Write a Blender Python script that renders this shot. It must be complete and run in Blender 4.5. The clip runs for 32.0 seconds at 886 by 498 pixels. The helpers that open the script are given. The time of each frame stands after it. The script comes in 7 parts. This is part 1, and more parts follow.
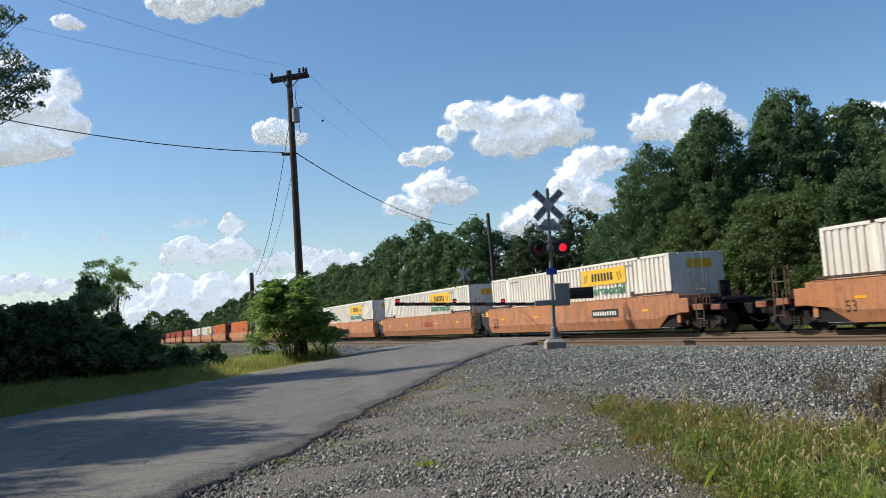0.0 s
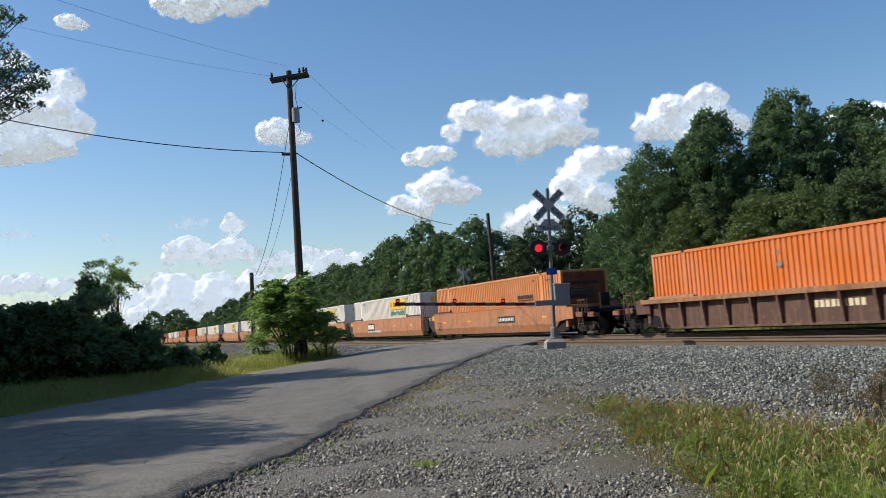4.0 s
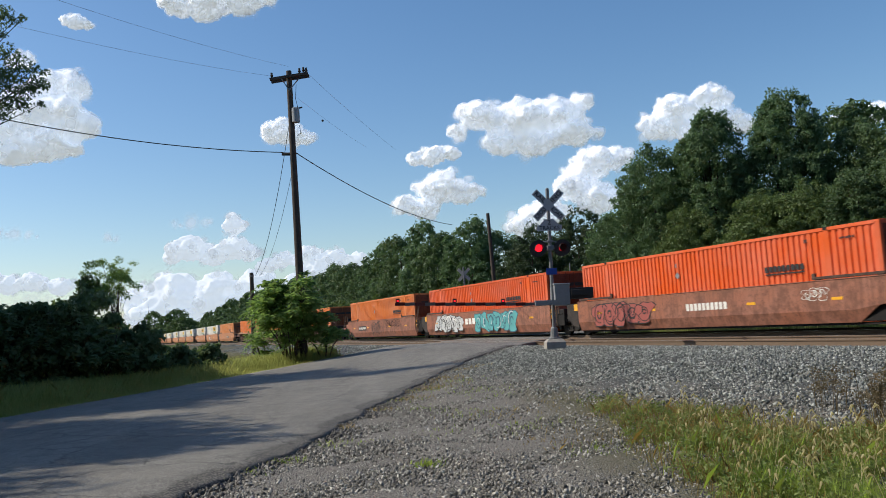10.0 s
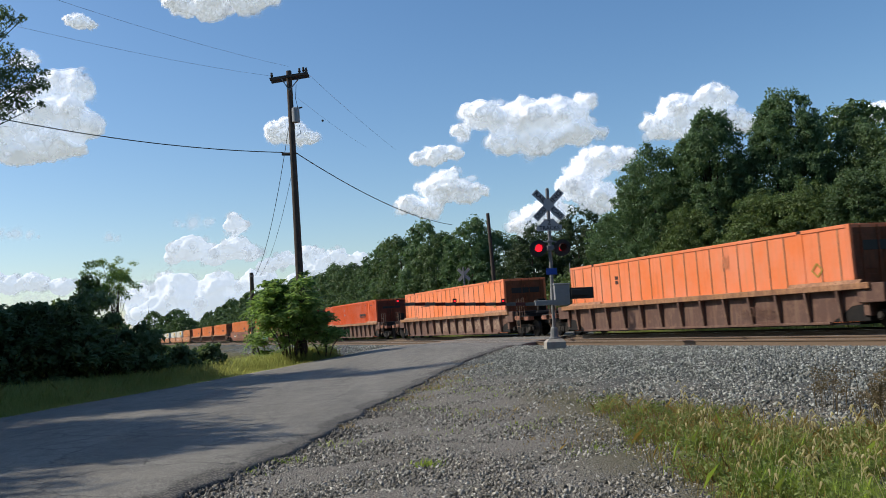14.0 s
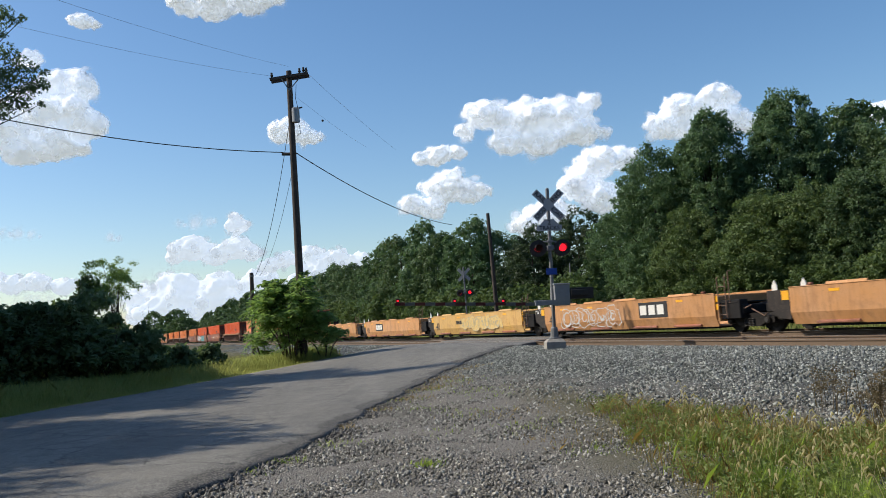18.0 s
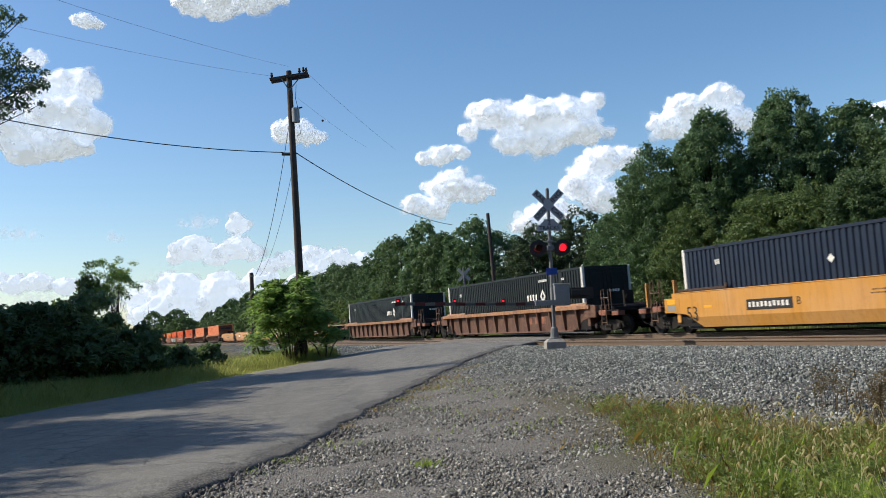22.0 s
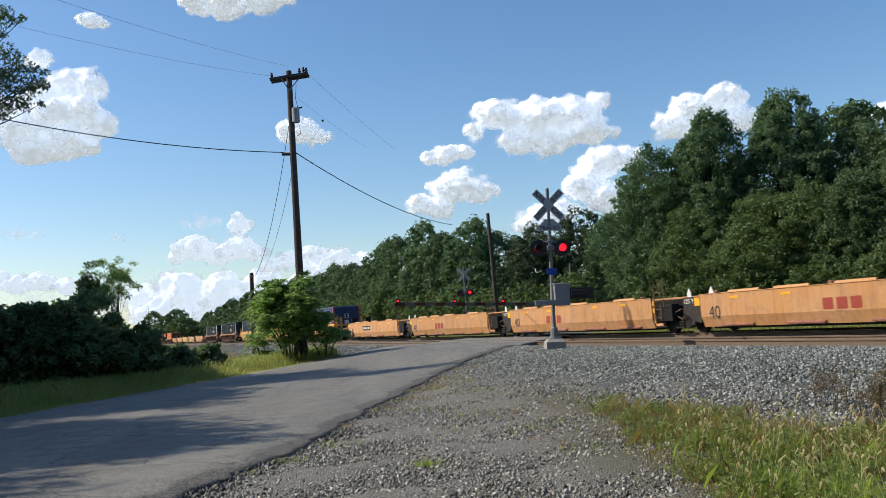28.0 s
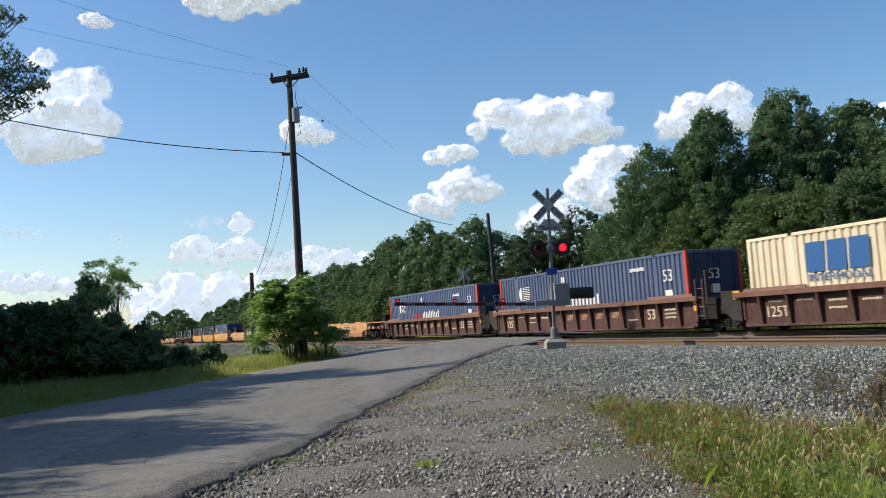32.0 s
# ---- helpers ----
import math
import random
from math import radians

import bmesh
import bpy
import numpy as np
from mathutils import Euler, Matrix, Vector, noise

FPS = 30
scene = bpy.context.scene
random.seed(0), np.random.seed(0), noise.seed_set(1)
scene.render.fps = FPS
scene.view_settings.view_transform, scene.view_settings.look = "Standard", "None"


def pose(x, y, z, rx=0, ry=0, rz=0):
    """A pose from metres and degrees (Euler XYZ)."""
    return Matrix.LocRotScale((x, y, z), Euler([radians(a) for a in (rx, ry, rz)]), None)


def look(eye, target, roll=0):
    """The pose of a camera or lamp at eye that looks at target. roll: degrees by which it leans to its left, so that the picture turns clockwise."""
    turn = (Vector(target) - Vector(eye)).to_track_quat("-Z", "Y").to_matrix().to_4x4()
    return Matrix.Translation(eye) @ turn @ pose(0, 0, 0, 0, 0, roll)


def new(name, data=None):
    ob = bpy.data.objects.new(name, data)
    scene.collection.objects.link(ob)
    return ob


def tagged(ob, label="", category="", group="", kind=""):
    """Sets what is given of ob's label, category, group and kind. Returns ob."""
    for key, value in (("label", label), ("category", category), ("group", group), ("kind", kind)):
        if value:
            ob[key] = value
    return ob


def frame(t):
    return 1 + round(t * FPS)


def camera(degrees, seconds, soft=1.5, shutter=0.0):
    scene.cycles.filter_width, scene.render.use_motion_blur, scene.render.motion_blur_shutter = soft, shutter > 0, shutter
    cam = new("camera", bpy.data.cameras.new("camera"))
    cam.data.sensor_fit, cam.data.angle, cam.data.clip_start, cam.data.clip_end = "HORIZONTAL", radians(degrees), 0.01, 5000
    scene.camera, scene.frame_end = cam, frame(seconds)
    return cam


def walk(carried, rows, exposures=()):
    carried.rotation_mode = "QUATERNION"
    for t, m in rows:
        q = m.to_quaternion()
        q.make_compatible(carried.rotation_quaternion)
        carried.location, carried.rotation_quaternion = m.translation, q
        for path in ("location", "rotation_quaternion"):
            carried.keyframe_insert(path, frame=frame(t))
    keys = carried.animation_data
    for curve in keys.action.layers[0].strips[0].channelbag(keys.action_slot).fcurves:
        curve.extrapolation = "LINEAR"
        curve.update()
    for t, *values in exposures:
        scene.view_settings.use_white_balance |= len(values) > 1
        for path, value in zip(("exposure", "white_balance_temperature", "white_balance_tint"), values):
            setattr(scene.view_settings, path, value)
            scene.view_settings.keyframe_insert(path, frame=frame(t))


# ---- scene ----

# ---------------- camera ----------------
EYE = (0.0, 0.0, 1.10)          # rail head of the far track is z = 0
cam = camera(54.54, 32.0, soft=0.7, shutter=0.14)
AIM = look(EYE, (0.0, math.cos(radians(4.787)), 1.10 + math.sin(radians(4.787))), -3.908)
walk(cam, [(0.0, AIM), (32.0, AIM)], exposures=[(0.0, -0.10), (6.0, -0.17), (13.0, -0.16), (19.0, -0.06), (28.0, 0.0), (32.0, 0.0)])

# ---------------- light ----------------
SUN_EL, SUN_AZ = 41.0, 175.0     # height, and bearing counted from +x to +y
sd = Vector((math.cos(radians(SUN_AZ)) * math.cos(radians(SUN_EL)), math.sin(radians(SUN_AZ)) * math.cos(radians(SUN_EL)), math.sin(radians(SUN_EL))))
world = bpy.data.worlds.new("sky")
scene.world = world
world.use_nodes = True
wn = world.node_tree
sky = wn.nodes.new("ShaderNodeTexSky")
sky.sky_type, sky.sun_disc = "NISHITA", False
sky.sun_elevation, sky.sun_rotation = radians(SUN_EL), radians(90.0 - SUN_AZ)
sky.air_density, sky.dust_density, sky.ozone_density = 1.0, 0.8, 2.2
tone = wn.nodes.new("ShaderNodeHueSaturation")
tone.inputs["Saturation"].default_value = 1.20
wn.links.new(sky.outputs[0], tone.inputs["Color"])
wn.links.new(tone.outputs[0], wn.nodes["Background"].inputs[0])
wn.nodes["Background"].inputs[1].default_value = 0.15
lamp = bpy.data.lights.new("sun", "SUN")
lamp.energy, lamp.angle, lamp.color = 4.6, radians(0.55), (1.0, 0.905, 0.76)
sun = new("sun", lamp)
sun.matrix_world = look(sd * 200, (0, 0, 0))

# ---------------- plan ----------------
AZ = radians(112.223)                                   # bearing of the tracks
DX, DY = math.cos(AZ), math.sin(AZ)                     # along, away from the crossing to the far end
NX, NY = DY, -DX                                        # across, away from the camera
W_FAR, W_NEAR, V = 21.918, 17.65, 17.738                # track centres and the train's speed


def sw(s, w, z=0.0):
    """Place from metres along and across the tracks."""
    return Vector((DX * s + NX * w, DY * s + NY * w, z))


def rail_pose(s, w, z=0.0, rz=0.0):
    p = sw(s, w, z)
    return pose(p.x, p.y, p.z, 0, 0, 112.223 + rz)


def smooth(a, b, t):
    t = np.clip((t - a) / (b - a), 0.0, 1.0)
    return t * t * (3 - 2 * t)


def ground_z(x, y):
    x, y = np.asarray(x, float), np.asarray(y, float)
    w = NX * x + NY * y
    z = -0.42 + 0.42 * smooth(5, 13, w) - 0.17 * smooth(14.2, 16, w) - 0.25 * smooth(24.5, 27.5, w)
    return z


# ---------------- mesh helpers ----------------
class Mesh:
    """Gathers vertices and faces of one mesh."""

    def __init__(self):
        self.v, self.f = [], []

    def add(self, v, f):
        o = len(self.v)
        self.v += [tuple(p) for p in v]
        self.f += [tuple(i + o for i in q) for q in f]
        return self

    def box(self, x0, x1, y0, y1, z0, z1, c=0.0):
        if c <= 0:
            v = [(x, y, z) for x in (x0, x1) for y in (y0, y1) for z in (z0, z1)]
            return self.add(v, [(0, 1, 3, 2), (4, 6, 7, 5), (0, 4, 5, 1), (2, 3, 7, 6), (0, 2, 6, 4), (1, 5, 7, 3)])
        v, idx = [], {}
        for i, x in enumerate((x0, x1)):
            for j, y in enumerate((y0, y1)):
                for k, z in enumerate((z0, z1)):
                    sx, sy, sz = c * (1 - 2 * i), c * (1 - 2 * j), c * (1 - 2 * k)
                    idx[i, j, k] = len(v)
                    v += [(x, y + sy, z + sz), (x + sx, y, z + sz), (x + sx, y + sy, z)]
        f = []
        for a in range(3):
            for e in (0, 1):
                q = []
                for b, d in ((0, 0), (1, 0), (1, 1), (0, 1)):
                    key = [0, 0, 0]
                    key[a], key[(a + 1) % 3], key[(a + 2) % 3] = e, b, d
                    q.append(idx[tuple(key)] + a)
                f.append(tuple(q) if e else tuple(reversed(q)))
            for b in (0, 1):
                for d in (0, 1):
                    k0, k1 = [0, 0, 0], [0, 0, 0]
                    k0[a], k1[a] = 0, 1
                    for key in (k0, k1):
                        key[(a + 1) % 3], key[(a + 2) % 3] = b, d
                    p, q = idx[tuple(k0)], idx[tuple(k1)]
                    m, n = (a + 1) % 3, (a + 2) % 3
                    f.append((p + m, q + m, q + n, p + n))
        for key, o in idx.items():
            f.append((o, o + 1, o + 2))
        return self.add(v, f)

    def prism(self, profile, x0, x1, axis=0):
        """A closed outline carried from x0 to x1 along an axis; outline in the next two axes."""
        n, v = len(profile), []
        for x in (x0, x1):
            for a, b in profile:
                p = [0, 0, 0]
                p[axis], p[(axis + 1) % 3], p[(axis + 2) % 3] = x, a, b
                v.append(p)
        f = [(i, (i + 1) % n, n + (i + 1) % n, n + i) for i in range(n)]
        return self.add(v, f + [tuple(reversed(range(n))), tuple(range(n, 2 * n))])

    def tube(self, pts, radii, n=8, cap=True):
        pts = [Vector(p) for p in pts]
        radii = [radii] * len(pts) if isinstance(radii, (int, float)) else radii
        v, f = [], []
        for i, p in enumerate(pts):
            t = (pts[min(i + 1, len(pts) - 1)] - pts[max(i - 1, 0)]).normalized()
            a = t.orthogonal().normalized() if i == 0 else (a - t * a.dot(t)).normalized()
            b = t.cross(a)
            for k in range(n):
                g = 2 * math.pi * k / n
                v.append(p + (a * math.cos(g) + b * math.sin(g)) * radii[i])
        for i in range(len(pts) - 1):
            for k in range(n):
                f.append((i * n + k, i * n + (k + 1) % n, (i + 1) * n + (k + 1) % n, (i + 1) * n + k))
        if cap:
            f += [tuple(reversed(range(n))), tuple(range((len(pts) - 1) * n, len(pts) * n))]
        return self.add(v, f)

    def disc(self, centre, axis, r, depth, n=20, r2=None):
        c, a = Vector(centre), Vector(axis).normalized()
        return self.tube([c, c + a * depth], [r, r if r2 is None else r2], n)

    def data(self, name, mats, smooth_angle=None):
        me = bpy.data.meshes.new(name)
        me.from_pydata(self.v, [], self.f)
        bm = bmesh.new()
        bm.from_mesh(me)
        bmesh.ops.recalc_face_normals(bm, faces=bm.faces)
        bm.to_mesh(me)
        bm.free()
        for m in mats if isinstance(mats, (list, tuple)) else [mats]:
            me.materials.append(m)
        if smooth_angle:
            me.set_sharp_from_angle(angle=radians(smooth_angle))
            for p in me.polygons:
                p.use_smooth = True
        return me


def part(name, mesh, material, parent, label="", smooth_angle=None):
    me = mesh if isinstance(mesh, bpy.types.Mesh) else mesh.data(name, material, smooth_angle)
    ob = new(name, me)
    ob.parent = parent
    if label:
        tagged(ob, label)
    return ob


def thing(name, m, label, category, group=""):
    ob = new(name)
    ob.empty_display_size = 0.2
    ob.matrix_world = m
    return tagged(ob, label, category, group)


def quads_mesh(name, v, nper, mat, per=1):
    """Many loose polygons of nper corners each, from an array of corners."""
    me = bpy.data.meshes.new(name)
    n = len(v) // nper
    me.vertices.add(len(v))
    me.vertices.foreach_set("co", np.ascontiguousarray(v, np.float32).ravel())
    me.loops.add(len(v))
    me.loops.foreach_set("vertex_index", np.arange(len(v), dtype=np.int32))
    me.polygons.add(n)
    me.polygons.foreach_set("loop_start", np.arange(0, len(v), nper, dtype=np.int32))
    me.polygons.foreach_set("loop_total", np.full(n, nper, np.int32))
    me.update(calc_edges=True)
    me.materials.append(mat)
    return me


def indexed_mesh(name, v, f, mat, shade=False):
    """Mesh from arrays of corners and of three- or four-sided faces."""
    me = bpy.data.meshes.new(name)
    f = np.asarray(f, np.int32)
    me.vertices.add(len(v))
    me.vertices.foreach_set("co", np.ascontiguousarray(v, np.float32).ravel())
    me.loops.add(f.size)
    me.loops.foreach_set("vertex_index", f.ravel())
    me.polygons.add(len(f))
    me.polygons.foreach_set("loop_start", np.arange(0, f.size, f.shape[1], dtype=np.int32))
    me.polygons.foreach_set("loop_total", np.full(len(f), f.shape[1], np.int32))
    me.update(calc_edges=True)
    if shade:
        me.polygons.foreach_set("use_smooth", np.ones(len(f), bool))
    me.materials.append(mat)
    return me


# ---------------- materials ----------------
def node_mat(name):
    m = bpy.data.materials.new(name)
    m.use_nodes = True
    nt = m.node_tree
    return m, nt, nt.nodes["Principled BSDF"]


def noise_node(nt, scale, detail=6, rough=0.6, coord="Object", stretch=None):
    tc = nt.nodes.new("ShaderNodeTexCoord")
    out = tc.outputs[coord]
    if stretch:
        mp = nt.nodes.new("ShaderNodeMapping")
        mp.inputs["Scale"].default_value = stretch
        nt.links.new(out, mp.inputs[0])
        out = mp.outputs[0]
    n = nt.nodes.new("ShaderNodeTexNoise")
    n.inputs["Scale"].default_value, n.inputs["Detail"].default_value, n.inputs["Roughness"].default_value = scale, detail, rough
    nt.links.new(out, n.inputs["Vector"])
    return n


def ramp(nt, src, stops):
    r = nt.nodes.new("ShaderNodeValToRGB")
    while len(r.color_ramp.elements) < len(stops):
        r.color_ramp.elements.new(0.5)
    for e, (p, c) in zip(r.color_ramp.elements, stops):
        e.position, e.color = p, (*c, 1) if len(c) == 3 else c
    nt.links.new(src, r.inputs[0])
    return r.outputs[0]


def mixc(nt, fac, a, b, mode="MIX"):
    m = nt.nodes.new("ShaderNodeMix")
    m.data_type, m.blend_type = "RGBA", mode
    for sock, val in ((m.inputs[0], fac), (m.inputs[6], a), (m.inputs[7], b)):
        if hasattr(val, "links"):
            nt.links.new(val, sock)
        elif isinstance(val, (int, float)):
            sock.default_value = val
        else:
            sock.default_value = (*val, 1)
    return m.outputs[2]


def bump(nt, bsdf, src, strength, dist):
    b = nt.nodes.new("ShaderNodeBump")
    b.inputs["Strength"].default_value, b.inputs["Distance"].default_value = strength, dist
    nt.links.new(src, b.inputs["Height"])
    nt.links.new(b.outputs[0], bsdf.inputs["Normal"])


def paint(name, base, worn, rough=0.5, wear=0.55, grime=0.5, scale=1.2, streak=True, metal=0.0):
    """Weathered paint: large fading, streaks of dirt that run down, and fine chips of the worn colour."""
    m, nt, b = node_mat(name)
    big = noise_node(nt, scale * 0.5, 5, 0.65)
    blot = noise_node(nt, scale * 1.9, 7, 0.7)
    chips = noise_node(nt, scale * 9, 8, 0.75)
    run = noise_node(nt, 1.0, 6, 0.7, stretch=(4.5, 4.5, 0.35) if streak else (2, 2, 2))
    info = nt.nodes.new("ShaderNodeObjectInfo")
    pale = tuple(min(1, 0.9 * x + 0.22 * (sum(base) / 3)) for x in base)
    dark = tuple(0.42 * y for y in worn)
    c = mixc(nt, ramp(nt, big.outputs[0], [(0.36, (0, 0, 0)), (0.62, (1, 1, 1))]), base, pale)
    c = mixc(nt, ramp(nt, blot.outputs[0], [(wear - 0.10, (0, 0, 0)), (wear + 0.06, (grime, grime, grime))]), c, worn)
    c = mixc(nt, ramp(nt, run.outputs[0], [(0.50, (0, 0, 0)), (0.66, (grime, grime, grime))]), c, worn)
    c = mixc(nt, ramp(nt, run.outputs[0], [(0.34, (0.55 * grime, 0.55 * grime, 0.55 * grime)), (0.43, (0, 0, 0))]), c, dark)
    c = mixc(nt, ramp(nt, chips.outputs[0], [(wear - 0.02, (0, 0, 0)), (wear + 0.05, (0.8, 0.8, 0.8))]), c, worn)
    hsv = nt.nodes.new("ShaderNodeHueSaturation")
    val = nt.nodes.new("ShaderNodeMapRange")
    val.inputs[3].default_value, val.inputs[4].default_value = 0.9, 1.08
    nt.links.new(info.outputs["Random"], val.inputs[0])
    nt.links.new(val.outputs[0], hsv.inputs["Value"])
    nt.links.new(c, hsv.inputs["Color"])
    nt.links.new(hsv.outputs[0], b.inputs["Base Color"])
    b.inputs["Roughness"].default_value, b.inputs["Metallic"].default_value = rough, metal
    b.inputs["Specular IOR Level"].default_value = 0.28
    bump(nt, b, chips.outputs[0], 0.15, 0.004)
    return m


def plain(name, c, rough=0.6, metal=0.0, var=0.18, scale=8.0):
    m, nt, b = node_mat(name)
    n = noise_node(nt, scale, 6, 0.65)
    col = mixc(nt, n.outputs[0], tuple(x * (1 - var) for x in c), tuple(min(1, x * (1 + var)) for x in c))
    nt.links.new(col, b.inputs["Base Color"])
    b.inputs["Roughness"].default_value, b.inputs["Metallic"].default_value = rough, metal
    return m


def glow(name, c, strength):
    m, nt, b = node_mat(name)
    b.inputs["Base Color"].default_value = (*c, 1)
    b.inputs["Emission Color"].default_value = (*c, 1)
    b.inputs["Emission Strength"].default_value = strength
    return m


def leaf_mat(name, dark, light, trans=0.35):
    m, nt, b = node_mat(name)
    geo = nt.nodes.new("ShaderNodeNewGeometry")
    n = noise_node(nt, 0.35, 3, 0.6)
    f = nt.nodes.new("ShaderNodeMath")
    f.operation = "MULTIPLY_ADD"
    f.inputs[1].default_value = 0.55
    nt.links.new(geo.outputs["Random Per Island"], f.inputs[0])
    g = nt.nodes.new("ShaderNodeMath")
    g.operation = "MULTIPLY_ADD"
    g.inputs[1].default_value, g.inputs[2].default_value = 1.6, -0.62
    nt.links.new(n.outputs[0], g.inputs[0])
    nt.links.new(g.outputs[0], f.inputs[2])
    col = mixc(nt, f.outputs[0], dark, light)
    nt.links.new(col, b.inputs["Base Color"])
    b.inputs["Roughness"].default_value = 0.55
    b.inputs["Specular IOR Level"].default_value = 0.3
    tr = nt.nodes.new("ShaderNodeBsdfTranslucent")
    br = mixc(nt, 0.5, col, (light[0] * 1.15, light[1] * 1.25, light[2] * 0.7))
    nt.links.new(br, tr.inputs[0])
    mx = nt.nodes.new("ShaderNodeMixShader")
    mx.inputs[0].default_value = trans
    nt.links.new(b.outputs[0], mx.inputs[1])
    nt.links.new(tr.outputs[0], mx.inputs[2])
    nt.links.new(mx.outputs[0], nt.nodes["Material Output"].inputs[0])
    return m


M_RUST = paint("faded_orange_steel", (0.50, 0.205, 0.085), (0.27, 0.13, 0.07), 0.6, 0.60, 0.75)
M_RUSTD = paint("rusty_brown_orange_steel", (0.34, 0.13, 0.075), (0.16, 0.075, 0.05), 0.65, 0.56, 0.8)
M_YEL = paint("yellow_orange_steel", (0.64, 0.300, 0.050), (0.42, 0.19, 0.05), 0.55, 0.68, 0.45)
M_TAN = paint("sun_faded_orange_steel", (0.59, 0.285, 0.100), (0.36, 0.18, 0.08), 0.6, 0.62, 0.6)
M_TANY = paint("faded_yellow_steel", (0.62, 0.37, 0.105), (0.42, 0.22, 0.08), 0.6, 0.62, 0.6)
M_BROWN = paint("brown_oxide_steel", (0.125, 0.066, 0.050), (0.27, 0.165, 0.11), 0.65, 0.62, 0.6)
M_BROWNR = paint("red_brown_oxide_steel", (0.112, 0.054, 0.038), (0.20, 0.11, 0.068), 0.65, 0.57, 0.75)
M_MAROON = paint("dark_maroon_steel", (0.082, 0.038, 0.030), (0.16, 0.09, 0.07), 0.65, 0.60, 0.6)
M_MAROONS = paint("dull_maroon_top_sill", (0.17, 0.080, 0.055), (0.24, 0.13, 0.09), 0.65, 0.57, 0.6)
M_SILL = paint("faded_yellow_sill", (0.40, 0.195, 0.085), (0.20, 0.10, 0.06), 0.62, 0.56, 0.75)
M_DARK = paint("black_grimy_steel", (0.011, 0.010, 0.010), (0.030, 0.024, 0.020), 0.7, 0.6, 0.6)
M_WHEEL = plain("worn_wheel_steel", (0.018, 0.015, 0.013), 0.7, 0.2)
M_WHITE = paint("white_container_paint", (0.80, 0.755, 0.66), (0.50, 0.45, 0.36), 0.45, 0.74, 0.4)
M_ORANGE = paint("orange_container_paint", (0.72, 0.190, 0.028), (0.46, 0.16, 0.055), 0.58, 0.72, 0.4)
M_ORFADE = paint("faded_orange_container_paint", (0.72, 0.27, 0.075), (0.50, 0.22, 0.09), 0.5, 0.70, 0.45)
M_RED = paint("red_orange_container_paint", (0.72, 0.102, 0.009), (0.45, 0.09, 0.03), 0.6, 0.76, 0.35)
M_SALMON = paint("salmon_orange_panel_paint", (0.82, 0.205, 0.06), (0.62, 0.25, 0.12), 0.5, 0.72, 0.4)
M_REDDK = paint("dull_red_container_paint", (0.42, 0.075, 0.04), (0.25, 0.07, 0.05), 0.5, 0.70, 0.4)
M_NAVY = paint("dark_navy_container_paint", (0.015, 0.026, 0.050), (0.035, 0.042, 0.05), 0.45, 0.74, 0.3)
M_BLACKC = paint("black_green_container_paint", (0.012, 0.019, 0.021), (0.03, 0.034, 0.034), 0.45, 0.74, 0.3)
M_BLUE = paint("blue_container_paint", (0.085, 0.122, 0.218), (0.15, 0.17, 0.22), 0.55, 0.72, 0.45)
M_CREAM = paint("cream_container_paint", (0.80, 0.69, 0.47), (0.50, 0.42, 0.30), 0.5, 0.74, 0.35)
# Doors: darker copies of the side paint, for the shade on that end.
M_DOORO = paint("shaded_orange_door_paint", (0.23, 0.062, 0.018), (0.10, 0.04, 0.02), 0.6, 0.60, 0.6)
M_DOORR = paint("shaded_red_door_paint", (0.20, 0.034, 0.010), (0.09, 0.03, 0.02), 0.6, 0.60, 0.6)
M_DOORB = paint("shaded_blue_door_paint", (0.032, 0.052, 0.110), (0.05, 0.06, 0.09), 0.55, 0.65, 0.5)
M_POSTW = plain("white_post_paint", (0.74, 0.72, 0.66), 0.5)
M_POSTR = plain("red_post_paint", (0.62, 0.06, 0.03), 0.5)
M_BLK = plain("black_marking", (0.025, 0.023, 0.022), 0.6)
M_WHT = plain("white_marking", (0.78, 0.76, 0.70), 0.6)
M_YMK = plain("yellow_marking", (0.86, 0.50, 0.03), 0.5)
M_YREF = plain("yellow_reflector", (0.90, 0.42, 0.02), 0.4)
M_GRN = plain("green_marking", (0.03, 0.20, 0.10), 0.5)
M_BLU = plain("blue_marking", (0.03, 0.12, 0.33), 0.5)
M_REDMK = plain("dark_red_marking", (0.34, 0.05, 0.03), 0.5)
M_TEAL = plain("teal_spray_paint", (0.10, 0.36, 0.36), 0.6)
M_PALE = plain("pale_spray_paint", (0.55, 0.56, 0.55), 0.6)
M_PINK = plain("dull_red_spray_paint", (0.36, 0.09, 0.07), 0.6)
M_GALV = plain("galvanised_steel", (0.20, 0.205, 0.21), 0.6, 0.3)
M_ALU = plain("grey_painted_metal", (0.27, 0.28, 0.285), 0.5, 0.2)
M_CONC = plain("weathered_concrete", (0.33, 0.31, 0.275), 0.9, 0.0, 0.35, 6)
M_WOOD = paint("dark_creosoted_wood", (0.055, 0.042, 0.034), (0.11, 0.09, 0.075), 0.85, 0.58, 0.6, 2.0)
M_TIE = paint("weathered_tie_wood", (0.075, 0.058, 0.045), (0.040, 0.032, 0.027), 0.9, 0.55, 0.6, 3.0, streak=False)
M_RAIL = plain("rusty_rail_steel", (0.170, 0.120, 0.082), 0.8, 0.1)
M_RAILTOP = plain("polished_rail_head", (0.62, 0.58, 0.52), 0.35, 0.9)
M_WIRE = plain("black_cable", (0.02, 0.02, 0.022), 0.6)
M_BARE = plain("bare_aluminium_line", (0.22, 0.23, 0.25), 0.5, 0.3)
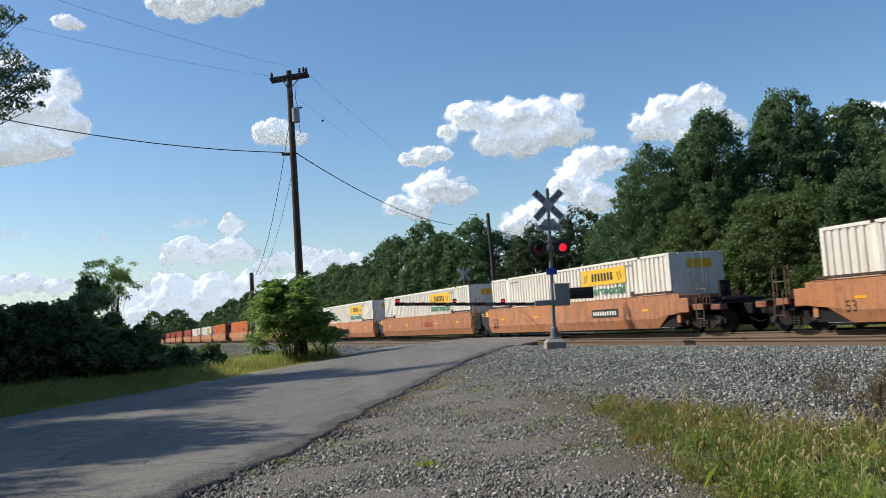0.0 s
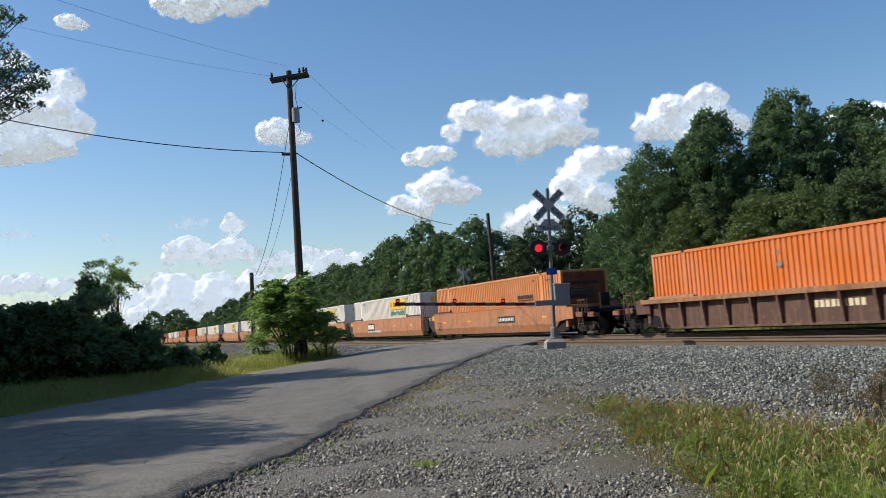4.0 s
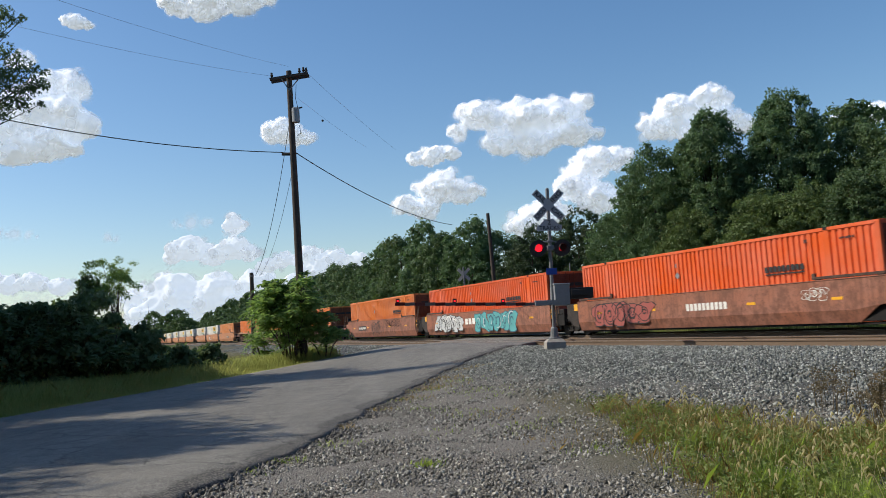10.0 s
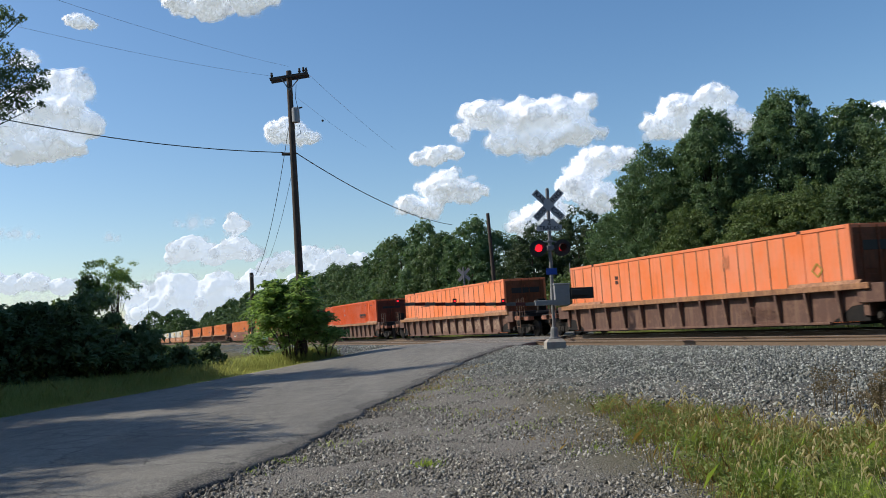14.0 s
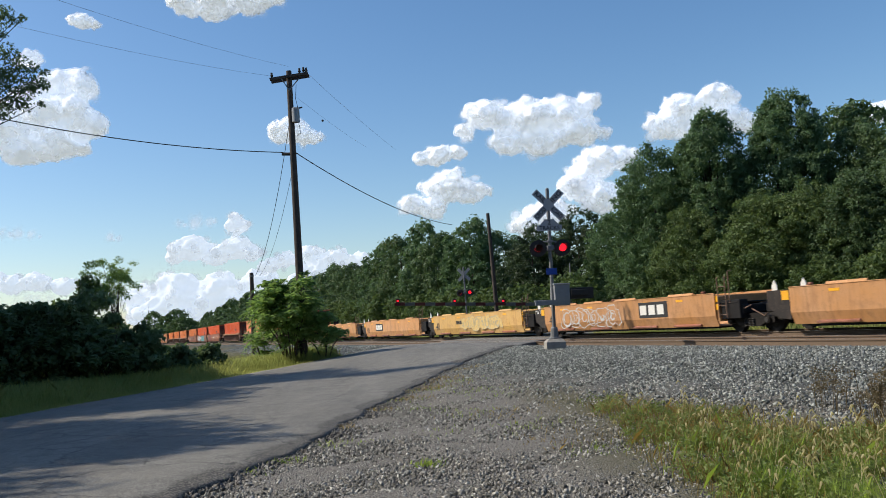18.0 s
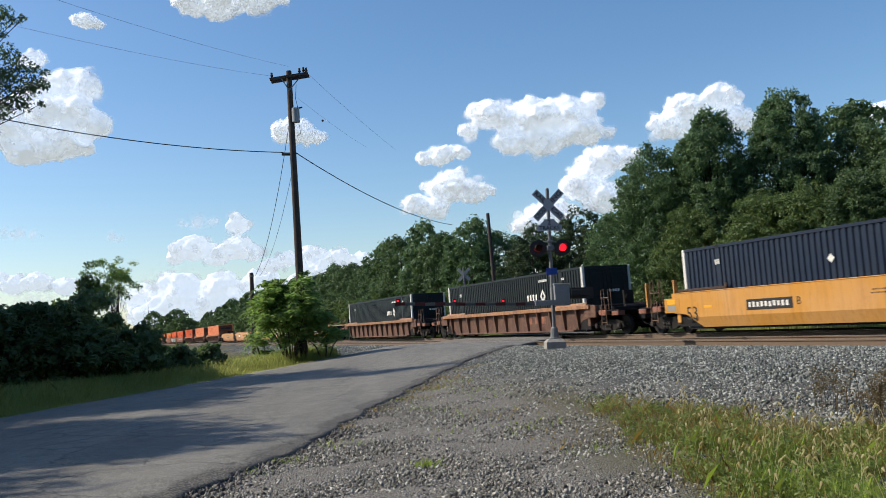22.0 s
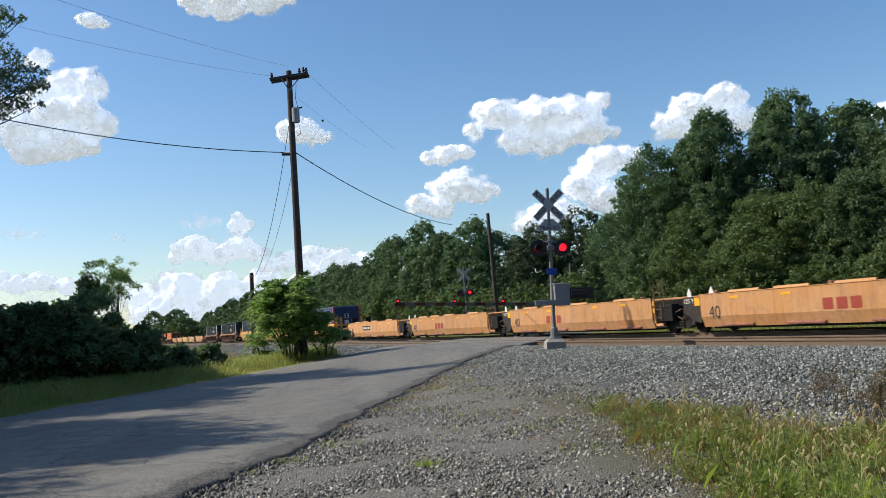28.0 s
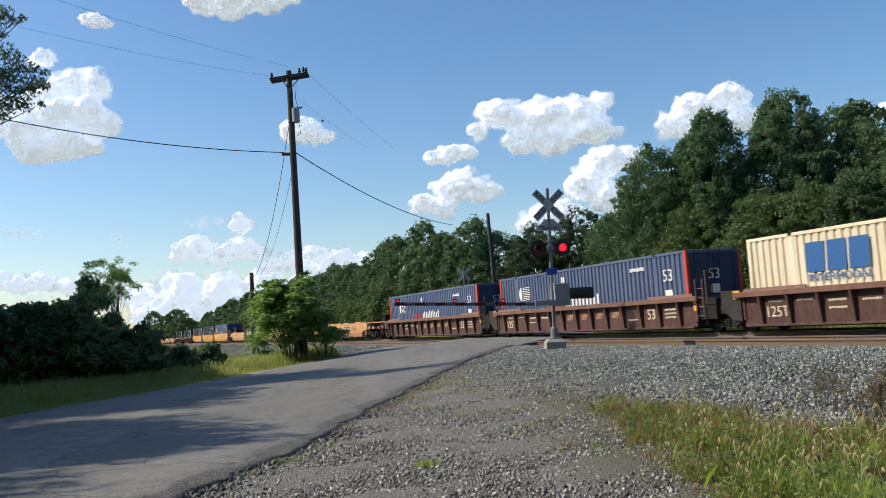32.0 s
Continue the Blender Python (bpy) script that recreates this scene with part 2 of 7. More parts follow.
M_BARK = paint("bark", (0.095, 0.072, 0.055), (0.045, 0.036, 0.03), 0.9, 0.5, 0.6, 3.0)
M_SIGNBLUE = plain("blue_sign_paint", (0.02, 0.07, 0.35), 0.4)
M_LAMPRED = glow("lit_red_lens", (1.0, 0.010, 0.022), 2.2)
M_LENS = plain("unlit_red_lens", (0.035, 0.005, 0.005), 0.3)
M_LEAF_A = leaf_mat("oak_leaves", (0.050, 0.100, 0.046), (0.165, 0.255, 0.118))
M_LEAF_B = leaf_mat("dark_leaves", (0.048, 0.088, 0.041), (0.136, 0.204, 0.088))
M_LEAF_C = leaf_mat("yellow_green_leaves", (0.062, 0.108, 0.038), (0.180, 0.240, 0.085))
M_LEAF_E = leaf_mat("deep_green_leaves", (0.026, 0.046, 0.026), (0.075, 0.110, 0.050))
M_LEAF_S = leaf_mat("sumac_leaves", (0.115, 0.205, 0.062), (0.30, 0.42, 0.14), 0.5)
M_LEAF_D = leaf_mat("bush_leaves", (0.078, 0.128, 0.062), (0.200, 0.270, 0.115))
M_GRASS = leaf_mat("green_grass_blades", (0.11, 0.20, 0.035), (0.48, 0.58, 0.15), 0.5)
M_DRY = leaf_mat("dry_grass_blades", (0.16, 0.10, 0.04), (0.46, 0.34, 0.13), 0.45)

# ---------------- ground materials ----------------
def ground_material():
    m, nt, b = node_mat("gravel_dirt_and_turf")
    at = nt.nodes.new("ShaderNodeAttribute")
    at.attribute_name = "cover"
    sep = nt.nodes.new("ShaderNodeSeparateColor")
    nt.links.new(at.outputs["Color"], sep.inputs[0])
    n1 = noise_node(nt, 0.6, 5, 0.6)
    n2 = noise_node(nt, 14, 8, 0.75)
    n3 = noise_node(nt, 70, 4, 0.7)
    vo = nt.nodes.new("ShaderNodeTexVoronoi")
    vo.inputs["Scale"].default_value = 26
    tc = nt.nodes.new("ShaderNodeTexCoord")
    nt.links.new(tc.outputs["Object"], vo.inputs["Vector"])
    peb = nt.nodes.new("ShaderNodeTexVoronoi")
    peb.inputs["Scale"].default_value = 48
    nt.links.new(tc.outputs["Object"], peb.inputs["Vector"])
    pv = nt.nodes.new("ShaderNodeSeparateColor")
    nt.links.new(peb.outputs["Color"], pv.inputs[0])
    dirt = mixc(nt, n1.outputs[0], (0.190, 0.175, 0.148), (0.320, 0.298, 0.258))
    dirt = mixc(nt, ramp(nt, pv.outputs[0], [(0.0, (0, 0, 0)), (1.0, (0.8, 0.8, 0.8))]), dirt, (0.47, 0.45, 0.405))
    # shade between pebbles, put into the colour as dark cell edges
    dirt = mixc(nt, ramp(nt, peb.outputs["Distance"], [(0.42, (0, 0, 0)), (0.75, (0.85, 0.85, 0.85))]), dirt, (0.05, 0.043, 0.036))
    dirt = mixc(nt, ramp(nt, n2.outputs[0], [(0.35, (0, 0, 0)), (0.7, (1, 1, 1))]), dirt, (0.25, 0.235, 0.21))
    dirt = mixc(nt, ramp(nt, n3.outputs[0], [(0.3, (0.7, 0.7, 0.7)), (0.46, (0, 0, 0))]), dirt, (0.055, 0.05, 0.045))
    stone = mixc(nt, vo.outputs["Color"], (0.07, 0.078, 0.076), (0.25, 0.26, 0.24))
    # dark edges of the stone cells, again for shade in the gaps
    stone = mixc(nt, ramp(nt, vo.outputs["Distance"], [(0.25, (0, 0, 0)), (0.75, (0.9, 0.9, 0.9))]), stone, (0.05, 0.05, 0.05))
    turf = mixc(nt, n2.outputs[0], (0.05, 0.055, 0.018), (0.17, 0.15, 0.06))
    c = mixc(nt, sep.outputs[1], dirt, stone)
    c = mixc(nt, sep.outputs[0], c, turf)
    nt.links.new(c, b.inputs["Base Color"])
    b.inputs["Roughness"].default_value = 0.95
    b.inputs["Specular IOR Level"].default_value = 0.2
    hsum = nt.nodes.new("ShaderNodeMath")
    hsum.operation = "SUBTRACT"
    nt.links.new(n2.outputs[0], hsum.inputs[0])
    nt.links.new(peb.outputs["Distance"], hsum.inputs[1])
    bump(nt, b, hsum.outputs[0], 0.9, 0.03)
    return m


def asphalt_material():
    m, nt, b = node_mat("worn_grey_asphalt")
    n1 = noise_node(nt, 0.45, 5, 0.6)
    n2 = noise_node(nt, 16, 10, 0.88)
    n3 = noise_node(nt, 2.2, 7, 0.7)
    vo = nt.nodes.new("ShaderNodeTexVoronoi")
    vo.feature = "DISTANCE_TO_EDGE"
    vo.inputs["Scale"].default_value = 0.55
    warp = noise_node(nt, 1.3, 5, 0.6)
    tc = nt.nodes.new("ShaderNodeTexCoord")
    add = nt.nodes.new("ShaderNodeVectorMath")
    add.operation = "ADD"
    nt.links.new(tc.outputs["Object"], add.inputs[0])
    nt.links.new(warp.outputs["Color"], add.inputs[1])
    nt.links.new(add.outputs[0], vo.inputs["Vector"])
    # long pale wheel bands and patches, dark binder, pale and dark grit
    band = noise_node(nt, 1.0, 4, 0.6, stretch=(0.9, 0.14, 1.0))
    c = mixc(nt, n1.outputs[0], (0.150, 0.142, 0.122), (0.235, 0.224, 0.194))
    c = mixc(nt, ramp(nt, band.outputs[0], [(0.46, (0, 0, 0)), (0.64, (0.6, 0.6, 0.6))]), c, (0.285, 0.272, 0.235))
    c = mixc(nt, ramp(nt, n3.outputs[0], [(0.45, (0, 0, 0)), (0.72, (0.8, 0.8, 0.8))]), c, (0.115, 0.108, 0.100))
    c = mixc(nt, ramp(nt, n2.outputs[0], [(0.34, (0.9, 0.9, 0.9)), (0.46, (0, 0, 0))]), c, (0.060, 0.058, 0.055))
    c = mixc(nt, ramp(nt, n2.outputs[0], [(0.56, (0, 0, 0)), (0.68, (0.9, 0.9, 0.9))]), c, (0.38, 0.36, 0.325))
    n4 = noise_node(nt, 55, 4, 0.75)
    c = mixc(nt, ramp(nt, n4.outputs[0], [(0.40, (0.85, 0.85, 0.85)), (0.50, (0, 0, 0))]), c, (0.060, 0.058, 0.053))
    c = mixc(nt, ramp(nt, n4.outputs[0], [(0.56, (0, 0, 0)), (0.66, (0.9, 0.9, 0.9))]), c, (0.43, 0.415, 0.37))
    c = mixc(nt, ramp(nt, vo.outputs["Distance"], [(0.0, (0.85, 0.85, 0.85)), (0.014, (0, 0, 0))]), c, (0.045, 0.045, 0.045))
    # ravelled edge: the binder is gone and coarse stone shows
    at = nt.nodes.new("ShaderNodeAttribute")
    at.attribute_name = "worn"
    grit = nt.nodes.new("ShaderNodeTexVoronoi")
    grit.inputs["Scale"].default_value = 38
    nt.links.new(tc.outputs["Object"], grit.inputs["Vector"])
    coarse = mixc(nt, ramp(nt, grit.outputs["Distance"], [(0.2, (0, 0, 0)), (0.62, (1, 1, 1))]), (0.21, 0.195, 0.165), (0.035, 0.033, 0.031))
    brk = nt.nodes.new("ShaderNodeMath")
    brk.operation = "MULTIPLY_ADD"
    brk.inputs[1].default_value = 1.5
    nt.links.new(at.outputs["Fac"], brk.inputs[0])
    off = nt.nodes.new("ShaderNodeMath")
    off.operation = "SUBTRACT"
    off.inputs[1].default_value = 0.75
    nt.links.new(n3.outputs[0], off.inputs[0])
    nt.links.new(off.outputs[0], brk.inputs[2])
    c = mixc(nt, ramp(nt, brk.outputs[0], [(0.20, (0, 0, 0)), (0.55, (0.85, 0.85, 0.85))]), c, coarse)
    nt.links.new(c, b.inputs["Base Color"])
    b.inputs["Roughness"].default_value = 0.88
    bump(nt, b, n2.outputs[0], 0.7, 0.010)
    return m


M_GROUND = ground_material()
M_ASPH = asphalt_material()


def stone_material(name, a, c):
    m, nt, b = node_mat(name)
    geo = nt.nodes.new("ShaderNodeNewGeometry")
    n = noise_node(nt, 25, 5, 0.7)
    col = ramp(nt, geo.outputs["Random Per Island"], [(0.0, a), (0.5, tuple(0.7 * x + 0.3 * y for x, y in zip(a, c))), (0.85, tuple(0.35 * x + 0.65 * y for x, y in zip(a, c))), (1.0, c)])
    col = mixc(nt, ramp(nt, n.outputs[0], [(0.45, (0, 0, 0)), (0.75, (0.4, 0.4, 0.4))]), col, (0.21, 0.205, 0.18), "MIX")
    nt.links.new(col, b.inputs["Base Color"])
    b.inputs["Roughness"].default_value = 0.85
    return m


M_BALLAST = stone_material("crushed_grey_stone", (0.044, 0.052, 0.050), (0.50, 0.53, 0.49))
M_CRUMB = stone_material("broken_asphalt", (0.045, 0.043, 0.040), (0.24, 0.23, 0.21))
M_BEDSTONE = stone_material("dark_bed_stone", (0.026, 0.023, 0.020), (0.15, 0.125, 0.10))
M_PEBBLE = stone_material("loose_gravel_stone", (0.062, 0.059, 0.052), (0.60, 0.585, 0.53))

# ---------------- road edges (right and left), from behind the camera to beyond the crossing ----------------
ROAD_R = [(-4.0, -6), (-3.1, 4), (-2.63, 8.44), (-2.22, 10.1), (-1.88, 11.74), (-1.6, 15.05), (-1.19, 17.9), (-0.55, 21.34), (0.54, 25.4), (1.56, 28.6), (2.25, 31.6), (4.1, 37.9), (7.5, 47), (12, 58), (22, 80)]
ROAD_L = [(-13, -2), (-12, 9), (-10.9, 14), (-10.4, 16.5), (-10.0, 19.15), (-9.5, 22), (-8.9, 25), (-8.3, 28.5), (-7.5, 33.1), (-5.9, 35.95), (-3.9, 37.6), (-2.4, 41.5), (0.2, 50), (5, 61), (15, 83)]
_ry, _rx = [p[1] for p in ROAD_R], [p[0] for p in ROAD_R]
_ly, _lx = [p[1] for p in ROAD_L], [p[0] for p in ROAD_L]


def road_right(y):
    return np.interp(y, _ry, _rx)


def road_left(y):
    return np.interp(y, _ly, _lx)


def wave(x, y, k=1.0, seed=0.0):
    """Cheap smooth noise, about -1 to 1."""
    return (np.sin(1.7 * k * x + 0.9 * k * y + seed) + np.sin(-1.1 * k * x + 2.3 * k * y + 1.7 * seed + 1) + np.sin(3.1 * k * x - 1.9 * k * y + 2.3 * seed + 2) * 0.7) / 2.7


def build_ground():
    def axis(a, b, step, far):
        mid = np.arange(a, b + step / 2, step)
        grow = np.cumsum(step * 1.22 ** np.arange(1, 60))
        grow = grow[grow < far]
        return np.concatenate([(a - grow)[::-1], mid, b + grow])
    xs, ys = axis(-14, 16, 0.28, 4500), axis(3, 42, 0.28, 4500)
    X, Y = np.meshgrid(xs, ys)
    w = NX * X + NY * Y
    near = np.exp(-(np.maximum(0, np.hypot(X, Y - 15) - 25) / 15) ** 2)
    Z = ground_z(X, Y) + near * (0.022 * wave(X, Y, 1.3, 1) + 0.012 * wave(X, Y, 4.1, 3))
    on_road = (X < road_right(Y) - 0.25) & (X > road_left(Y) + 0.25) & (Y < 80) & (Y > -5)
    Z = np.where(on_road, Z - 0.10, Z)
    Z = np.where((w > 15.6) & (w < 24.6), -0.20, Z)
    v = np.stack([X, Y, Z], -1).reshape(-1, 3)
    nx, ny = len(xs), len(ys)
    i = (np.arange(ny - 1)[:, None] * nx + np.arange(nx - 1)[None, :]).ravel()
    f = np.stack([i, i + 1, i + 1 + nx, i + nx], -1)
    me = indexed_mesh("ground", v, f, M_GROUND, True)
    edge = wave(X, Y, 0.9, 5) * 0.5 + wave(X, Y, 3.1, 2) * 0.25
    left = smooth(0.0, 0.9, road_left(Y) - X + 0.35 * edge)
    patch = smooth(1.0, 2.6, X + 0.5 * edge + 0.02 * Y) * (1 - smooth(7.2, 8.6, w + 0.6 * edge)) * smooth(4.5, 6.0, Y)
    beyond = smooth(24.8, 26, w + 0.4 * edge)
    far = smooth(70, 110, np.hypot(X, Y))
    grass = np.clip(np.maximum.reduce([left * (1 - smooth(9.2, 10.4, w + 0.7 * edge)), 0.85 * patch, beyond, far * (1 - smooth(12, 14, w) * (1 - smooth(25, 26, w)))]), 0, 1)
    stone = smooth(7.6, 9.2, w + 0.8 * edge) * smooth(-0.5, 1.2, X - road_right(Y) + 0.5 * edge)
    stone = np.maximum(stone, smooth(9.2, 10.6, w + 0.7 * edge) * smooth(0.0, 0.6, road_left(Y) - X))
    stone = np.maximum(stone, smooth(12.6, 13.6, w + 0.4 * edge) * (1 - smooth(24.6, 25.4, w)))
    col = np.zeros((len(v), 4), np.float32)
    col[:, 0], col[:, 1], col[:, 3] = grass.ravel(), stone.ravel(), 1
    ca = me.color_attributes.new("cover", "FLOAT_COLOR", "POINT")
    ca.data.foreach_set("color", col.ravel())
    return tagged(new("ground", me), "grey gravel and dirt ground with rough grass beside the road", "ground", kind="structure")


def build_road():
    m0 = 420
    at = np.linspace(0, 14, m0)
    ys_r, xs_r = np.interp(at, range(15), _ry), np.interp(at, range(15), _rx)
    xs_l, ys_l = np.interp(at, range(15), _lx), np.interp(at, range(15), _ly)
    rough = np.random.default_rng(31)
    xs_r = xs_r + 0.10 * wave(xs_r, ys_r, 1.6, 4) + 0.05 * wave(xs_r, ys_r, 6.3, 8) + 0.03 * wave(xs_r, ys_r, 15, 2)
    xs_l = xs_l + 0.08 * wave(xs_l, ys_l, 1.1, 7)
    cuts = np.concatenate([[0, 0.012, 0.028, 0.05], np.linspace(0.085, 1, 13)])
    rows, wear = [], []
    for k, t in enumerate(cuts):
        x, y = xs_r * (1 - t) + xs_l * t, ys_r * (1 - t) + ys_l * t
        w = NX * x + NY * y
        worn = np.clip((1 - smooth(0.0, 0.055 + 0.03 * wave(xs_r, ys_r, 2.3, 5), t)), 0, 1)
        z = ground_z(x, y) + 0.075 + 0.05 * (1 - (2 * t - 1) ** 2) - 0.035 * worn + (rough.normal(0, 0.006, m0) if 0 < t < 0.03 else 0.0)
        z = z * (1 - smooth(14.0, 15.6, w) * (1 - smooth(24, 25.5, w))) - 0.016 * smooth(14.0, 15.6, w) * (1 - smooth(24, 25.5, w))
        rows.append(np.stack([x, y, z], -1))
        wear.append(worn)
    skirt = rows[0].copy()
    skirt[:, 2] -= 0.16
    skirt[:, 0] += 0.03
    skirt2 = rows[-1].copy()
    skirt2[:, 2] -= 0.16
    v = np.stack([skirt] + rows + [skirt2], 1)
    m = v.shape[1]
    i = (np.arange(m0 - 1)[:, None] * m + np.arange(m - 1)[None, :]).ravel()
    f = np.stack([i, i + 1, i + 1 + m, i + m], -1)
    me = indexed_mesh("road", v.reshape(-1, 3), f, M_ASPH, False)
    worn = np.stack([np.ones(m0)] + wear + [np.zeros(m0)], 1).ravel()
    me.attributes.new("worn", "FLOAT", "POINT").data.foreach_set("value", worn)
    me.flip_normals()
    return tagged(new("road", me), "worn grey asphalt road with a crumbling edge", "road", kind="structure")


def build_tracks():
    prof = [(-0.07, -0.175), (0.07, -0.175), (0.07, -0.16), (0.012, -0.14), (0.012, -0.045), (0.036, -0.035), (0.036, -0.004), (0.026, 0.0), (-0.026, 0.0), (-0.036, -0.004), (-0.036, -0.035), (-0.012, -0.045), (-0.012, -0.14), (-0.07, -0.16)]
    tie = Mesh().box(-0.115, 0.115, -1.28, 1.28, -0.34, -0.168, 0.012).data("tie", M_TIE)
    plate = Mesh().box(-0.10, 0.10, -0.17, 0.17, -0.168, -0.15, 0.004).data("tie_plate", M_RAIL)
    rng = random.Random(3)
    for nm, wc in (("track_near", W_NEAR), ("track_far", W_FAR)):
        tr = tagged(new(nm), "railway track of rusty rails on weathered wooden ties", "track", kind="structure")
        tr.matrix_world = rail_pose(0, wc)
        for side in (-0.7535, 0.7535):
            part("rail", Mesh().prism([(side + a, b) for a, b in prof], -60, 620), M_RAIL, tr, "rusty steel rail")
            part("rail_head", Mesh().box(-60, 620, side - 0.024, side + 0.024, 0.0, 0.002), M_RAILTOP, tr, "polished running surface")
        rest = Mesh()
        s, k = -30.0, 0
        while s < 330:
            crossing = 29.0 < s < 52.0
            if not crossing:
                if nm == "track_near" and s < 75 or nm == "track_far" and s < 60:
                    t = part("tie", tie, None, tr)
                    t.matrix_basis = pose(s + rng.uniform(-0.03, 0.03), rng.uniform(-0.06, 0.06), rng.uniform(-0.012, 0.006), 0, 0, rng.uniform(-1.2, 1.2))
                    if nm == "track_near":
                        for side in (-0.7535, 0.7535):
                            p = part("tie_plate", plate, None, tr)
                            p.matrix_basis = pose(s, side, 0)
                else:
                    rest.box(s - 0.115, s + 0.115, -1.28, 1.28, -0.34, -0.168)
            s += 0.53
        tagged(part("far_ties", rest, M_TIE, tr), kind="stuff")


def stones(name, pts, size, mat, label, seed):
    """Loose angular stones as one body of stuff: eight jittered corners each."""
    rng = np.random.default_rng(seed)
    n = len(pts)
    base = np.array([(1, 0, 0), (-0.5, 0.87, 0.1), (-0.5, -0.87, -0.1), (0.1, 0, 0.9), (-0.1, 0.1, -0.9)], float)
    half = size[:, None] * rng.uniform(0.6, 1.2, (n, 3)) * np.array([1, 1, 0.85]) * 0.55
    v = base[None] * half[:, None, :] * rng.uniform(0.6, 1.25, (n, 5, 3)) + rng.normal(size=(n, 5, 3)) * size[:, None, None] * 0.10
    a = rng.uniform(0, 6.283, (n, 3))
    for ax in (0, 2):
        c, s = np.cos(a[:, ax])[:, None], np.sin(a[:, ax])[:, None]
        i, j = ((1, 2) if ax == 0 else (0, 1))
        p, q = v[:, :, i].copy(), v[:, :, j].copy()
        v[:, :, i], v[:, :, j] = p * c - q * s, p * s + q * c
    v += pts[:, None, :]
    f = np.array([(0, 1, 3), (1, 2, 3), (2, 0, 3), (1, 0, 4), (2, 1, 4), (0, 2, 4)])
    faces = (np.arange(n)[:, None, None] * 5 + f[None]).reshape(-1, 3)
    me = indexed_mesh(name, v.reshape(-1, 3), faces, mat)
    return tagged(new(name, me), label, "gravel", kind="stuff")


def build_stones():
    rng = np.random.default_rng(5)
    pts, size = [], []
    # shoulder of crushed stone between the lot and the near track
    n = 130000
    s, w = 2 + 44 * rng.random(n) ** 1.5 - 6, rng.uniform(7.3, 16.2, n)
    x, y = DX * s + NX * w, DY * s + NY * w
    ok = (x > road_right(y) + 0.05) & (y > 5) & (x < 0.66 * y + 1.5)
    ok &= rng.random(n) < smooth(7.0, 9.4, w + 0.5 * wave(x, y, 1.1, 3))
    ok &= (w < 15.9)
    x, y = x[ok], y[ok]
    pts.append(np.stack([x, y, ground_z(x, y) + 0.005], -1))
    size.append(rng.uniform(0.035, 0.082, len(x)))
    # between and beside the rails, in sight to the right of the crossing and far along it to the left
    n = 16000
    s, w = rng.uniform(-4, 120, n), rng.uniform(13.2, 24.6, n)
    x, y = DX * s + NX * w, DY * s + NY * w
    ok = ~((x < road_right(y) + 0.1) & (x > road_left(y) - 0.1)) & (x < 0.6 * y + 2)
    x, y, w = x[ok], y[ok], w[ok]
    z = np.where((w > 15.8) & (w < 24.5), -0.19, ground_z(x, y) + 0.005)
    pts.append(np.stack([x, y, z], -1))
    size.append(rng.uniform(0.05, 0.11, len(x)))
    bed = (w > 16.2) & (w < 24.2)
    # the bed near the crossing is covered more closely
    m = 13000
    sb, wb = rng.uniform(-2, 33, m), rng.uniform(15.9, 24.2, m)
    xb, yb = DX * sb + NX * wb, DY * sb + NY * wb
    kb = ~((xb < road_right(yb) + 0.1) & (xb > road_left(yb) - 0.1)) & (xb < 0.6 * yb + 2)
    xb, yb = xb[kb], yb[kb]
    stones("track_bed_stones", np.stack([xb, yb, np.full(len(xb), -0.185)], -1), rng.uniform(0.06, 0.13, len(xb)), M_BEDSTONE, "dark ballast stones between the rails", 13)
    stones("track_bed_stones", np.stack([x, y, z], -1)[bed], rng.uniform(0.05, 0.11, bed.sum()), M_BEDSTONE, "dark ballast stones between the rails", 12)
    pts[-1], size[-1] = pts[-1][~bed], size[-1][~bed]
    # thin gravel on the far side of the road, up to the tracks
    n = 11000
    sl, wl = rng.uniform(22, 75, n), rng.uniform(8.6, 15.8, n)
    xl, yl = DX * sl + NX * wl, DY * sl + NY * wl
    kl = (xl < road_left(yl) - 0.1) & (rng.random(n) < smooth(8.4, 11.0, wl + wave(xl, yl, 0.7, 2)))
    xl, yl = xl[kl], yl[kl]
    pts.append(np.stack([xl, yl, ground_z(xl, yl) + 0.01], -1))
    size.append(rng.uniform(0.05, 0.12, len(xl)))
    p, q = np.concatenate(pts), np.concatenate(size)
    stones("ballast", p, q, M_BALLAST, "crushed grey ballast stones beside the railway track", 7)
    # broken asphalt along the road's right edge
    n = 7000
    y = 6 + 25 * rng.random(n) ** 1.3
    x = road_right(y) + 0.10 * wave(road_right(y), y, 1.6, 4) + np.abs(rng.normal(0.0, 0.16, n)) - 0.02
    stones("road_edge_rubble", np.stack([x, y, ground_z(x, y) + 0.01], -1), 0.012 + 0.085 * rng.random(n) ** 4, M_CRUMB, "dark broken asphalt crumbs along the road edge", 9)
    # loose gravel of the lot in front
    n = 150000
    y = 5.6 + 22 * rng.random(n) ** 1.9
    x = road_right(y) + 0.02 + rng.random(n) ** 1.15 * (0.62 * y + 3.5)
    w = NX * x + NY * y
    keep = (w < 9.5) & (rng.random(n) < 0.55 + 0.45 * smooth(-0.5, 0.4, wave(x, y, 1.1, 6) + 0.5 * wave(x, y, 4.3, 2)))
    x, y = x[keep], y[keep]
    stones("loose_gravel", np.stack([x, y, ground_z(x, y) + 0.004], -1), 0.012 + 0.050 * rng.random(len(x)) ** 2.4, M_PEBBLE, "loose gravel stones scattered over packed dirt", 8)


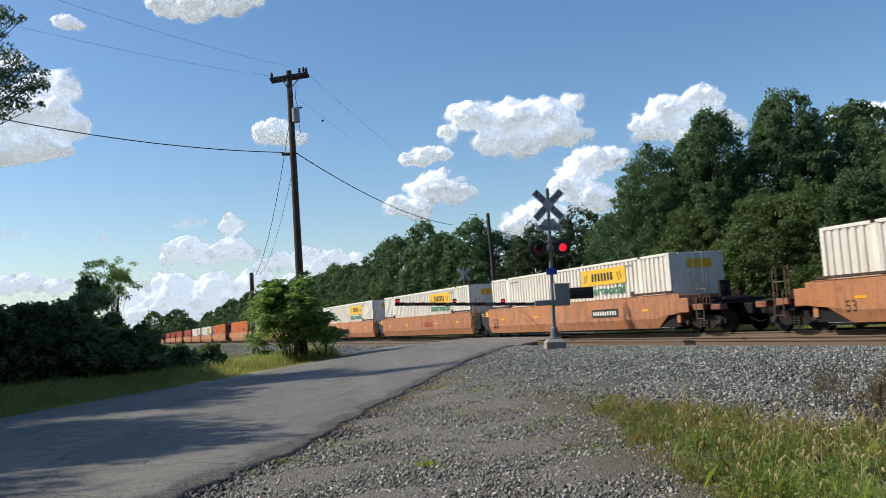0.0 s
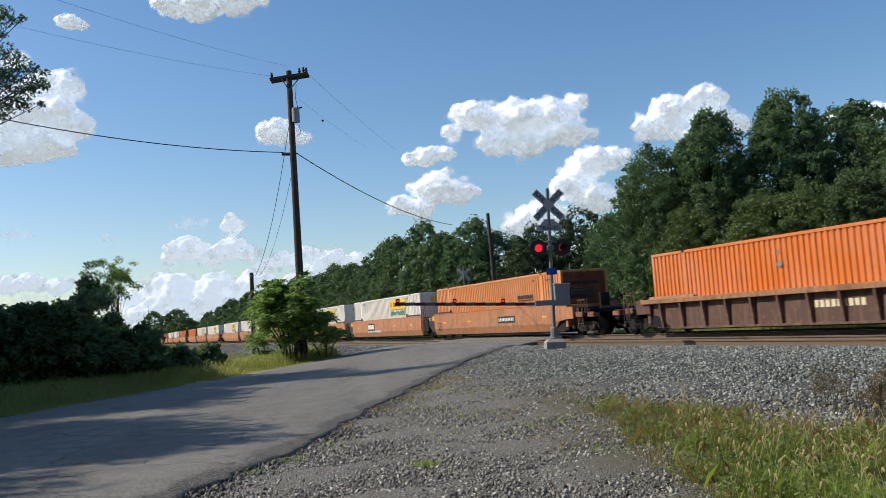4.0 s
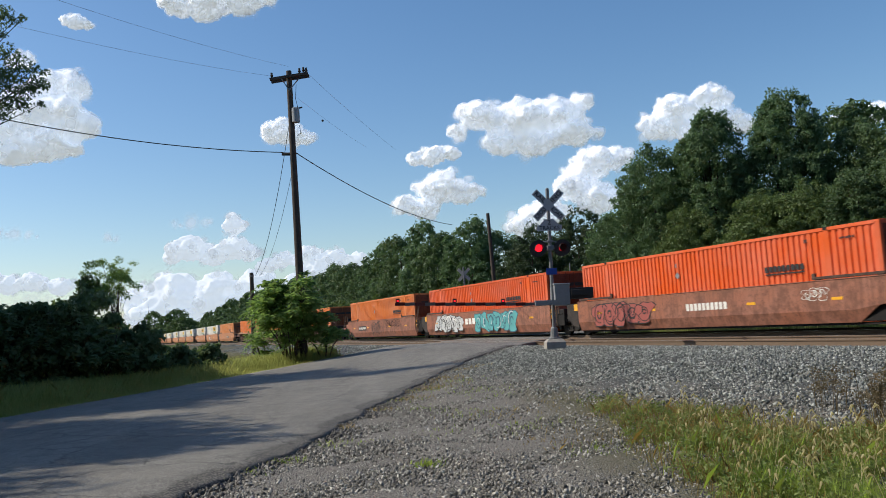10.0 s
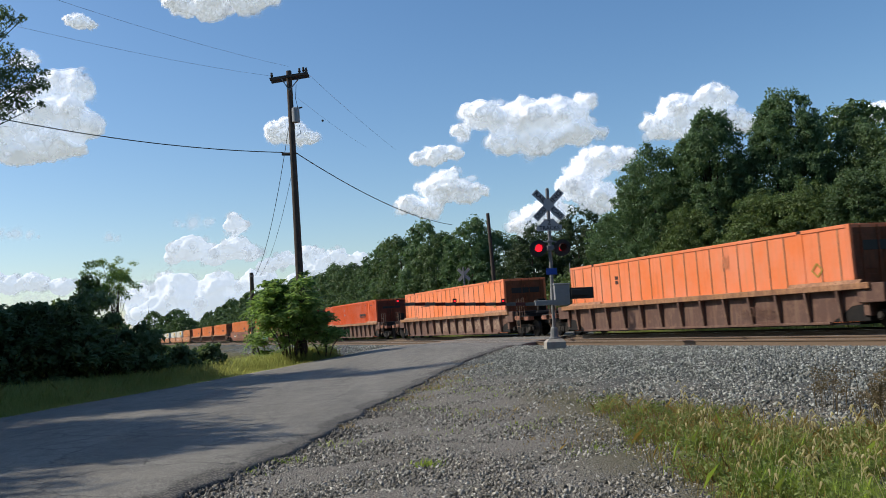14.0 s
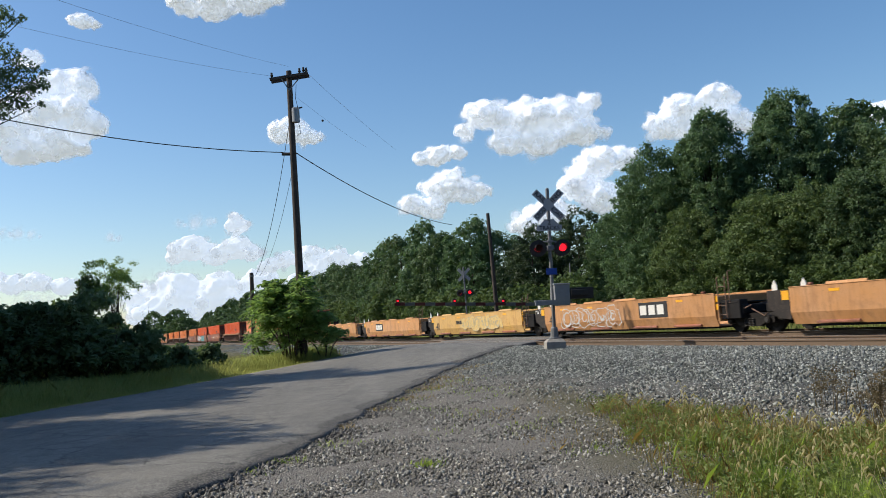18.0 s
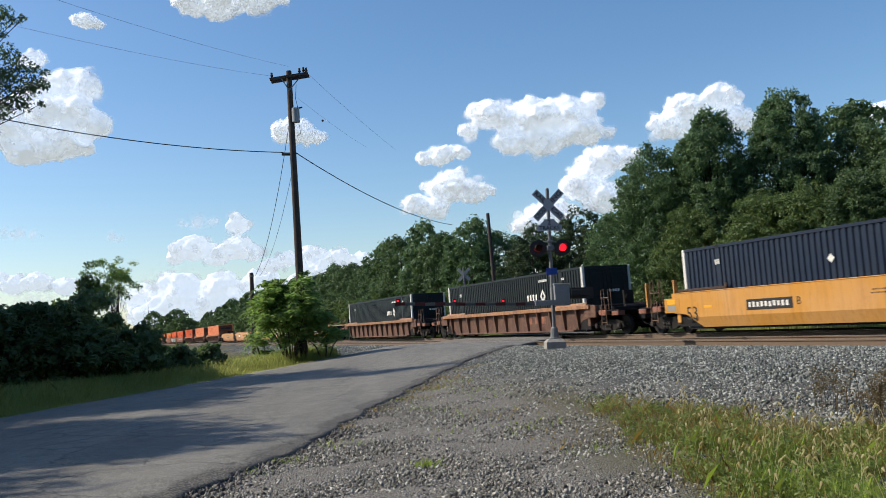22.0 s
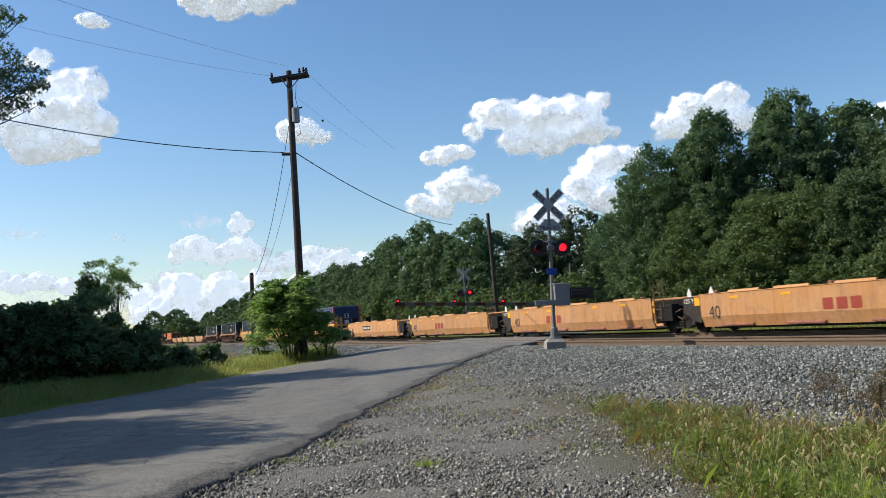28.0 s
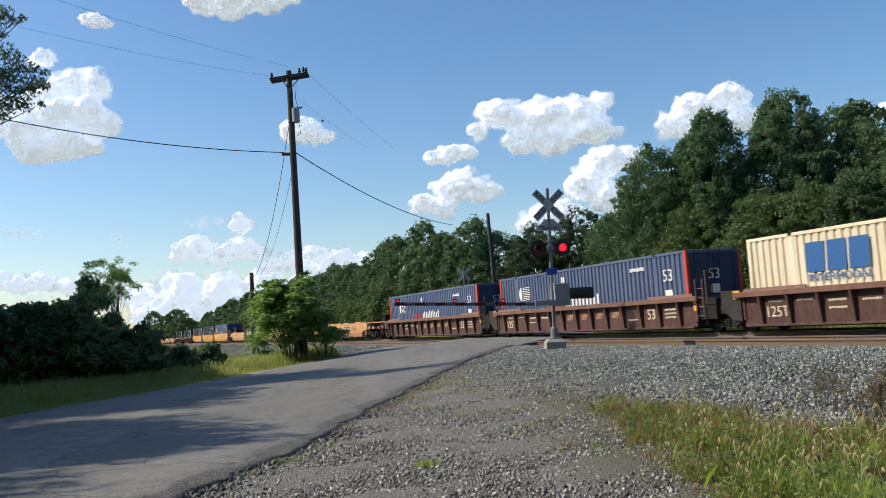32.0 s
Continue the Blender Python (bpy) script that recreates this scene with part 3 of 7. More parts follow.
# ---------------- markings ----------------
SIDE = Matrix(((-1, 0, 0, 0), (0, 0, 1, 0), (0, 1, 0, 0), (0, 0, 0, 1)))      # reads from the camera's side of a car


def words(text, height, mat, parent, m, label="", width=None, bold=0.0, name="lettering"):
    cu = bpy.data.curves.new("lettering", "FONT")
    cu.body, cu.size, cu.align_x, cu.align_y, cu.offset, cu.extrude = text, height * 1.38, "CENTER", "CENTER", bold, 0.002
    cu.resolution_u = 3
    tmp = new("lettering", cu)
    bpy.context.view_layer.update()
    me = bpy.data.meshes.new_from_object(tmp.evaluated_get(bpy.context.evaluated_depsgraph_get()))
    bpy.data.objects.remove(tmp)
    if width:
        xs = [v.co.x for v in me.vertices]
        k = width / max(1e-6, max(xs) - min(xs))
        for v in me.vertices:
            v.co.x *= k
    me.materials.clear()
    me.materials.append(mat)
    ob = part(name, me, None, parent, label)
    ob.matrix_basis = m
    return ob


def on_side(x, y, z):
    return pose(x, y, z) @ SIDE


def bars(count, width, height, mat, parent, m, label="", gap=0.22, slant=0.0, name="marking", jitter=0.0, seed=1):
    """A row of plain upright blocks in place of marks that are not spelled out: large ones a part each, small print one part."""
    rng = random.Random(seed)
    row = Mesh()
    step = width / count
    for i in range(count):
        x0 = -width / 2 + i * step
        x1 = x0 + step * (1 - gap)
        h0, h1 = -height / 2 + rng.uniform(0, jitter) * height, height / 2 - rng.uniform(0, jitter) * height
        k = slant * height / 2
        me = row if count > 4 else Mesh()
        me.add([(x0 - k, h0, 0), (x1 - k, h0, 0), (x1 + k, h1, 0), (x0 + k, h1, 0), (x0 - k, h0, .003), (x1 - k, h0, .003), (x1 + k, h1, .003), (x0 + k, h1, .003)],
               [(3, 2, 1, 0), (4, 5, 6, 7), (0, 1, 5, 4), (1, 2, 6, 5), (2, 3, 7, 6), (3, 0, 4, 7)])
        if count <= 4:
            part(name, me, mat, parent, label).matrix_basis = m
    if count > 4:
        ob = part(name, row, mat, parent, label)
        ob.matrix_basis = m
        tagged(ob, label, kind="stuff")


def plate(width, height, mat, parent, m, label="", name="panel", depth=0.006):
    ob = part(name, Mesh().box(-width / 2, width / 2, -height / 2, height / 2, 0, depth, 0.002), mat, parent, label)
    ob.matrix_basis = m
    return ob


def scrawl(parent, x, y, z, width, height, mats, seed):
    """Sprayed tag: fat swollen shapes with outlines and strokes, no readable letters."""
    rng = random.Random(seed)
    n = max(2, int(round(width / (height * 0.72))))
    layers = [Mesh() for _ in mats]
    for i in range(n):
        cx = -width / 2 + (i + 0.5) * width / n
        bw, bh = width / n * rng.uniform(0.60, 0.82), height * rng.uniform(0.40, 0.54)
        lean, ph = rng.uniform(-0.5, 0.5), rng.uniform(0, 6.28)
        outline = []
        for j in range(14):
            a = 2 * math.pi * j / 14
            k = 1 + 0.26 * math.sin(3 * a + ph) + 0.17 * math.sin(5 * a + 2 * ph)
            ca, sa = math.cos(a), math.sin(a)
            px_, py_ = bw * k * math.copysign(abs(ca) ** 0.7, ca), bh * min(1.0, k) * math.copysign(abs(sa) ** 0.7, sa)
            outline.append((cx + px_ + lean * py_, py_))
        z0 = 0.001 + 0.0004 * i
        if len(mats) > 1:
            layers[0].add([(a, b, z0) for a, b in outline], [tuple(range(14))])
        ring = len(layers) - 1 if len(mats) < 3 else 1
        v, f = [], []
        for j, (a, b) in enumerate(outline):
            v += [(a, b, z0 + 0.003), (cx + (a - cx) * 0.92, b * 0.92, z0 + 0.003)]
        for j in range(14):
            k = (j + 1) % 14
            f.append((2 * j, 2 * j + 1, 2 * k + 1, 2 * k))
        layers[ring].add(v, f)
        for q in range(4):
            a0, r, th = rng.uniform(0, 6.28), bh * rng.uniform(0.2, 0.85), bh * rng.uniform(0.05, 0.16)
            v, f = [], []
            for j in range(8):
                a = a0 + 2.6 * j / 7
                for rr in (r, r - th):
                    v.append((cx + rr * math.cos(a) * bw / bh * 0.9, rr * math.sin(a), z0 + 0.006 + 0.001 * q))
            for j in range(7):
                f.append((2 * j, 2 * j + 1, 2 * j + 3, 2 * j + 2))
            layers[-1 if q == 0 else ring].add(v, f)
    for me, mat in zip(layers, mats):
        if me.v:
            ob = part("spray_paint", me, mat, parent, "sprayed paint shapes")
            ob.matrix_basis = on_side(x, y, z)


# ---------------- the train ----------------
M_TRUCK = paint("dusty_black_cast_steel", (0.010, 0.009, 0.008), (0.030, 0.024, 0.020), 0.75, 0.55, 0.7)
M_SPRING = plain("dusty_spring_steel", (0.036, 0.031, 0.027), 0.7)
M_PANEL = paint("dull_black_end_paint", (0.030, 0.026, 0.023), (0.07, 0.052, 0.042), 0.65, 0.56, 0.6)
M_GUIDE = paint("dark_brown_guide_steel", (0.060, 0.036, 0.026), (0.13, 0.075, 0.05), 0.6, 0.58, 0.6)
M_DATA = plain("pale_data_plate", (0.30, 0.28, 0.24), 0.5)
M_LADDER = plain("rusty_ladder_steel", (0.20, 0.12, 0.08), 0.7, 0.1)
CACHE = {}


def cached(key, build, mat, smooth_angle=None):
    if key not in CACHE:
        CACHE[key] = build().data(key[0], mat, smooth_angle)
    return CACHE[key]


def truck_parts(parent, x):
    """A two-axle truck: side frames, bolster, springs and four wheels."""
    def frame_mesh(sy):
        me = Mesh()
        y0, y1 = (0.93, 1.07) if sy > 0 else (-1.07, -0.93)
        outline = [(-1.15, 0.50), (-1.15, 0.34), (-0.95, 0.30), (-0.72, 0.34), (-0.45, 0.20), (0.45, 0.20), (0.72, 0.34), (0.95, 0.30), (1.15, 0.34), (1.15, 0.50), (0.6, 0.66), (-0.6, 0.66)]
        n = len(outline)
        v = [(a, y, b) for y in (y0, y1) for a, b in outline]
        f = [(i, (i + 1) % n, n + (i + 1) % n, n + i) for i in range(n)] + [tuple(range(n)), tuple(reversed(range(n, 2 * n)))]
        me.add(v, f)
        for sx in (-0.89, 0.89):
            me.disc((sx, y1 if sy > 0 else y0, 0.42), (0, sy, 0), 0.13, 0.09, 12)
        return me

    def spring_mesh():
        z = [0.22 + 0.014 * k for k in range(20)]
        return Mesh().tube([(0, 1.085, q) for q in z], [0.075 if k % 4 < 2 else 0.055 for k in range(20)], 8)
    t = part("truck", cached(("truck",), lambda: Mesh().box(-0.2, 0.2, -1.0, 1.0, 0.40, 0.62, 0.02).box(-0.05, 0.05, -0.6, 0.6, 0.3, 0.4), M_DARK), None, parent, "grimy black truck")
    t.matrix_basis = pose(x, 0, 0)
    for sy in (1, -1):
        part("side_frame", cached(("side_frame", sy), lambda: frame_mesh(sy), M_TRUCK), None, t)
        if sy > 0:
            for x1 in (-0.17, 0.0, 0.17):
                part("spring", cached(("spring",), spring_mesh, M_SPRING), None, t, "dusty coil spring").matrix_basis = pose(x1, 0, 0)
            for x1 in (-0.89, 0.89):
                part("bearing_cap", cached(("bearing_cap",), lambda: Mesh().disc((0, 1.16, 0.42), (0, 1, 0), 0.085, 0.03, 10), M_SPRING), None, t, "worn pale bearing cap").matrix_basis = pose(x1, 0, 0)

    def wheel_mesh():
        me = Mesh()
        for y, r0, r1, d in ((0.66, 0.455, 0.445, 0.03), (0.69, 0.43, 0.42, 0.10), (0.79, 0.30, 0.12, 0.02)):
            me.disc((0, y, 0), (0, 1, 0), r0, d, 16, r1)
        return me
    for sx in (-0.89, 0.89):
        for sy in (0, 180):
            wv = part("wheel", cached(("wheel",), wheel_mesh, M_WHEEL, 40), None, t)
            wv.matrix_basis = pose(sx, 0, 0.43, 0, 0, sy)
        part("axle", cached(("axle", sx), lambda: Mesh().disc((sx, -0.75, 0.43), (0, 1, 0), 0.08, 1.5, 10), M_DARK), None, t)


def ladder_parts(parent, x, z0, z1, y=1.46):
    def mesh():
        me = Mesh()
        for dx in (-0.2, 0.2):
            me.tube([(dx, 0, z0), (dx, 0, z1 - 0.05), (dx * 0.9, -0.05, z1)], 0.02, 6)
        z = z0 + 0.1
        while z < z1 - 0.25:
            me.tube([(-0.2, 0, z), (0.2, 0, z)], 0.014, 6)
            z += 0.33
        return me
    ob = part("ladder", cached(("ladder", z0, z1), mesh, M_LADDER), None, parent, "rusty steel ladder")
    ob.matrix_basis = pose(x, y, 0)


def well_unit(name, u, half, kind, ends, mats, label, marks=None):
    """One well of a container car. half: half its side panel's length; ends: joint or coupler at the leading and the trailing end;
    kind: smooth (folded side panels) or ribbed (chords, sheets and posts)."""
    body, sill = mats
    car = thing(name, rail_pose(u, W_FAR), label, "well car", "cars of the freight train")
    lead, trail = ends
    top = 1.53 if half > 7 and kind == "smooth" else 1.41
    key = (kind, half, ends, body.name)

    def stations():
        out = []
        a = half
        out += [(a + 0.25, 0.80), (a - 0.55, 0.72), (a - 1.35, 0.24)] if lead == "coupler" else [(a, 0.24)]
        out += [(-a, 0.24)] if trail == "joint" else [(-a + 1.35, 0.24), (-a + 0.55, 0.72), (-a - 0.25, 0.80)]
        return out

    def panel(sy):
        me, st = Mesh(), stations()
        v, f = [], []
        for x, zb in st:
            zm = max(0.62, zb + 0.02)
            yb = 1.45 - 0.13 * max(0.0, (zm - zb)) / 0.38
            for y, z in ((1.45, top), (1.45, zm), (yb, zb), (yb - 0.06, zb), (1.38, zm), (1.38, top)):
                v.append((x, y * sy, z))
        for i in range(len(st) - 1):
            for k in range(6):
                f.append((i * 6 + k, i * 6 + (k + 1) % 6, (i + 1) * 6 + (k + 1) % 6, (i + 1) * 6 + k))
        f += [tuple(range(6)), tuple(range((len(st) - 1) * 6, len(st) * 6))]
        return me.add(v, f)

    def chord(sy):
        y0, y1 = (1.34, 1.54) if sy > 0 else (-1.54, -1.34)
        return Mesh().box(-half - 0.3, half + 0.3, y0, y1, 1.20, 1.39, 0.015)

    def sheet(sy):
        st = stations()
        y0, y1 = (1.29, 1.32) if sy > 0 else (-1.32, -1.29)
        lo = [(x, zb) for x, zb in st]
        outline = [(st[0][0], 1.21)] + lo + [(st[-1][0], 1.21)]
        n = len(outline)
        v = [(x, y, z) for y in (y0, y1) for x, z in outline]
        return Mesh().add(v, [(i, (i + 1) % n, n + (i + 1) % n, n + i) for i in range(n)] + [tuple(range(n)), tuple(reversed(range(n, 2 * n)))])

    if kind == "smooth":
        for sy in (1, -1):
            part("side_panel", cached(("side_panel", sy) + key, lambda: panel(sy), body), None, car)
            part("top_rail", cached(("top_rail", sy) + key, lambda: Mesh().box(-half, half, *((1.40, 1.47) if sy > 0 else (-1.47, -1.40)), top, top + 0.03, 0.008), body), None, car)
        gh = top + 0.03
        for x0, x1 in ((-half + 0.2, -half + 2.9), (half - 2.9, half - 0.2)) if half > 7 else ():
            part("container_guide", cached(("container_guide", x0, body.name), lambda: Mesh().box(x0, x1, 1.37, 1.47, gh + 0.02, gh + 0.11, 0.01).box(x0 + 0.1, x0 + 0.3, 1.39, 1.45, gh - 0.01, gh + 0.03).box(x1 - 0.3, x1 - 0.1, 1.39, 1.45, gh - 0.01, gh + 0.03).box(*((x0, x0 + 0.14) if x0 > 0 else (x1 - 0.14, x1)), 1.38, 1.46, gh + 0.10, gh + 0.22, 0.01), M_GUIDE), None, car, "dark brown guide rail")
        if half < 7:
            for x0 in (-half + 1.2, -1.4, 1.1, half - 3.0):
                part("container_guide", cached(("container_guide", x0, body.name), lambda: Mesh().prism([(1.33, gh), (1.46, gh), (1.40, gh + 0.07)], x0, x0 + 1.5), body), None, car)
            for x0 in (-half + 0.9, -half + 3.6, 0.6, half - 2.6):
                part("side_ledge", cached(("side_ledge", x0), lambda: Mesh().prism([(1.33, 0.27), (1.43, 0.27), (1.43, 0.31), (1.36, 0.36)], x0, x0 + 1.6), M_RUSTD), None, car)
            for x0 in (half - 0.5, half + 0.75) if lead == "joint" else ():
                part("pointed_guide", cached(("pointed_guide", x0), lambda: Mesh().prism([(gh - 0.12, x0 - 0.11), (gh - 0.12, x0 + 0.11), (gh + 0.08, x0 + 0.11), (gh + 0.26, x0), (gh + 0.08, x0 - 0.11)], 1.30, 1.33, 1), M_WHT), None, car, "white pointed guide")
            for x0 in (-half + 0.6, half - 0.9, 0.2):
                part("locking_block", cached(("locking_block", x0), lambda: Mesh().box(x0, x0 + 0.16, 1.30, 1.42, gh, gh + 0.09, 0.02), M_RUSTD), None, car)
    else:
        for sy in (1, -1):
            part("top_chord", cached(("top_chord", sy) + key, lambda: chord(sy), sill), None, car)
            part("side_sheet", cached(("side_sheet", sy) + key, lambda: sheet(sy), body), None, car)
            part("bottom_sill", cached(("bottom_sill", sy) + key, lambda: Mesh().box(-half + (1.35 if trail == "coupler" else 0.1), half - (1.35 if lead == "coupler" else 0.1), *((1.26, 1.40) if sy > 0 else (-1.40, -1.26)), 0.20, 0.28, 0.01), body), None, car)
        count = int(round(2 * (half - 0.9) / 1.22))
        post = cached(("post", body.name), lambda: Mesh().add([(a, b, z) for z, d in ((0.28, 0.09), (1.20, 0.20)) for a, b in ((-0.045, 1.32), (0.045, 1.32), (0.045, 1.32 + d), (-0.045, 1.32 + d))],
                                                              [(0, 1, 2, 3), (7, 6, 5, 4), (0, 4, 5, 1), (1, 5, 6, 2), (2, 6, 7, 3), (3, 7, 4, 0)]), body)
        for sy in (0, 180):
            for i in range(count + 1):
                x = -half + 0.9 + i * 2 * (half - 0.9) / count
                if (lead == "coupler" and x > half - 0.8) or (trail == "coupler" and x < -half + 0.8):
                    continue
                p = part("post", post, None, car)
                p.matrix_basis = pose(x if sy == 0 else x, 0, 0, 0, 0, sy)
        for x0, x1 in ((-half + 0.1, -half + 2.9), (half - 2.9, half - 0.1)):
            part("container_guide", cached(("container_guide", x0, sill.name, "r"), lambda: Mesh().prism([(1.33, 1.39), (1.42, 1.39), (1.33, 1.49)], x0, x1), sill), None, car)
    part("well_floor", cached(("well_floor", half), lambda: Mesh().box(-half + 0.4, half - 0.4, -1.25, 1.25, 0.17, 0.235), M_DARK), None, car)
    for sx, end in ((1, lead), (-1, trail)):
        reach = 1.35 if end == "joint" else 3.1
        x0 = half
        part("end_bulkhead", cached(("end_bulkhead", half, sx, body.name), lambda: Mesh().box(*sorted((sx * (x0 - 0.1), sx * (x0 + 0.12))), -1.37, 1.37, 0.42, top - 0.06, 0.02), body), None, car)
        part("end_sill", cached(("end_sill", half, sx, end, body.name), lambda: Mesh().box(*sorted((sx * (x0 + 0.1), sx * (x0 + reach - 0.15))), -0.42, 0.42, 0.62, 1.02, 0.03).box(*sorted((sx * (x0 + 0.9), sx * (x0 + 1.25))), -1.3, 1.3, 0.66, 0.98, 0.03), M_DARK), None, car)
        part("platform", cached(("platform", half, sx, end), lambda: Mesh().box(*sorted((sx * (x0 + 0.12), sx * (x0 + (1.1 if end == "joint" else 2.5)))), -1.4, 1.4, 1.04, 1.09, 0.01), M_DARK), None, car)
        # tall brackets that hold the container's end, and thin grab rails
        for k, y in enumerate((1.22, -1.22)):
            for d in ((0.42, 0.92) if end == "joint" and sx > 0 else (0.30, 2.1) if end == "coupler" else ()) if body is M_YEL else ():
                part("end_bracket", cached(("end_bracket", half, sx, d, k, body.name), lambda: Mesh().prism([(y - 0.075, 0.98), (y + 0.075, 0.98), (y + 0.075, top + 0.50), (y + 0.05, top + 0.54), (y - 0.075, top + 0.54)], sx * (x0 + d) - 0.035, sx * (x0 + d) + 0.035).box(sx * (x0 + d) - 0.06, sx * (x0 + d) + 0.06, y - 0.07, y - 0.02, 0.98, top + 0.40), body), None, car)
        if end == "coupler":
            for d in (1.15, 1.70):
                part("grab_rail", cached(("grab_rail", half, sx, d, body.name), lambda: Mesh().tube([(sx * (x0 + d), 1.36, 1.05), (sx * (x0 + d), 1.36, top + 0.56), (sx * (x0 + d), 1.22, top + 0.62), (sx * (x0 + d), 1.22, 1.05)], 0.016, 6), M_LADDER), None, car)
            part("grab_rail", cached(("grab_rail", half, sx), lambda: Mesh().tube([(sx * (x0 + 1.15), 1.36, top + 0.1), (sx * (x0 + 1.70), 1.36, top + 0.1)], 0.02, 6), M_LADDER), None, car)
            part("cross_beam", cached(("cross_beam", half, sx), lambda: Mesh().box(*sorted((sx * (x0 + 0.8), sx * (x0 + 1.05))), -1.3, 1.3, 1.09, 1.32, 0.02).box(*sorted((sx * (x0 + 1.7), sx * (x0 + 1.85))), -1.2, 1.2, 1.09, 1.22, 0.02), M_DARK), None, car)
            part("air_hose", cached(("air_hose", half, sx), lambda: Mesh().tube([(sx * (x0 + 2.5), 0.35, 0.75), (sx * (x0 + 2.85), 0.38, 0.45), (sx * (x0 + 3.1), 0.2, 0.32), (sx * (x0 + 3.2), 0.05, 0.40)], 0.025, 6), M_DARK), None, car)
            if body in (M_YEL, M_TAN, M_TANY):
                part("data_plate", cached(("data_plate", half, sx), lambda: Mesh().box(*sorted((sx * (x0 + 0.05), sx * (x0 + 0.55))), 1.456, 1.462, 0.88, 1.10), M_DATA), None, car, "pale printed data plate")
                part("warning_plate", cached(("warning_plate", half, sx), lambda: Mesh().box(*sorted((sx * (x0 + 0.05), sx * (x0 + 0.55))), 1.456, 1.462, 1.13, 1.32), M_YREF), None, car, "orange reflective plate")
        elif sx > 0:
            part("warning_plate", cached(("warning_plate", half), lambda: Mesh().box(x0 + 0.05, x0 + 0.36, 1.432, 1.438, top - 0.38, top - 0.08), M_YREF), None, car, "orange reflective plate")
            part("side_bearing", cached(("side_bearing", half), lambda: Mesh().box(x0 + 0.12, x0 + 0.36, 1.05, 1.30, 0.62, 0.86, 0.02).tube([(x0 + 0.9, 1.2, 0.95), (x0 + 1.5, 1.15, 0.55), (x0 + 2.0, 1.2, 0.8)], 0.022, 6), M_LADDER), None, car)
        else:
            for z in (1.12, 0.84):
                part("warning_plate", cached(("warning_plate", half, z), lambda: Mesh().box(-x0 - 0.16, -x0 + 0.02, 1.40, 1.408, z, z + 0.2), M_YREF), None, car, "orange reflective plate")
            part("brake_rod", cached(("brake_rod", half), lambda: Mesh().tube([(-x0 - 0.2, 1.22, 0.9), (-x0 - 0.9, 1.24, 0.72), (-x0 - 1.6, 1.22, 0.95)], 0.025, 6).disc((-x0 - 0.95, 1.08, 0.8), (0, 1, 0), 0.11, 0.22, 12), M_LADDER), None, car)
            part("grab_rail", cached(("grab_rail", half, "j"), lambda: Mesh().tube([(-x0 - 0.75, 1.40, 1.05), (-x0 - 0.75, 1.40, top + 0.75), (-x0 - 0.75, 1.25, top + 0.78)], 0.02, 6), M_LADDER), None, car)
        if end == "coupler":
            xc = sx * (x0 + 1.15)
            truck_parts(car, xc)
            part("well_end", cached(("well_end", half, sx), lambda: Mesh().box(*sorted((sx * (x0 - 1.5), sx * (x0 + 0.05))), -1.31, 1.31, 0.26, 0.84, 0.02), M_DARK), None, car)
            part("bolster_side", cached(("bolster_side", half, sx, body.name), lambda: Mesh().box(*sorted((sx * (x0 - 0.2), sx * (x0 + 0.75))), 1.33, 1.455, 0.80, 1.36, 0.02), body), None, car)
            part("end_step", cached(("end_step", half, sx), lambda: Mesh().box(*sorted((sx * (x0 + 1.0), sx * (x0 + 1.55))), 1.2, 1.46, 0.88, 1.10, 0.02), sill), None, car)
            part("end_step", cached(("end_step", half, sx, 2), lambda: Mesh().box(*sorted((sx * (x0 + 2.0), sx * (x0 + 2.5))), 1.1, 1.45, 0.84, 1.04, 0.02), sill), None, car)
            part("coupler", cached(("coupler", half, sx), lambda: Mesh().box(*sorted((sx * (x0 + 2.5), sx * (x0 + 3.25))), -0.13, 0.13, 0.66, 0.92, 0.03).disc((sx * (x0 + 3.2), 0, 0.62), (0, 0, 1), 0.19, 0.34, 10), M_DARK), None, car)
            part("hand_brake", cached(("hand_brake", half, sx), lambda: Mesh().disc((sx * (x0 + 0.7), -0.4, 1.65), (sx, 0, 0), 0.2, 0.05, 14).box(*sorted((sx * (x0 + 0.55), sx * (x0 + 0.70))), -0.65, -0.15, 1.10, 1.95, 0.02), M_DARK), None, car)
            part("air_tank", cached(("air_tank", half, sx), lambda: Mesh().disc((sx * (x0 + 1.5), -0.9, 1.16), (0, 1, 0), 0.14, 1.3, 12), M_DARK), None, car)
            ladder_parts(car, sx * (x0 + 1.42), 0.45, 1.30)
        else:
            if sx < 0:
                truck_parts(car, -(x0 + 1.30))
                ladder_parts(car, -(x0 + 0.42), 0.55, 2.0)
                part("end_post", cached(("end_post", half), lambda: Mesh().box(-x0 - 1.2, -x0 - 0.25, 1.0, 1.38, 0.5, top - 0.25, 0.02), M_DARK), None, car)
            else:
                part("number_panel", cached(("number_panel", half), lambda: Mesh().prism([(0.40, x0 + 0.02), (0.46, x0 + 0.50), (0.84, x0 + 1.0), (top - 0.05, x0 + 1.0), (top - 0.05, x0 + 0.02)], 1.33, 1.43, 1), M_PANEL), None, car, "black end panel")
    if kind == "smooth":
        for x in (-half + 2.0, -half * 0.33, half * 0.33, half - 1.8):
            plate(0.42, 0.09, M_YREF, car, on_side(x, 1.451, 0.98 if half > 7 else 1.25), "yellow reflector strip", "reflector")
    if marks:
        marks(car)
    return car


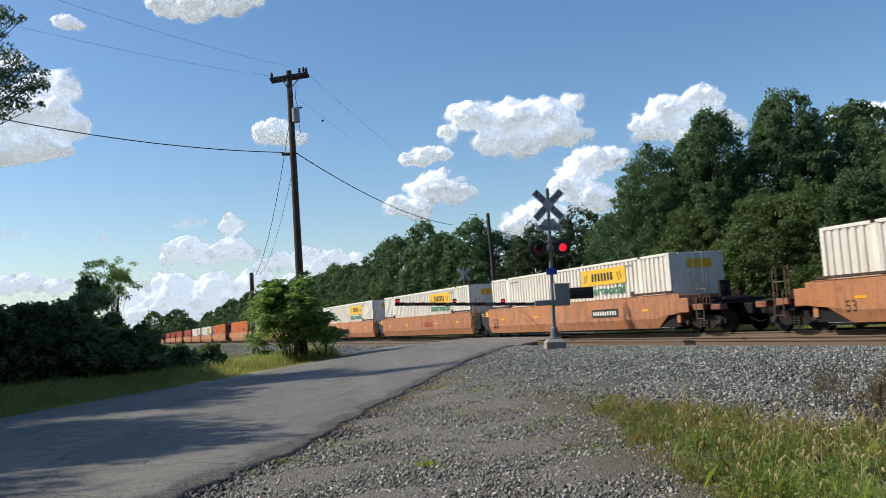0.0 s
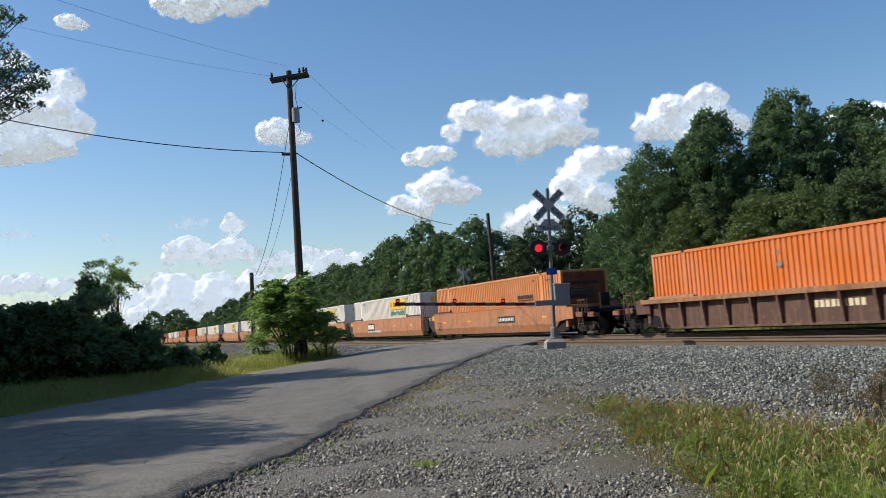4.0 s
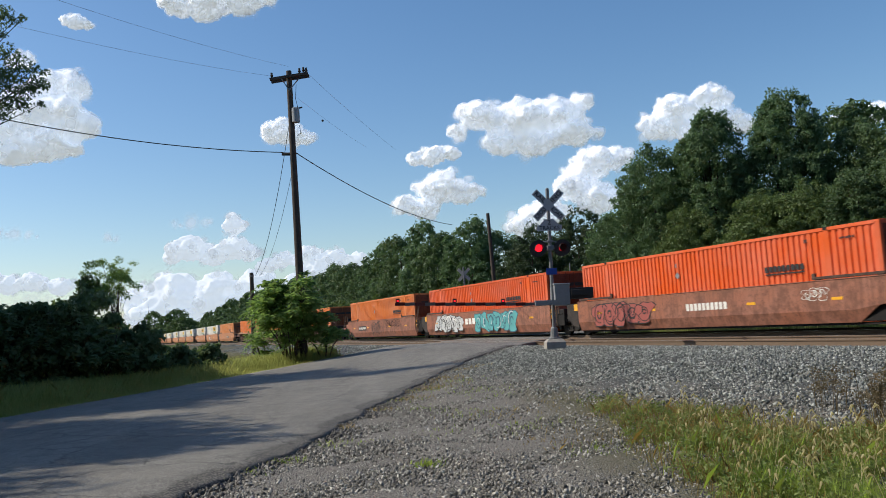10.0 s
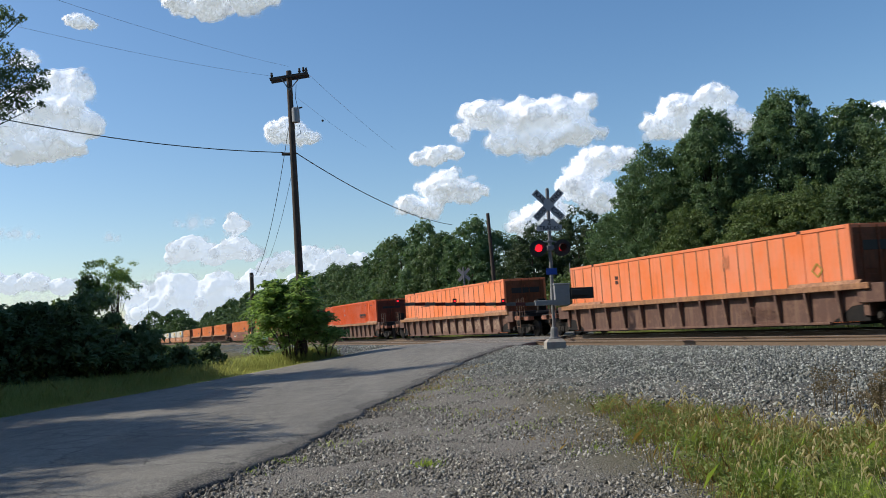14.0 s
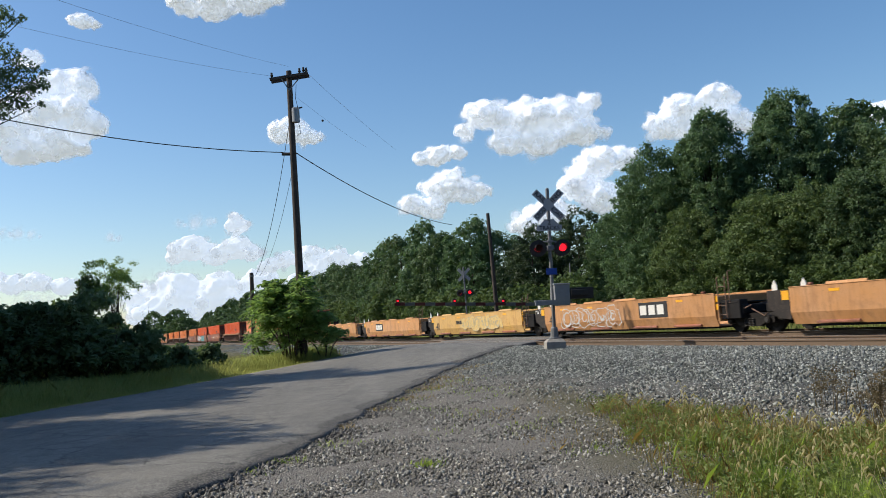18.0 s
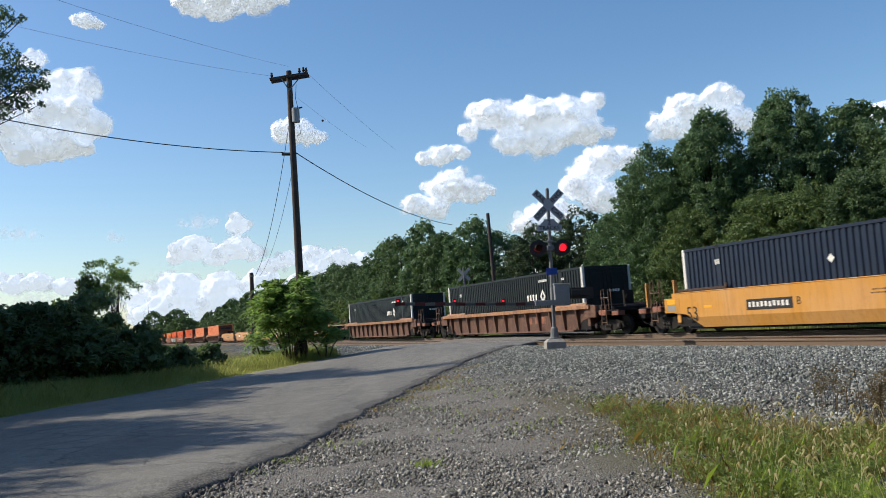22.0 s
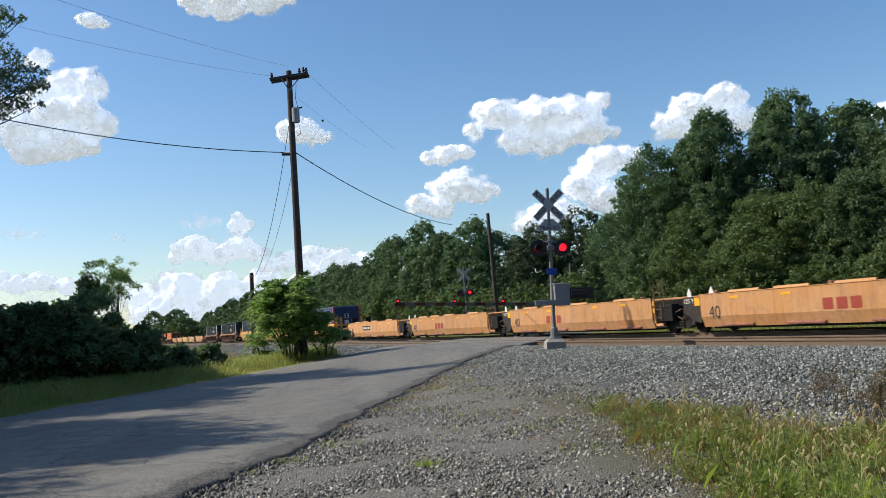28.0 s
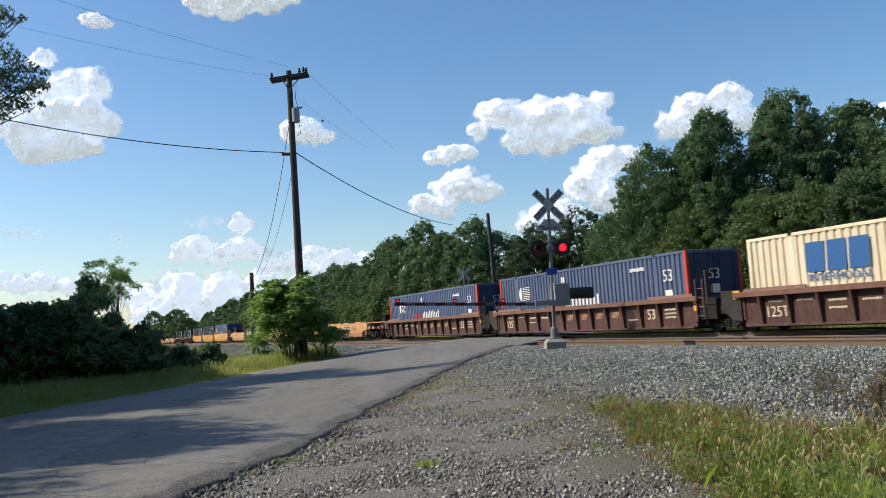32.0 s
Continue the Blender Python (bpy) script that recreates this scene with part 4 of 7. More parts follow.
def container_mesh(style):
    """Corrugated or flat side walls, both ends and the roof of a 16 m container; floor at 0."""
    L, B, H = 8.075, 1.295, 2.90
    me = Mesh()
    if style == "flat":
        me.box(-L + 0.1, L - 0.1, -B + 0.03, B - 0.03, 0.15, H - 0.02)
    else:
        pitch, depth = (0.245, 0.045) if style == "fine" else (0.30, 0.05)
        xs, x, k = [], -L + 0.14, 0
        while x < L - 0.14:
            xs += [(x, 0), (x + pitch * 0.52, 0), (x + pitch * 0.64, depth), (x + pitch * 0.88, depth)]
            x += pitch
        for sy in (1, -1):
            v = [(a, sy * (B - 0.02 - d), z) for a, d in xs for z in (0.14, H - 0.10)]
            me.add(v, [(2 * i, 2 * i + 1, 2 * i + 3, 2 * i + 2) for i in range(len(xs) - 1)])
        me.box(-L + 0.1, L - 0.1, -B + 0.08, B - 0.08, 0.12, H - 0.03)
    return me


def container(name, u, style, mat, post, label, marks=None, door_mat=None):
    c = thing(name, rail_pose(u, W_FAR, 0.25), label, "shipping container", "containers on the freight train")
    L, B, H = 8.075, 1.295, 2.90
    part("body", cached(("body", style, mat.name), lambda: container_mesh(style), mat), None, c)
    for sy in (1, -1):
        part("top_beam", cached(("top_beam", sy, mat.name), lambda: Mesh().box(-L + 0.12, L - 0.12, *sorted((sy * (B - 0.07), sy * B)), H - 0.11, H, 0.01), mat), None, c)
        part("bottom_beam", cached(("bottom_beam", sy, mat.name), lambda: Mesh().box(-L + 0.12, L - 0.12, *sorted((sy * (B - 0.07), sy * B)), 0.0, 0.16, 0.01), mat), None, c)
        for sx in (1, -1):
            part("corner_post", cached(("corner_post", sx, sy, post.name), lambda: Mesh().box(*sorted((sx * (L - 0.16), sx * L)), *sorted((sy * (B - 0.12), sy * B)), 0, H, 0.012), post), None, c)
            part("lifting_block", cached(("lifting_block", sx, sy), lambda: Mesh().box(sx * 6.096 - 0.09, sx * 6.096 + 0.09, *sorted((sy * (B - 0.17), sy * (B + 0.006))), H - 0.09, H + 0.012, 0.01), M_DARK if post is mat else post), None, c)
            part("side_post", cached(("side_post", sx, sy, mat.name), lambda: Mesh().box(sx * 6.096 - 0.12, sx * 6.096 + 0.12, *sorted((sy * (B - 0.09), sy * (B - 0.012))), 0.16, H - 0.1, 0.012), mat), None, c)
    dm = door_mat or mat
    for sy in (1, -1):
        d = part("door", cached(("door", sy, dm.name), lambda: Mesh().box(-L - 0.0, -L + 0.06, *sorted((sy * 0.012, sy * (B - 0.13))), 0.14, H - 0.12, 0.012).box(-L - 0.012, -L, *sorted((sy * 0.10, sy * (B - 0.22))), 0.35, H * 0.48, 0.008).box(-L - 0.012, -L, *sorted((sy * 0.10, sy * (B - 0.22))), H * 0.53, H - 0.3, 0.008), dm), None, c)
        for y in (0.22, 0.90):
            part("lock_rod", cached(("lock_rod", sy, y, dm.name), lambda: Mesh().tube([(-L - 0.04, sy * y, 0.1), (-L - 0.04, sy * y, H - 0.05)], 0.02, 8).box(-L - 0.06, -L - 0.02, *sorted((sy * y - 0.02, sy * (y) + 0.26)), 1.0, 1.06), dm), None, d)
    part("end_wall", cached(("end_wall", mat.name), lambda: Mesh().box(L - 0.06, L - 0.01, -B + 0.1, B - 0.1, 0.1, H - 0.08), mat), None, c)
    part("header", cached(("header", mat.name), lambda: Mesh().box(-L, -L + 0.1, -B + 0.12, B - 0.12, H - 0.12, H, 0.01), mat), None, c)
    part("door_sill", cached(("door_sill", mat.name), lambda: Mesh().box(-L, -L + 0.1, -B + 0.12, B - 0.12, 0.0, 0.14, 0.01), mat), None, c)
    if marks:
        marks(c)
    return c

# markings of each kind of container (side that faces the road)
YS = 1.300
M_SPRAYB = plain("dark_blue_spray_paint", (0.035, 0.11, 0.16), 0.6)


def m_white(c):
    plate(3.55, 0.70, M_YMK, c, on_side(-3.3, YS, 2.30), "yellow name panel")
    bars(7, 1.75, 0.34, M_BLK, c, on_side(-3.3, YS + 0.008, 2.30), "black name blocks on the yellow panel", gap=0.36)
    bars(2, 0.36, 0.44, M_OLIVE, c, on_side(-1.95, YS + 0.008, 2.30), gap=0.5, slant=0.25, jitter=0.2)
    bars(2, 0.36, 0.44, M_OLIVE, c, on_side(-4.65, YS + 0.008, 2.30), gap=0.5, slant=-0.25, jitter=0.2)
    words("Intermodal", 0.42, M_GRN, c, on_side(-3.3, YS + 0.006, 1.70), "green lettering", 3.2, 0.006)
    bars(9, 0.9, 0.1, M_ALU, c, on_side(5.2, YS, 2.62), jitter=0.2)
    bars(9, 0.9, 0.1, M_ALU, c, on_side(-5.2, YS, 2.62), jitter=0.2)
    plate(1.2, 0.36, M_YMK, c, Matrix(((0, 0, -1, -8.10), (-1, 0, 0, -0.1), (0, 1, 0, 2.45), (0, 0, 0, 1))), "yellow name panel on the door")


M_SALMONP = plain("pale_salmon_scuff", (0.70, 0.26, 0.12), 0.6)
M_OLIVE = plain("dull_olive_marking", (0.34, 0.24, 0.03), 0.5)


def name_line(c, x, z, y=0.0):
    """Small underlined name in plain blocks."""
    bars(9, 1.75, 0.20, M_BLK, c, on_side(x, YS + y, z), "black name blocks", gap=0.22, jitter=0.06)
    plate(1.7, 0.045, M_BLK, c, on_side(x, YS + y, z - 0.17), "black underline")


def m_orange(c):
    name_line(c, -4.3, 1.80)
    plate(0.20, 0.20, M_ALU, c, on_side(1.2, YS, 1.96) @ pose(0, 0, 0, 0, 0, 45), "grey diamond placard")
    bars(3, 0.12, 0.16, M_ALU, c, on_side(1.25, YS, 2.35), gap=0.4)
    bars(2, 0.14, 0.12, M_BLK, c, on_side(-5.3, YS, 2.56), jitter=0.1)
    bars(7, 0.55, 0.07, M_BLK, c, on_side(-6.9, YS, 2.52), gap=0.3, jitter=0.1)
    p = Matrix(((0, 0, -1, -8.10), (-1, 0, 0, 0), (0, 1, 0, 2.25), (0, 0, 0, 1)))
    plate(1.5, 0.16, M_BLK, c, p, "black name bar on the door")


def seams(c):
    for k in range(22):
        x = -7.6 + k * 0.73
        part("seam", cached(("seam", k), lambda: Mesh().box(x - 0.02, x + 0.02, YS - 0.032, YS - 0.018, 0.16, 2.78), M_SILL), None, c)
    ring = Mesh()
    for k in range(4):
        a, b = math.pi / 2 * k, math.pi / 2 * (k + 1)
        ring.add([(r * math.cos(g), r * math.sin(g), 0) for r, g in ((0.24, a), (0.24, b), (0.17, b), (0.17, a))], [(0, 1, 2, 3)])
    part("placard", ring, M_OLIVE, c, "brown outlined diamond placard").matrix_basis = on_side(-6.7, YS - 0.015, 1.62)
    plate(1.7, 0.30, M_BLK, c, Matrix(((0, 0, -1, -8.10), (-1, 0, 0, 0), (0, 1, 0, 2.25), (0, 0, 0, 1))), "black name bar on the door")


def m_salmon(c):
    seams(c)
    name_line(c, 4.2, 2.08, -0.02)


def m_salmon_plain(c):
    seams(c)
    for z in (2.18, 1.98):
        bars(2, 0.24, 0.14, M_BLK, c, on_side(4.3, YS - 0.02, z), gap=0.25)
    bars(5, 0.4, 0.6, M_SALMONP, c, on_side(-2.6, YS - 0.02, 2.2), "faint scuffs", gap=0.5, jitter=0.3)


def m_dark(c):
    bars(4, 1.2, 0.34, M_WHT, c, on_side(-3.15, YS, 1.72), "white name blocks", gap=0.5, jitter=0.10)
    ring = Mesh()
    for k in range(4):
        a, b = math.pi / 2 * k, math.pi / 2 * (k + 1)
        ring.add([(0.27 * math.cos(a), 0.34 * math.sin(a), 0), (0.27 * math.cos(b), 0.34 * math.sin(b), 0), (0.13 * math.cos(b), 0.17 * math.sin(b), 0), (0.13 * math.cos(a), 0.17 * math.sin(a), 0)], [(0, 1, 2, 3)])
    ob = part("emblem", ring, M_WHT, c, "white diamond ring")
    ob.matrix_basis = on_side(-4.22, YS + 0.003, 1.74)
    bars(7, 0.9, 0.13, M_WHT, c, on_side(-4.3, YS, 2.50), gap=0.35, jitter=0.1)
    bars(3, 0.26, 0.12, M_WHT, c, on_side(-6.3, YS, 2.46), gap=0.35, jitter=0.1)
    bars(3, 0.26, 0.20, M_WHT, c, on_side(6.1, YS, 2.30), gap=0.35, jitter=0.1)
    bars(4, 0.6, 0.12, M_WHT, c, Matrix(((0, 0, -1, -8.10), (-1, 0, 0, -0.35), (0, 1, 0, 1.75), (0, 0, 0, 1))))


def m_navy(c):
    m_dark(c)
    plate(0.20, 0.20, M_WHT, c, on_side(1.0, YS, 1.95) @ pose(0, 0, 0, 0, 0, 45), "white diamond placard")


def m_blue(c):
    bars(4, 1.5, 0.62, M_REDMK, c, on_side(2.05, YS, 1.22), "red name blocks", gap=0.45, jitter=0.15)
    bars(10, 3.1, 0.66, M_WHT, c, on_side(-0.45, YS, 1.28), "white name blocks", gap=0.5, jitter=0.22)
    bars(2, 0.34, 0.32, M_WHT, c, on_side(1.15, YS, 2.38), gap=0.3)
    for k in range(8):
        plate(0.95 - 0.05 * abs(k - 3.5), 0.035, M_WHT, c, on_side(5.0, YS, 2.27 - 0.09 * k), "", "emblem_stripe")
    half = [(0.30 * math.cos(math.pi / 2 + math.pi * k / 10), 0.36 * math.sin(math.pi / 2 + math.pi * k / 10)) for k in range(11)]
    head = part("emblem", Mesh().add([(a, b, d) for d in (0.0, 0.004) for a, b in half], [tuple(reversed(range(11))), tuple(range(11, 22))]), M_WHT, c, "white half-round emblem")
    head.matrix_basis = on_side(5.50, YS, 1.95)
    words("53", 0.48, M_WHT, c, on_side(-6.9, YS + 0.004, 2.0), "white lettering")
    plate(0.46, 0.36, M_WHT, c, on_side(-6.9, YS, 1.28))
    bars(8, 1.0, 0.16, M_WHT, c, on_side(-4.9, YS, 2.40), jitter=0.1)
    face = Matrix(((0, 0, -1, -8.10), (-1, 0, 0, 0.05), (0, 1, 0, 1.95), (0, 0, 0, 1)))
    words("53", 0.42, M_WHT, c, face, "white lettering on the door")
    plate(0.42, 0.34, M_WHT, c, face @ pose(0, -0.55, 0))


def m_cream(c):
    bars(3, 2.5, 0.92, M_BLU, c, on_side(4.25, YS, 2.05), "blue name blocks", gap=0.12, slant=0.06)
    words("INTERMODAL", 0.24, M_BLU, c, on_side(4.25, YS + 0.006, 1.40), "blue lettering", 2.4)


def board(x, z, w, h, mat_bg, mat_fg, n, label):
    def f(car):
        if mat_bg:
            plate(w, h, mat_bg, car, on_side(x, 1.452, z), label, "number_board")
        bars(n, w * 0.90, h * (0.56 if n > 4 else 0.62), mat_fg, car, on_side(x, 1.460, z), label, gap=0.42 if n > 4 else 0.26, jitter=0.14 if n > 4 else 0.0, seed=n)
    return f


def lettering(text, x, z, h, mat, y=1.454, width=None, label=""):
    return lambda car: words(text, h, mat, car, on_side(x, y, z), label, width)


def marks_of(*fs):
    def f(car):
        for g in fs:
            g(car)
    return f


def tag(x, z, w, h, mats, seed):
    return lambda car: scrawl(car, x, 1.456, z, w, h, mats, seed)


NUM = "125 T"
END_NO = lettering(NUM, 9.13, 1.27, 0.17, M_WHT, 1.436, 0.56, "white lettering")
END_NO40 = lettering(NUM, 6.98, 1.20, 0.17, M_WHT, 1.436, 0.56, "white lettering")
N53 = lettering("53", 7.55, 0.74, 0.50, M_BLK, label="black lettering")
N40 = lettering("40", 5.55, 0.74, 0.46, M_BLK, label="black lettering")
BIGT = lambda x, mat, z=0.95, bg=None: board(x, z, 1.75, 0.56, bg, mat, 3, "company mark in plain blocks")
NUMB = lambda x, z=0.95: board(x, z, 2.1, 0.36, M_BLK, M_WHT, 10, "black number board with white blocks")

L_RUST = "rust-streaked orange steel well car with folded side panels"
L_RIB = "brown steel well car with upright posts and faded yellow sill"
L_YEL = "bright yellow-orange steel well car with folded sides"
L_EMP = "sun-faded orange empty forty-foot well car"
L_BNS = "dark red-brown steel well car with upright posts"
L_W = "white corrugated container with a yellow name panel"
L_O = "orange corrugated container with small black name blocks"
L_R = "bright red-orange corrugated container"
L_S = "smooth salmon-orange container with pale seams"
L_K = "dark green-black corrugated container with white corner posts"
L_N = "navy corrugated container with white corner posts"
L_B = "blue corrugated container with red end posts and white blocks"
L_C = "cream corrugated container with large blue name blocks"

TRAIN = []                   # (object, place along the track at 0 s, height)
C, J = "coupler", "joint"


def unit(r, half, kind, ends, mats, label, marks=None):
    u = r + (8.075 if half > 7 else half)
    ob = well_unit("well_car", u, half, kind, ends, mats, label, marks)
    TRAIN.append((ob, u, 0.0))


def box(r, style, mat, post, label, marks=None, door=None):
    u = r + 8.075
    ob = container("container", u, style, mat, post, label, marks, door)
    TRAIN.append((ob, u, 0.25))


RUST, RUSTD, YEL, TAN, RIB, RIBR, BNS = (M_RUST, M_RUSTD), (M_RUSTD, M_DARK), (M_YEL, M_SILL), (M_TAN, M_TAN), (M_BROWN, M_SILL), (M_BROWNR, M_SILL), (M_MAROON, M_MAROONS)


def build_train():
    h = 8.45
    # far ahead at the start, in the distance
    for r, e, mt in ((296.0, (J, C), RUST), (272.4, (C, J), RUST), (253.0, (J, J), RUST), (233.6, (J, C), RUST), (210.2, (C, J), RUST), (190.8, (J, J), RUST), (171.4, (J, C), RUST)):
        unit(r, h, "smooth", e, mt, L_RUST)
    for r in (296.0, 272.4, 253.0, 233.6, 213.9):
        box(r if r != 213.9 else 210.2, "coarse", M_REDDK, M_REDDK, "dull red corrugated container")
    for r in (190.8, 171.4):
        box(r, "coarse", M_WHITE, M_WHITE, L_W, m_white)
    unit(148.0 + 3.9, h, "smooth", (C, J), RUST, L_RUST)
    box(151.9, "fine", M_ORANGE, M_ORANGE, L_O, m_orange, M_DOORO)
    unit(128.5, h, "smooth", (C, J), RUST, L_RUST, marks_of(N53))
    unit(109.1, h, "smooth", (J, J), RUST, L_RUST, marks_of(BIGT(0.5, M_REDMK)))
    unit(89.7, h, "smooth", (J, C), RUST, L_RUST, marks_of(NUMB(1.0)))
    box(128.5, "fine", M_ORANGE, M_ORANGE, L_O, m_orange, M_DOORO)
    box(109.1, "coarse", M_WHITE, M_WHITE, L_W, m_white)
    box(89.7, "coarse", M_WHITE, M_WHITE, L_W, m_white)
    # three white containers
    unit(66.3, h, "smooth", (C, J), RUST, L_RUST, marks_of(N53))
    unit(46.9, h, "smooth", (J, J), RUST, L_RUST, marks_of(BIGT(-1.5, M_REDMK), END_NO))
    unit(27.49, h, "smooth", (J, C), RUST, L_RUST, marks_of(NUMB(-3.5), N53, END_NO))
    for r in (66.3, 46.9, 27.49):
        box(r, "coarse", M_WHITE, M_WHITE, L_W, m_white)
    unit(3.82, h, "smooth", (C, J), RUST, L_RUST, marks_of(NUMB(4.7), lettering("53", 7.0, 0.72, 0.34, M_BLK), tag(-3.4, 0.95, 1.6, 0.7, [M_PALE], 4)))
    unit(-15.64, h, "smooth", (J, J), RUST, L_RUST, marks_of(BIGT(3.0, M_WHT, 1.0, M_BLK), bars_low(2.2), END_NO))
    unit(-35.04, h, "smooth", (J, C), RUST, L_RUST, marks_of(NUMB(-2.2), N53, END_NO))
    box(3.82, "coarse", M_WHITE, M_WHITE, L_W, m_white)
    box(-15.64, "coarse", M_WHITE, M_WHITE, L_W, m_white)
    box(-35.04, "fine", M_ORFADE, M_ORFADE, "faded orange corrugated container with black name blocks", m_orange, M_DOORO)
    # ribbed brown triple with orange containers
    unit(-58.5, h, "ribbed", (C, J), RIB, L_RIB, marks_of(numpost(-1.0)))
    unit(-77.95, h, "ribbed", (J, J), RIB, L_RIB, marks_of(tpost(2.1)))
    unit(-97.43, h, "ribbed", (J, C), RIB, L_RIB)
    for r in (-58.5, -77.95, -97.43):
        box(r, "fine", M_ORANGE, M_ORANGE, L_O, m_orange, M_DOORO)
    # sprayed triple
    unit(-120.9, h, "smooth", (C, J), RUSTD, "brown rusty well car with sprayed tags", marks_of(NUMB(4.3), tag(0.3, 0.95, 2.6, 1.0, [M_BLK], 5), tag(-3.6, 1.2, 3.2, 0.6, [M_DARK], 6)))
    unit(-140.09, h, "smooth", (J, J), RUSTD, "brown rusty well car with white and teal sprayed paint", marks_of(tag(4.6, 0.92, 4.4, 1.15, [M_PALE, M_BLK, M_WHT], 11), BIGT(1.2, M_WHT, 0.98), tag(-2.1, 0.9, 5.2, 1.2, [M_TEAL, M_SPRAYB, M_PALE], 12)))
    unit(-159.61, h, "smooth", (J, C), RUSTD, "brown rusty well car with dull red sprayed paint", marks_of(tag(5.0, 0.92, 4.2, 1.1, [M_PINK, M_BLK], 14), bars_white(-0.5), tag(-5.6, 1.15, 0.9, 0.4, [M_WHT], 15)))
    box(-120.9, "fine", M_ORANGE, M_ORANGE, L_O, m_orange, M_DOORO)
    box(-140.09, "fine", M_RED, M_RED, L_R, m_orange, M_DOORR)
    box(-159.61, "fine", M_RED, M_RED, L_R, m_orange, M_DOORR)
    # single ribbed cars
    unit(-182.98, h, "ribbed", (C, C), RIB, L_RIB)
    unit(-206.2, h, "ribbed", (C, C), RIB, "brown well car with beige stained sheets between posts", marks_of(stains))
    unit(-229.5, h, "ribbed", (C, C), RIB, L_RIB, marks_of(tag(-4.0, 0.72, 1.6, 0.4, [M_BROWNR], 21)))
    box(-182.98, "fine", M_RED, M_RED, L_R, m_orange, M_DOORR)
    box(-206.2, "flat", M_SALMON, M_SALMON, L_S, m_salmon, M_DOORO)
    box(-229.5, "flat", M_SALMON, M_SALMON, L_S, m_salmon_plain, M_DOORO)
    # five empty forty-foot wells
    a = 6.3
    unit(-248.36, a, "smooth", (C, J), TAN, L_EMP, marks_of(NUMB(0.0), N40))
    unit(-263.9, a, "smooth", (J, J), TAN, L_EMP, marks_of(BIGT(2.6, M_WHT, 0.95, M_BLK), N40, END_NO40))
    unit(-279.3, a, "smooth", (J, J), (M_TANY, M_TANY), "yellow-orange empty well car with sprayed patches", marks_of(N40, END_NO40, tag(-1.0, 0.85, 5.5, 0.9, [M_FADEY, M_FADEG], 31), board(2.0, 0.95, 1.0, 0.34, None, M_BLK, 3, "black blocks")))
    unit(-294.4, a, "smooth", (J, J), TAN, "faded orange empty well car with sprayed tag, black panel", marks_of(N40, END_NO40, tag(2.2, 0.82, 4.6, 1.0, [M_PALE], 33), board(-2.6, 0.98, 1.9, 0.62, M_BLK, M_WHT, 3, "company mark in plain blocks")))
    unit(-310.6, a, "smooth", (J, C), TAN, L_EMP, marks_of(NUMB(-1.0)))
    # two dark containers on rusty single cars
    unit(-333.14, h, "ribbed", (C, C), RIBR, "rusty red-brown well car with posts and orange sill")
    unit(-356.3, h, "ribbed", (C, C), RIBR, "rusty red-brown well car with posts and orange sill", marks_of(tpost(-3.6)))
    box(-333.14, "fine", M_BLACKC, M_POSTW, L_K, m_dark, M_BLACKC)
    box(-356.3, "fine", M_BLACKC, M_POSTW, L_K, m_dark, M_BLACKC)
    # yellow triple
    unit(-379.7, h, "smooth", (C, J), YEL, L_YEL, marks_of(NUMB(3.6), N53, lettering("B", 2.3, 0.98, 0.26, M_BLK, label="black letter"), fine_print, tag(-4.2, 1.0, 0.3, 0.3, [M_REDMK], 41)))
    unit(-398.84, h, "smooth", (J, J), YEL, L_YEL, marks_of(BIGT(-0.2, M_REDMK, 0.95), N53, fine_print, END_NO, lettering("C", 1.9, 1.14, 0.32, M_REDMK, label="dark red letter")))
    unit(-418.0, h, "smooth", (J, C), YEL, L_YEL, marks_of(NUMB(-2.2), lettering("A", -0.75, 0.96, 0.26, M_BLK, label="black letter"), N53, fine_print, END_NO))
    box(-379.7, "fine", M_NAVY, M_POSTW, L_N, m_navy, M_NAVY)
    box(-398.84, "fine", M_NAVY, M_POSTW, L_N, m_navy, M_NAVY)
    box(-418.0, "coarse", M_BLUE, M_POSTR, L_B, m_blue, M_DOORB)
    # five empty wells again
    unit(-436.7, a, "smooth", (C, J), TAN, L_EMP, marks_of(NUMB(1.5), N40))
    unit(-452.4, a, "smooth", (J, J), TAN, L_EMP, marks_of(BIGT(1.0, M_REDMK, 0.82), N40, END_NO40))
    unit(-468.0, a, "smooth", (J, J), TAN, L_EMP, marks_of(BIGT(1.6, M_REDMK, 0.82), N40, END_NO40))
    unit(-483.6, a, "smooth", (J, J), TAN, L_EMP, marks_of(BIGT(-0.2, M_REDMK, 0.85), N40, END_NO40))
    unit(-499.3, a, "smooth", (J, C), TAN, "faded orange empty well car with a pale tag", marks_of(tag(4.2, 0.82, 1.9, 0.7, [M_PALE], 51), NUMB(-0.9), tag(-3.2, 0.95, 1.0, 0.7, [M_RUSTD], 52)))
    # dark brown triple
    unit(-521.9, h, "ribbed", (C, J), BNS, L_BNS, marks_of(gold_blocks, lettering("53", -5.66, 0.78, 0.42, M_CREAM, 1.328, label="cream lettering")))
    unit(-541.15, h, "ribbed", (J, J), BNS, L_BNS, marks_of(gold_blocks, lettering("125T", 6.92, 0.66, 0.36, M_CREAM, 1.328, 0.95, "cream lettering"), lettering("53", -5.66, 0.78, 0.42, M_CREAM, 1.328, label="cream lettering")))
    unit(-560.6, h, "ribbed", (J, C), BNS, L_BNS, marks_of(gold_blocks, lettering("125T", 6.92, 0.66, 0.36, M_CREAM, 1.328, 0.95, "cream lettering")))
    box(-521.9, "coarse", M_BLUE, M_POSTR, L_B, m_blue, M_DOORB)
